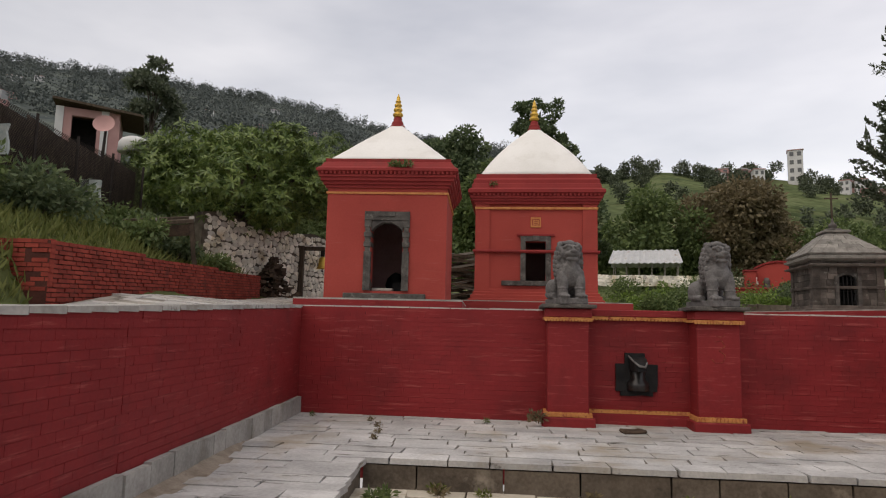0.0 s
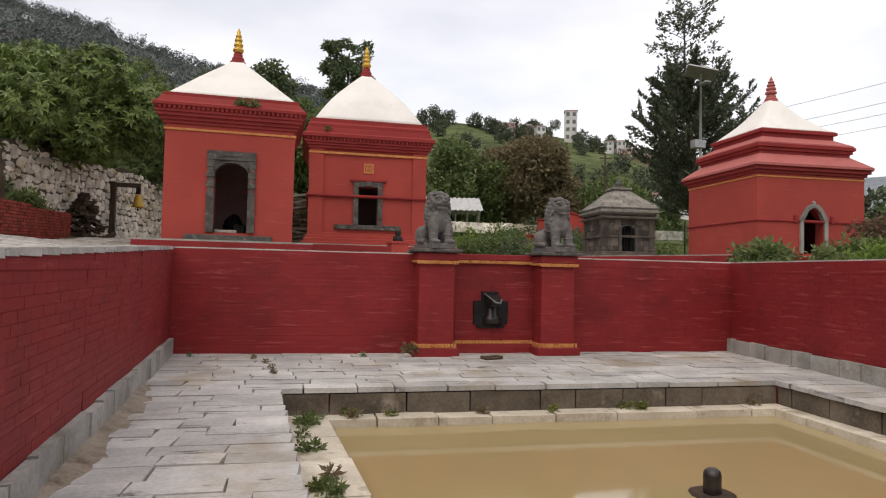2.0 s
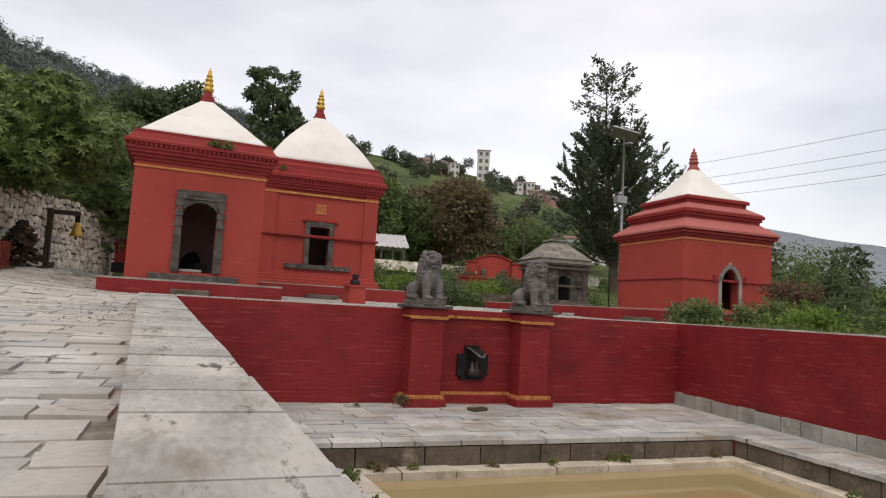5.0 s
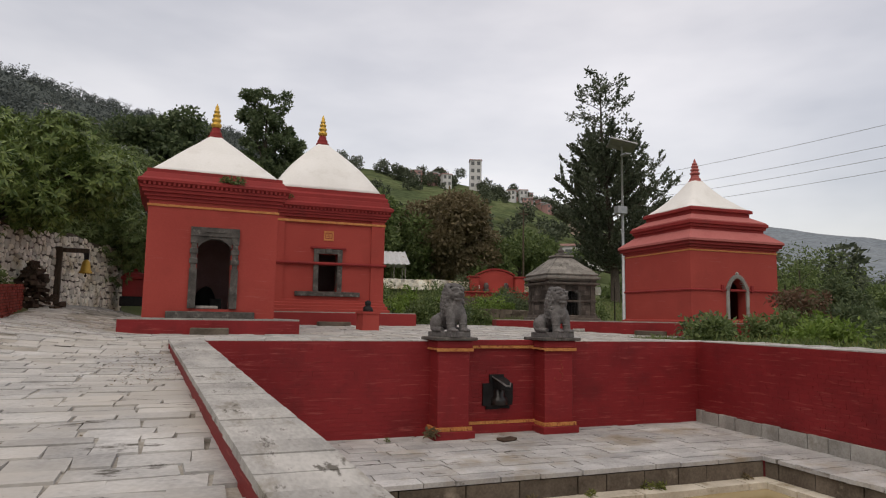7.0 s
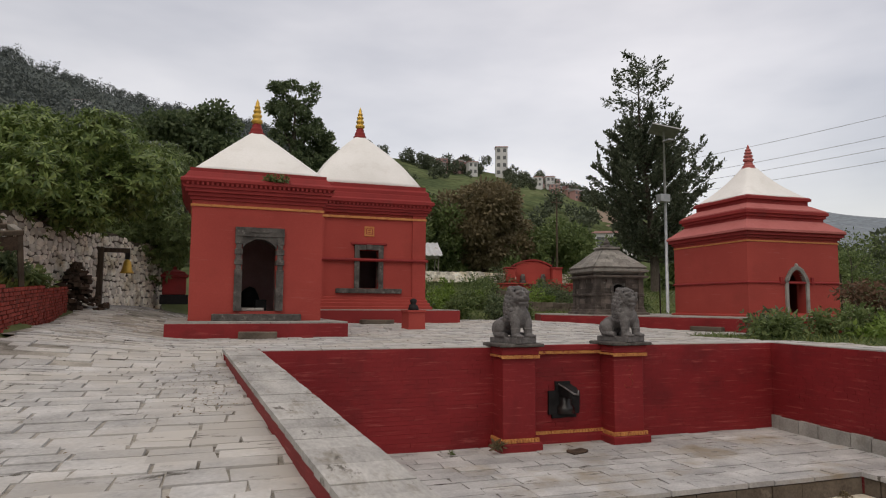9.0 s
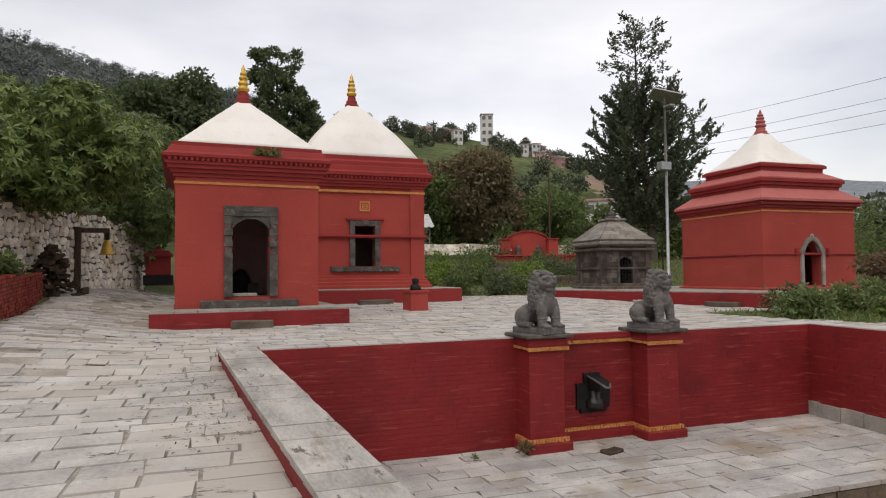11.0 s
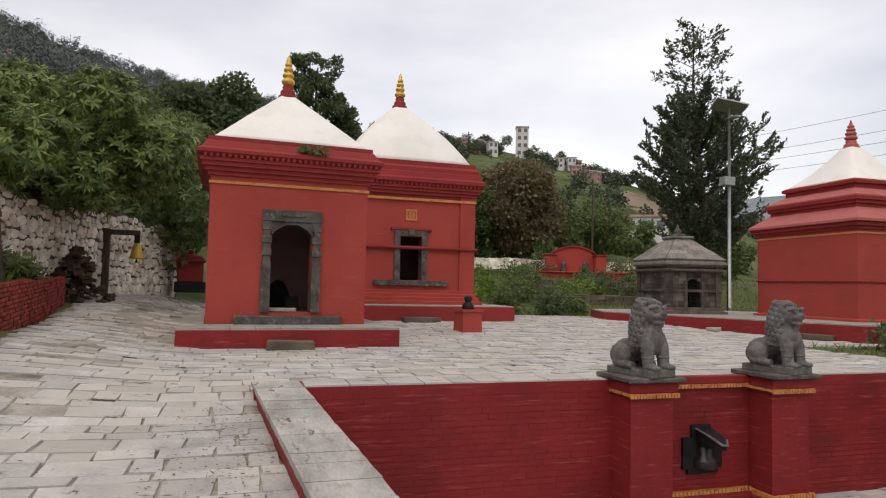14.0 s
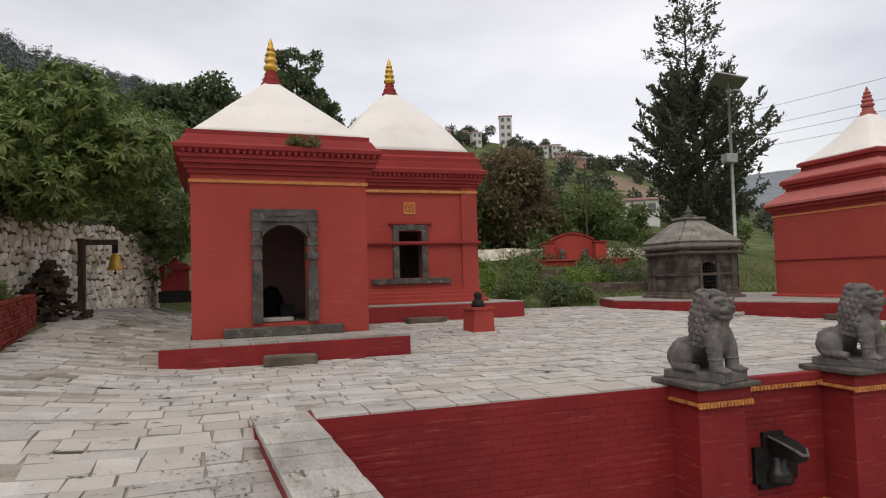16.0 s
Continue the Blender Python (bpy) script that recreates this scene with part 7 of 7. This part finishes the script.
rnd = random.Random(611)
slabs, y = [], COURT_S
while y < NORTH:
    dy = rnd.uniform(0.24, 0.38)
    if NORTH - y - dy < 0.2 or (y < 7.17 < y + dy):
        dy = (NORTH if y > 8 else 7.17) - y
    yc = y + dy / 2
    if yc > 7.17 or yc < POOL_S:
        court_row(y, y + dy, west_x(yc), east_x(yc), rnd, slabs)
    else:
        court_row(y, y + dy, west_x(yc), pool_w(yc) + 0.03, rnd, slabs)
        court_row(y, y + dy, pool_e(yc) - 0.03, east_x(yc), rnd, slabs)
    y += dy
lay(court_bed, "court_slab", slabs, SLAB_O, SLAB_I, lambda p: p[0][1] > 2.5, "blue-grey court slabs")


# basin face stones and the cream ledge
def run_blocks(a, b, inward, z0, z1, depth, lens, seed, lift=0.0, push=0.015):
    """Blocks in a line from a to b, reaching by depth towards inward."""
    rnd = random.Random(seed)
    a, b = Vector(a), Vector(b)
    L, d = (b - a).length, (b - a).normalized()
    n = Vector(inward)
    out, s = [], 0.0
    while s < L - 0.02:
        w = min(rnd.uniform(*lens), L - s)
        if L - s - w < lens[0] * 0.5:
            w = L - s
        o = rnd.uniform(0, push)
        p, q = a + d * (s + 0.006), a + d * (s + w - 0.006)
        cs = [p, q, q + n * (depth + o), p + n * (depth + o)]
        t = z1 + rnd.uniform(-lift, lift)
        out.append(stone_piece([tuple(c) for c in cs], z0, [t + rnd.uniform(-0.003, 0.003) for _ in cs], 0.012))
        s += w
    return out


NW, NE = Vector((pool_w(7.17), 7.17)), Vector((pool_e(7.17), 7.17))
SW, SE = Vector((pool_w(POOL_S), POOL_S)), Vector((pool_e(POOL_S), POOL_S))
pool = empty("pool_basin", pose(0, 0, 0), "stone basin with brown face stones and a cream ledge", "pool", kind="structure")
face = run_blocks(NW + Vector((0, 0.28)), NE + Vector((0, 0.28)), (0, -1), -2.1, PAVE_Z - 0.075, 0.26, (0.4, 0.95), 621)
face += run_blocks(SW - Vector((0.28, 0)), NW - Vector((0.28, 0)), (1, 0), -2.1, PAVE_Z - 0.075, 0.26, (0.4, 0.95), 622)
face += run_blocks(SE + Vector((0.28, 0)), NE + Vector((0.28, 0)), (-1, 0), -2.1, PAVE_Z - 0.075, 0.26, (0.4, 0.95), 623)
face += run_blocks(SW - Vector((0, 0.28)), SE - Vector((0, 0.28)), (0, 1), -2.1, PAVE_Z - 0.075, 0.26, (0.4, 0.95), 624)
lay(pool, "face_stone", face, POOL_STONE, POOL_STONE, lambda p: True, "brown face stones")
ledge = run_blocks(NW + Vector((0.0, 0.1)), NE + Vector((0.0, 0.1)), (0, -1), -2.09, -1.97, 0.36, (0.5, 1.1), 625, 0.006, 0.03)
ledge += run_blocks(SW - Vector((0.1, 0)), NW - Vector((0.1, 0.28)), (1, 0), -2.09, -1.9, 0.62, (0.5, 1.0), 626, 0.006, 0.03)
ledge += run_blocks(SE + Vector((0.1, 0)), NE + Vector((0.1, -0.28)), (-1, 0), -2.09, -1.975, 0.35, (0.5, 1.0), 627, 0.006, 0.03)
lay(pool, "ledge_stone", ledge, LEDGE_STONE, LEDGE_STONE, lambda p: True, "cream ledge stones")
under = run_blocks(NW + Vector((0.0, 0.1)), NE + Vector((0.0, 0.1)), (0, -1), -2.9, -2.091, 0.33, (0.6, 1.2), 628)
under += run_blocks(SW - Vector((0.1, 0)), NW - Vector((0.1, 0)), (1, 0), -2.9, -2.091, 0.58, (0.6, 1.2), 629)
under += run_blocks(SE + Vector((0.1, 0)), NE + Vector((0.1, 0)), (-1, 0), -2.9, -2.091, 0.32, (0.6, 1.2), 630)
lay(pool, "footing_stone", under, POOL_STONE, POOL_STONE, lambda p: True, "wet footing stones")

# pale standing stones at the foot of the west and east walls
foot_w = run_blocks((west_x(WALL_END), WALL_END), (west_x(5), 5), (1, 0), PAVE_Z - 0.1, PAVE_Z + 0.24, 0.06, (0.32, 0.55), 631, 0.012) + run_blocks((west_x(5), 5), (west_x(NORTH), NORTH - 0.01), (1, 0), PAVE_Z - 0.1, PAVE_Z + 0.24, 0.06, (0.32, 0.55), 632, 0.012)
lay(wall_w, "base_stone", foot_w, BASE_STONE, BASE_STONE, lambda p: True, "")
foot_e = run_blocks((east_x(COURT_S), COURT_S), (NE_X, NORTH - 0.01), (-1, 0), PAVE_Z - 0.1, PAVE_Z + 0.24, 0.06, (0.4, 0.7), 633, 0.012)
lay(wall_e, "base_stone", foot_e, BASE_STONE, BASE_STONE, lambda p: True, "")

# coping of the west wall: slabs across its whole width
rnd = random.Random(641)
cop, y = [], WALL_END - 0.02
while y < NORTH + 0.36:
    dy = min(rnd.uniform(0.20, 0.42), NORTH + 0.42 - y)
    a, b = y + 0.004, y + dy - 0.004
    l = rnd.uniform(-0.004, 0.004)
    cs = [(west_x(a) - coping_w(a), a), (west_x(a) + 0.012 + rnd.uniform(-0.008, 0.008), a), (west_x(b) + 0.012, b), (west_x(b) - coping_w(b), b)]
    cop.append(stone_piece(cs, coping_z(y) - 0.043, [coping_z(c[1]) + l for c in cs], 0.01))
    y += dy
lay(wall_w, "coping_stone", cop, COPING, COPING, lambda p: True, "")
edge = run_blocks((west_x(NORTH) + 0.02, NORTH + 0.44), (NE_X + 0.38, NORTH + 0.44), (0, -1), -0.04, 0.0, 0.43, (0.3, 0.6), 642, 0.002, 0.004)
lay(wall_n, "edge_stone", edge, PAVE_O, PAVE_I, lambda p: True, "")
edge = run_blocks((east_x(COURT_S) + 0.36, COURT_S), (NE_X + 0.36, NORTH - 0.02), (-1, 0), -0.04, -0.0, 0.35, (0.3, 0.6), 643, 0.002, 0.004)
lay(wall_e, "edge_stone", edge, PAVE_O, PAVE_I, lambda p: True, "")


def brick_face(a, b, out_n, z0, ztop, seed, course=0.0715, length=0.235, gap=0.001, push=0.0008, vgap=0.0003, base_z=None, depth=0.05, ch=0.0013):
    """Brick courses on a vertical face that runs from a to b in plan and looks along out_n."""
    rnd = random.Random(seed)
    a, b, n = Vector(a), Vector(b), Vector(out_n)
    L, d = (b - a).length, (b - a).normalized()
    pieces, row = [], 0
    rows = int((max(ztop(a), ztop(b)) - z0) / course) + 1
    for row in range(rows):
        course_o = rnd.uniform(-0.0022, 0.004)
        s = -length * (0.5 if row % 2 else 0.0) - rnd.uniform(0, 0.04)
        while s < L:
            w = length * rnd.uniform(0.92, 1.06)
            s0, s1 = max(s, 0) + vgap * 0.5, min(s + w, L) - vgap * 0.5
            mid = a + d * ((s0 + s1) / 2)
            zb = z0 + row * course + (base_z(mid) if base_z else 0)
            if s1 - s0 > 0.03 and zb + course <= ztop(mid) + 0.002:
                o = course_o + rnd.uniform(-push, push)
                p, q = a + d * s0, a + d * s1
                e0, e1 = zb + gap * 0.5 + rnd.uniform(-0.001, 0.001), zb + course - gap * 0.5 + rnd.uniform(-0.001, 0.001)
                bk, fr = n * -depth, n * o
                vs = [(p.x + bk.x, p.y + bk.y, e0), (q.x + bk.x, q.y + bk.y, e0), (q.x + bk.x, q.y + bk.y, e1), (p.x + bk.x, p.y + bk.y, e1),
                      (p.x + fr.x + d.x * ch, p.y + fr.y + d.y * ch, e0 + ch), (q.x + fr.x - d.x * ch, q.y + fr.y - d.y * ch, e0 + ch), (q.x + fr.x - d.x * ch, q.y + fr.y - d.y * ch, e1 - ch), (p.x + fr.x + d.x * ch, p.y + fr.y + d.y * ch, e1 - ch)]
                pieces.append(vs)
            s += w
    return pieces


bricks = brick_face((west_x(NORTH), NORTH), (1.2, NORTH), (0, -1), PAVE_Z, lambda p: -0.04, 651)
bricks += brick_face((1.85, NORTH - 0.003), (3.29, NORTH - 0.003), (0, -1), PAVE_Z + 0.2, lambda p: -0.2, 652)
bricks += brick_face((3.94, NORTH), (NE_X, NORTH), (0, -1), PAVE_Z, lambda p: -0.04, 653)
lay(wall_n, "brick", bricks, RED_WALL_O, RED_WALL_I, lambda p: -2.5 < p[0][0] < 0.6 and p[0][2] > -0.9, "red painted bricks")
bricks = []
for y0, y1 in ((WALL_END, 2.5), (2.5, 5.0), (5.0, 7.5), (7.5, NORTH)):
    e = Vector((west_x(y1) - west_x(y0), y1 - y0)).normalized()
    bricks += brick_face((west_x(y0), y0), (west_x(y1), y1), (e.y, -e.x), PAVE_Z + 0.242, lambda p: coping_z(p.y) - 0.04, 654 + int(y0 * 2))
lay(wall_w, "brick", bricks, RED_WALL_O, RED_WALL_I, lambda p: 3.0 < p[0][1] < 7.5 and p[0][2] > -1.0, "red painted bricks")
bricks = brick_face((NE_X, NORTH), (east_x(COURT_S), COURT_S), (-1, 0.0), PAVE_Z + 0.242, lambda p: -0.04, 671)
lay(wall_e, "brick", bricks, RED_WALL_O, RED_WALL_I, lambda p: 4.5 < p[0][1] < 9.5 and p[0][2] > -0.9, "red painted bricks")

bricks = brick_face(BW0, BW1, (nrm.x, nrm.y), 0.0, lambda p: bank_wall_z(p.y) + 0.80 + 0.2 * (20 - p.y) / 10.6, 681, 0.073, 0.235, 0.011, 0.014, 0.011, base_z=lambda p: bank_wall_z(p.y) - 0.15, depth=0.1, ch=0.003)
lay(bw, "brick", bricks, BRICK_RAW, BRICK_RAW_I, lambda p: 13.0 < p[0][1] < 18.0, "bare red bricks")
bricks = brick_face(BW0 - nrm * 0.95 + Vector((0, 0.0)), BW0, (0, -1), 0.1, lambda p: bank_wall_z(9.4) + 1.0, 682, 0.073, 0.235, 0.011, 0.014, 0.011, depth=0.1)
lay(bw, "end_brick", bricks, BRICK_RAW, BRICK_RAW_I, lambda p: True, "bare red bricks")


# rubble wall of pale stones in mortar
def rubble_wall():
    a, b = Vector((-8.5, 18.6)), Vector((-5.5, 28.2))
    d = (b - a).normalized()
    n = Vector((d.y, -d.x))
    L = (b - a).length
    t = empty("rubble_wall", pose(0, 0, 0), "pale rubble stone wall with thick mortar", "wall", kind="structure")
    z0 = 0.2

    def height(s):
        return 2.75 + 0.45 * smooth01(s / 2.0) * 0 + 0.22 * noise.noise(Vector((s * 0.6, 0, 0)))
    bm = bmesh.new()
    k = 20
    prev = None
    for i in range(k + 1):
        s = L * i / k
        p = a + d * s
        ring = [bm.verts.new((p.x - n.x * 0.4, p.y - n.y * 0.4, z0)), bm.verts.new((p.x, p.y, z0)), bm.verts.new((p.x, p.y, z0 + height(s))), bm.verts.new((p.x - n.x * 0.4, p.y - n.y * 0.4, z0 + height(s)))]
        if prev:
            for e in range(4):
                bm.faces.new((prev[e], prev[(e + 1) % 4], ring[(e + 1) % 4], ring[e]))
        else:
            bm.faces.new(ring)
        prev = ring
    bm.faces.new(prev[::-1])
    bmesh.ops.recalc_face_normals(bm, faces=bm.faces[:])
    part("mortar", bm, MORTAR, t, "grey mortar backing")
    rnd = random.Random(691)
    singles, vs, fs = 0, [], []
    z = z0
    while z < z0 + 3.0:
        dz = rnd.uniform(0.10, 0.22)
        s = rnd.uniform(-0.1, 0)
        while s < L:
            w = rnd.uniform(0.10, 0.38)
            if z + dz < z0 + height(s + w / 2) and s > 0 and s + w < L:
                m = 7
                tilt = rnd.uniform(-0.5, 0.5)
                c = Vector((s + w / 2, z + dz / 2 + rnd.uniform(-0.06, 0.06)))
                out = []
                for i in range(m):
                    ang = 6.2832 * i / m
                    rr = rnd.uniform(0.86, 1.22)
                    out.append((c.x + math.cos(ang + tilt * 0.5) * w * 0.52 * rr, c.y + math.sin(ang) * dz * 0.64 * rr))
                bulge = rnd.uniform(0.015, 0.05)

                def place(u, v, o):
                    p = a + d * u + n * o
                    return (p.x, p.y, v)
                pv = [place(u, v, -0.01) for u, v in out] + [place(c.x + (u - c.x) * 0.86, c.y + (v - c.y) * 0.86, bulge) for u, v in out]
                pf = [tuple(range(m, 2 * m))] + [(i, (i + 1) % m, m + (i + 1) % m, m + i) for i in range(m)]
                if singles < 300 and s > 3.2:
                    ob = new("stone", raw_mesh("stone", pv, pf, RUBBLE_O))
                    ob.parent = t
                    singles += 1
                else:
                    o = len(vs)
                    vs += pv
                    fs += [tuple(o + i for i in f) for f in pf]
            s += w
        z += dz
    ob = new("stone_rest", raw_mesh("stone_rest", vs, fs, RUBBLE_I))
    ob.parent = t
    ob["kind"] = "stuff"
    ob["label"] = "pale rubble stones"


rubble_wall()
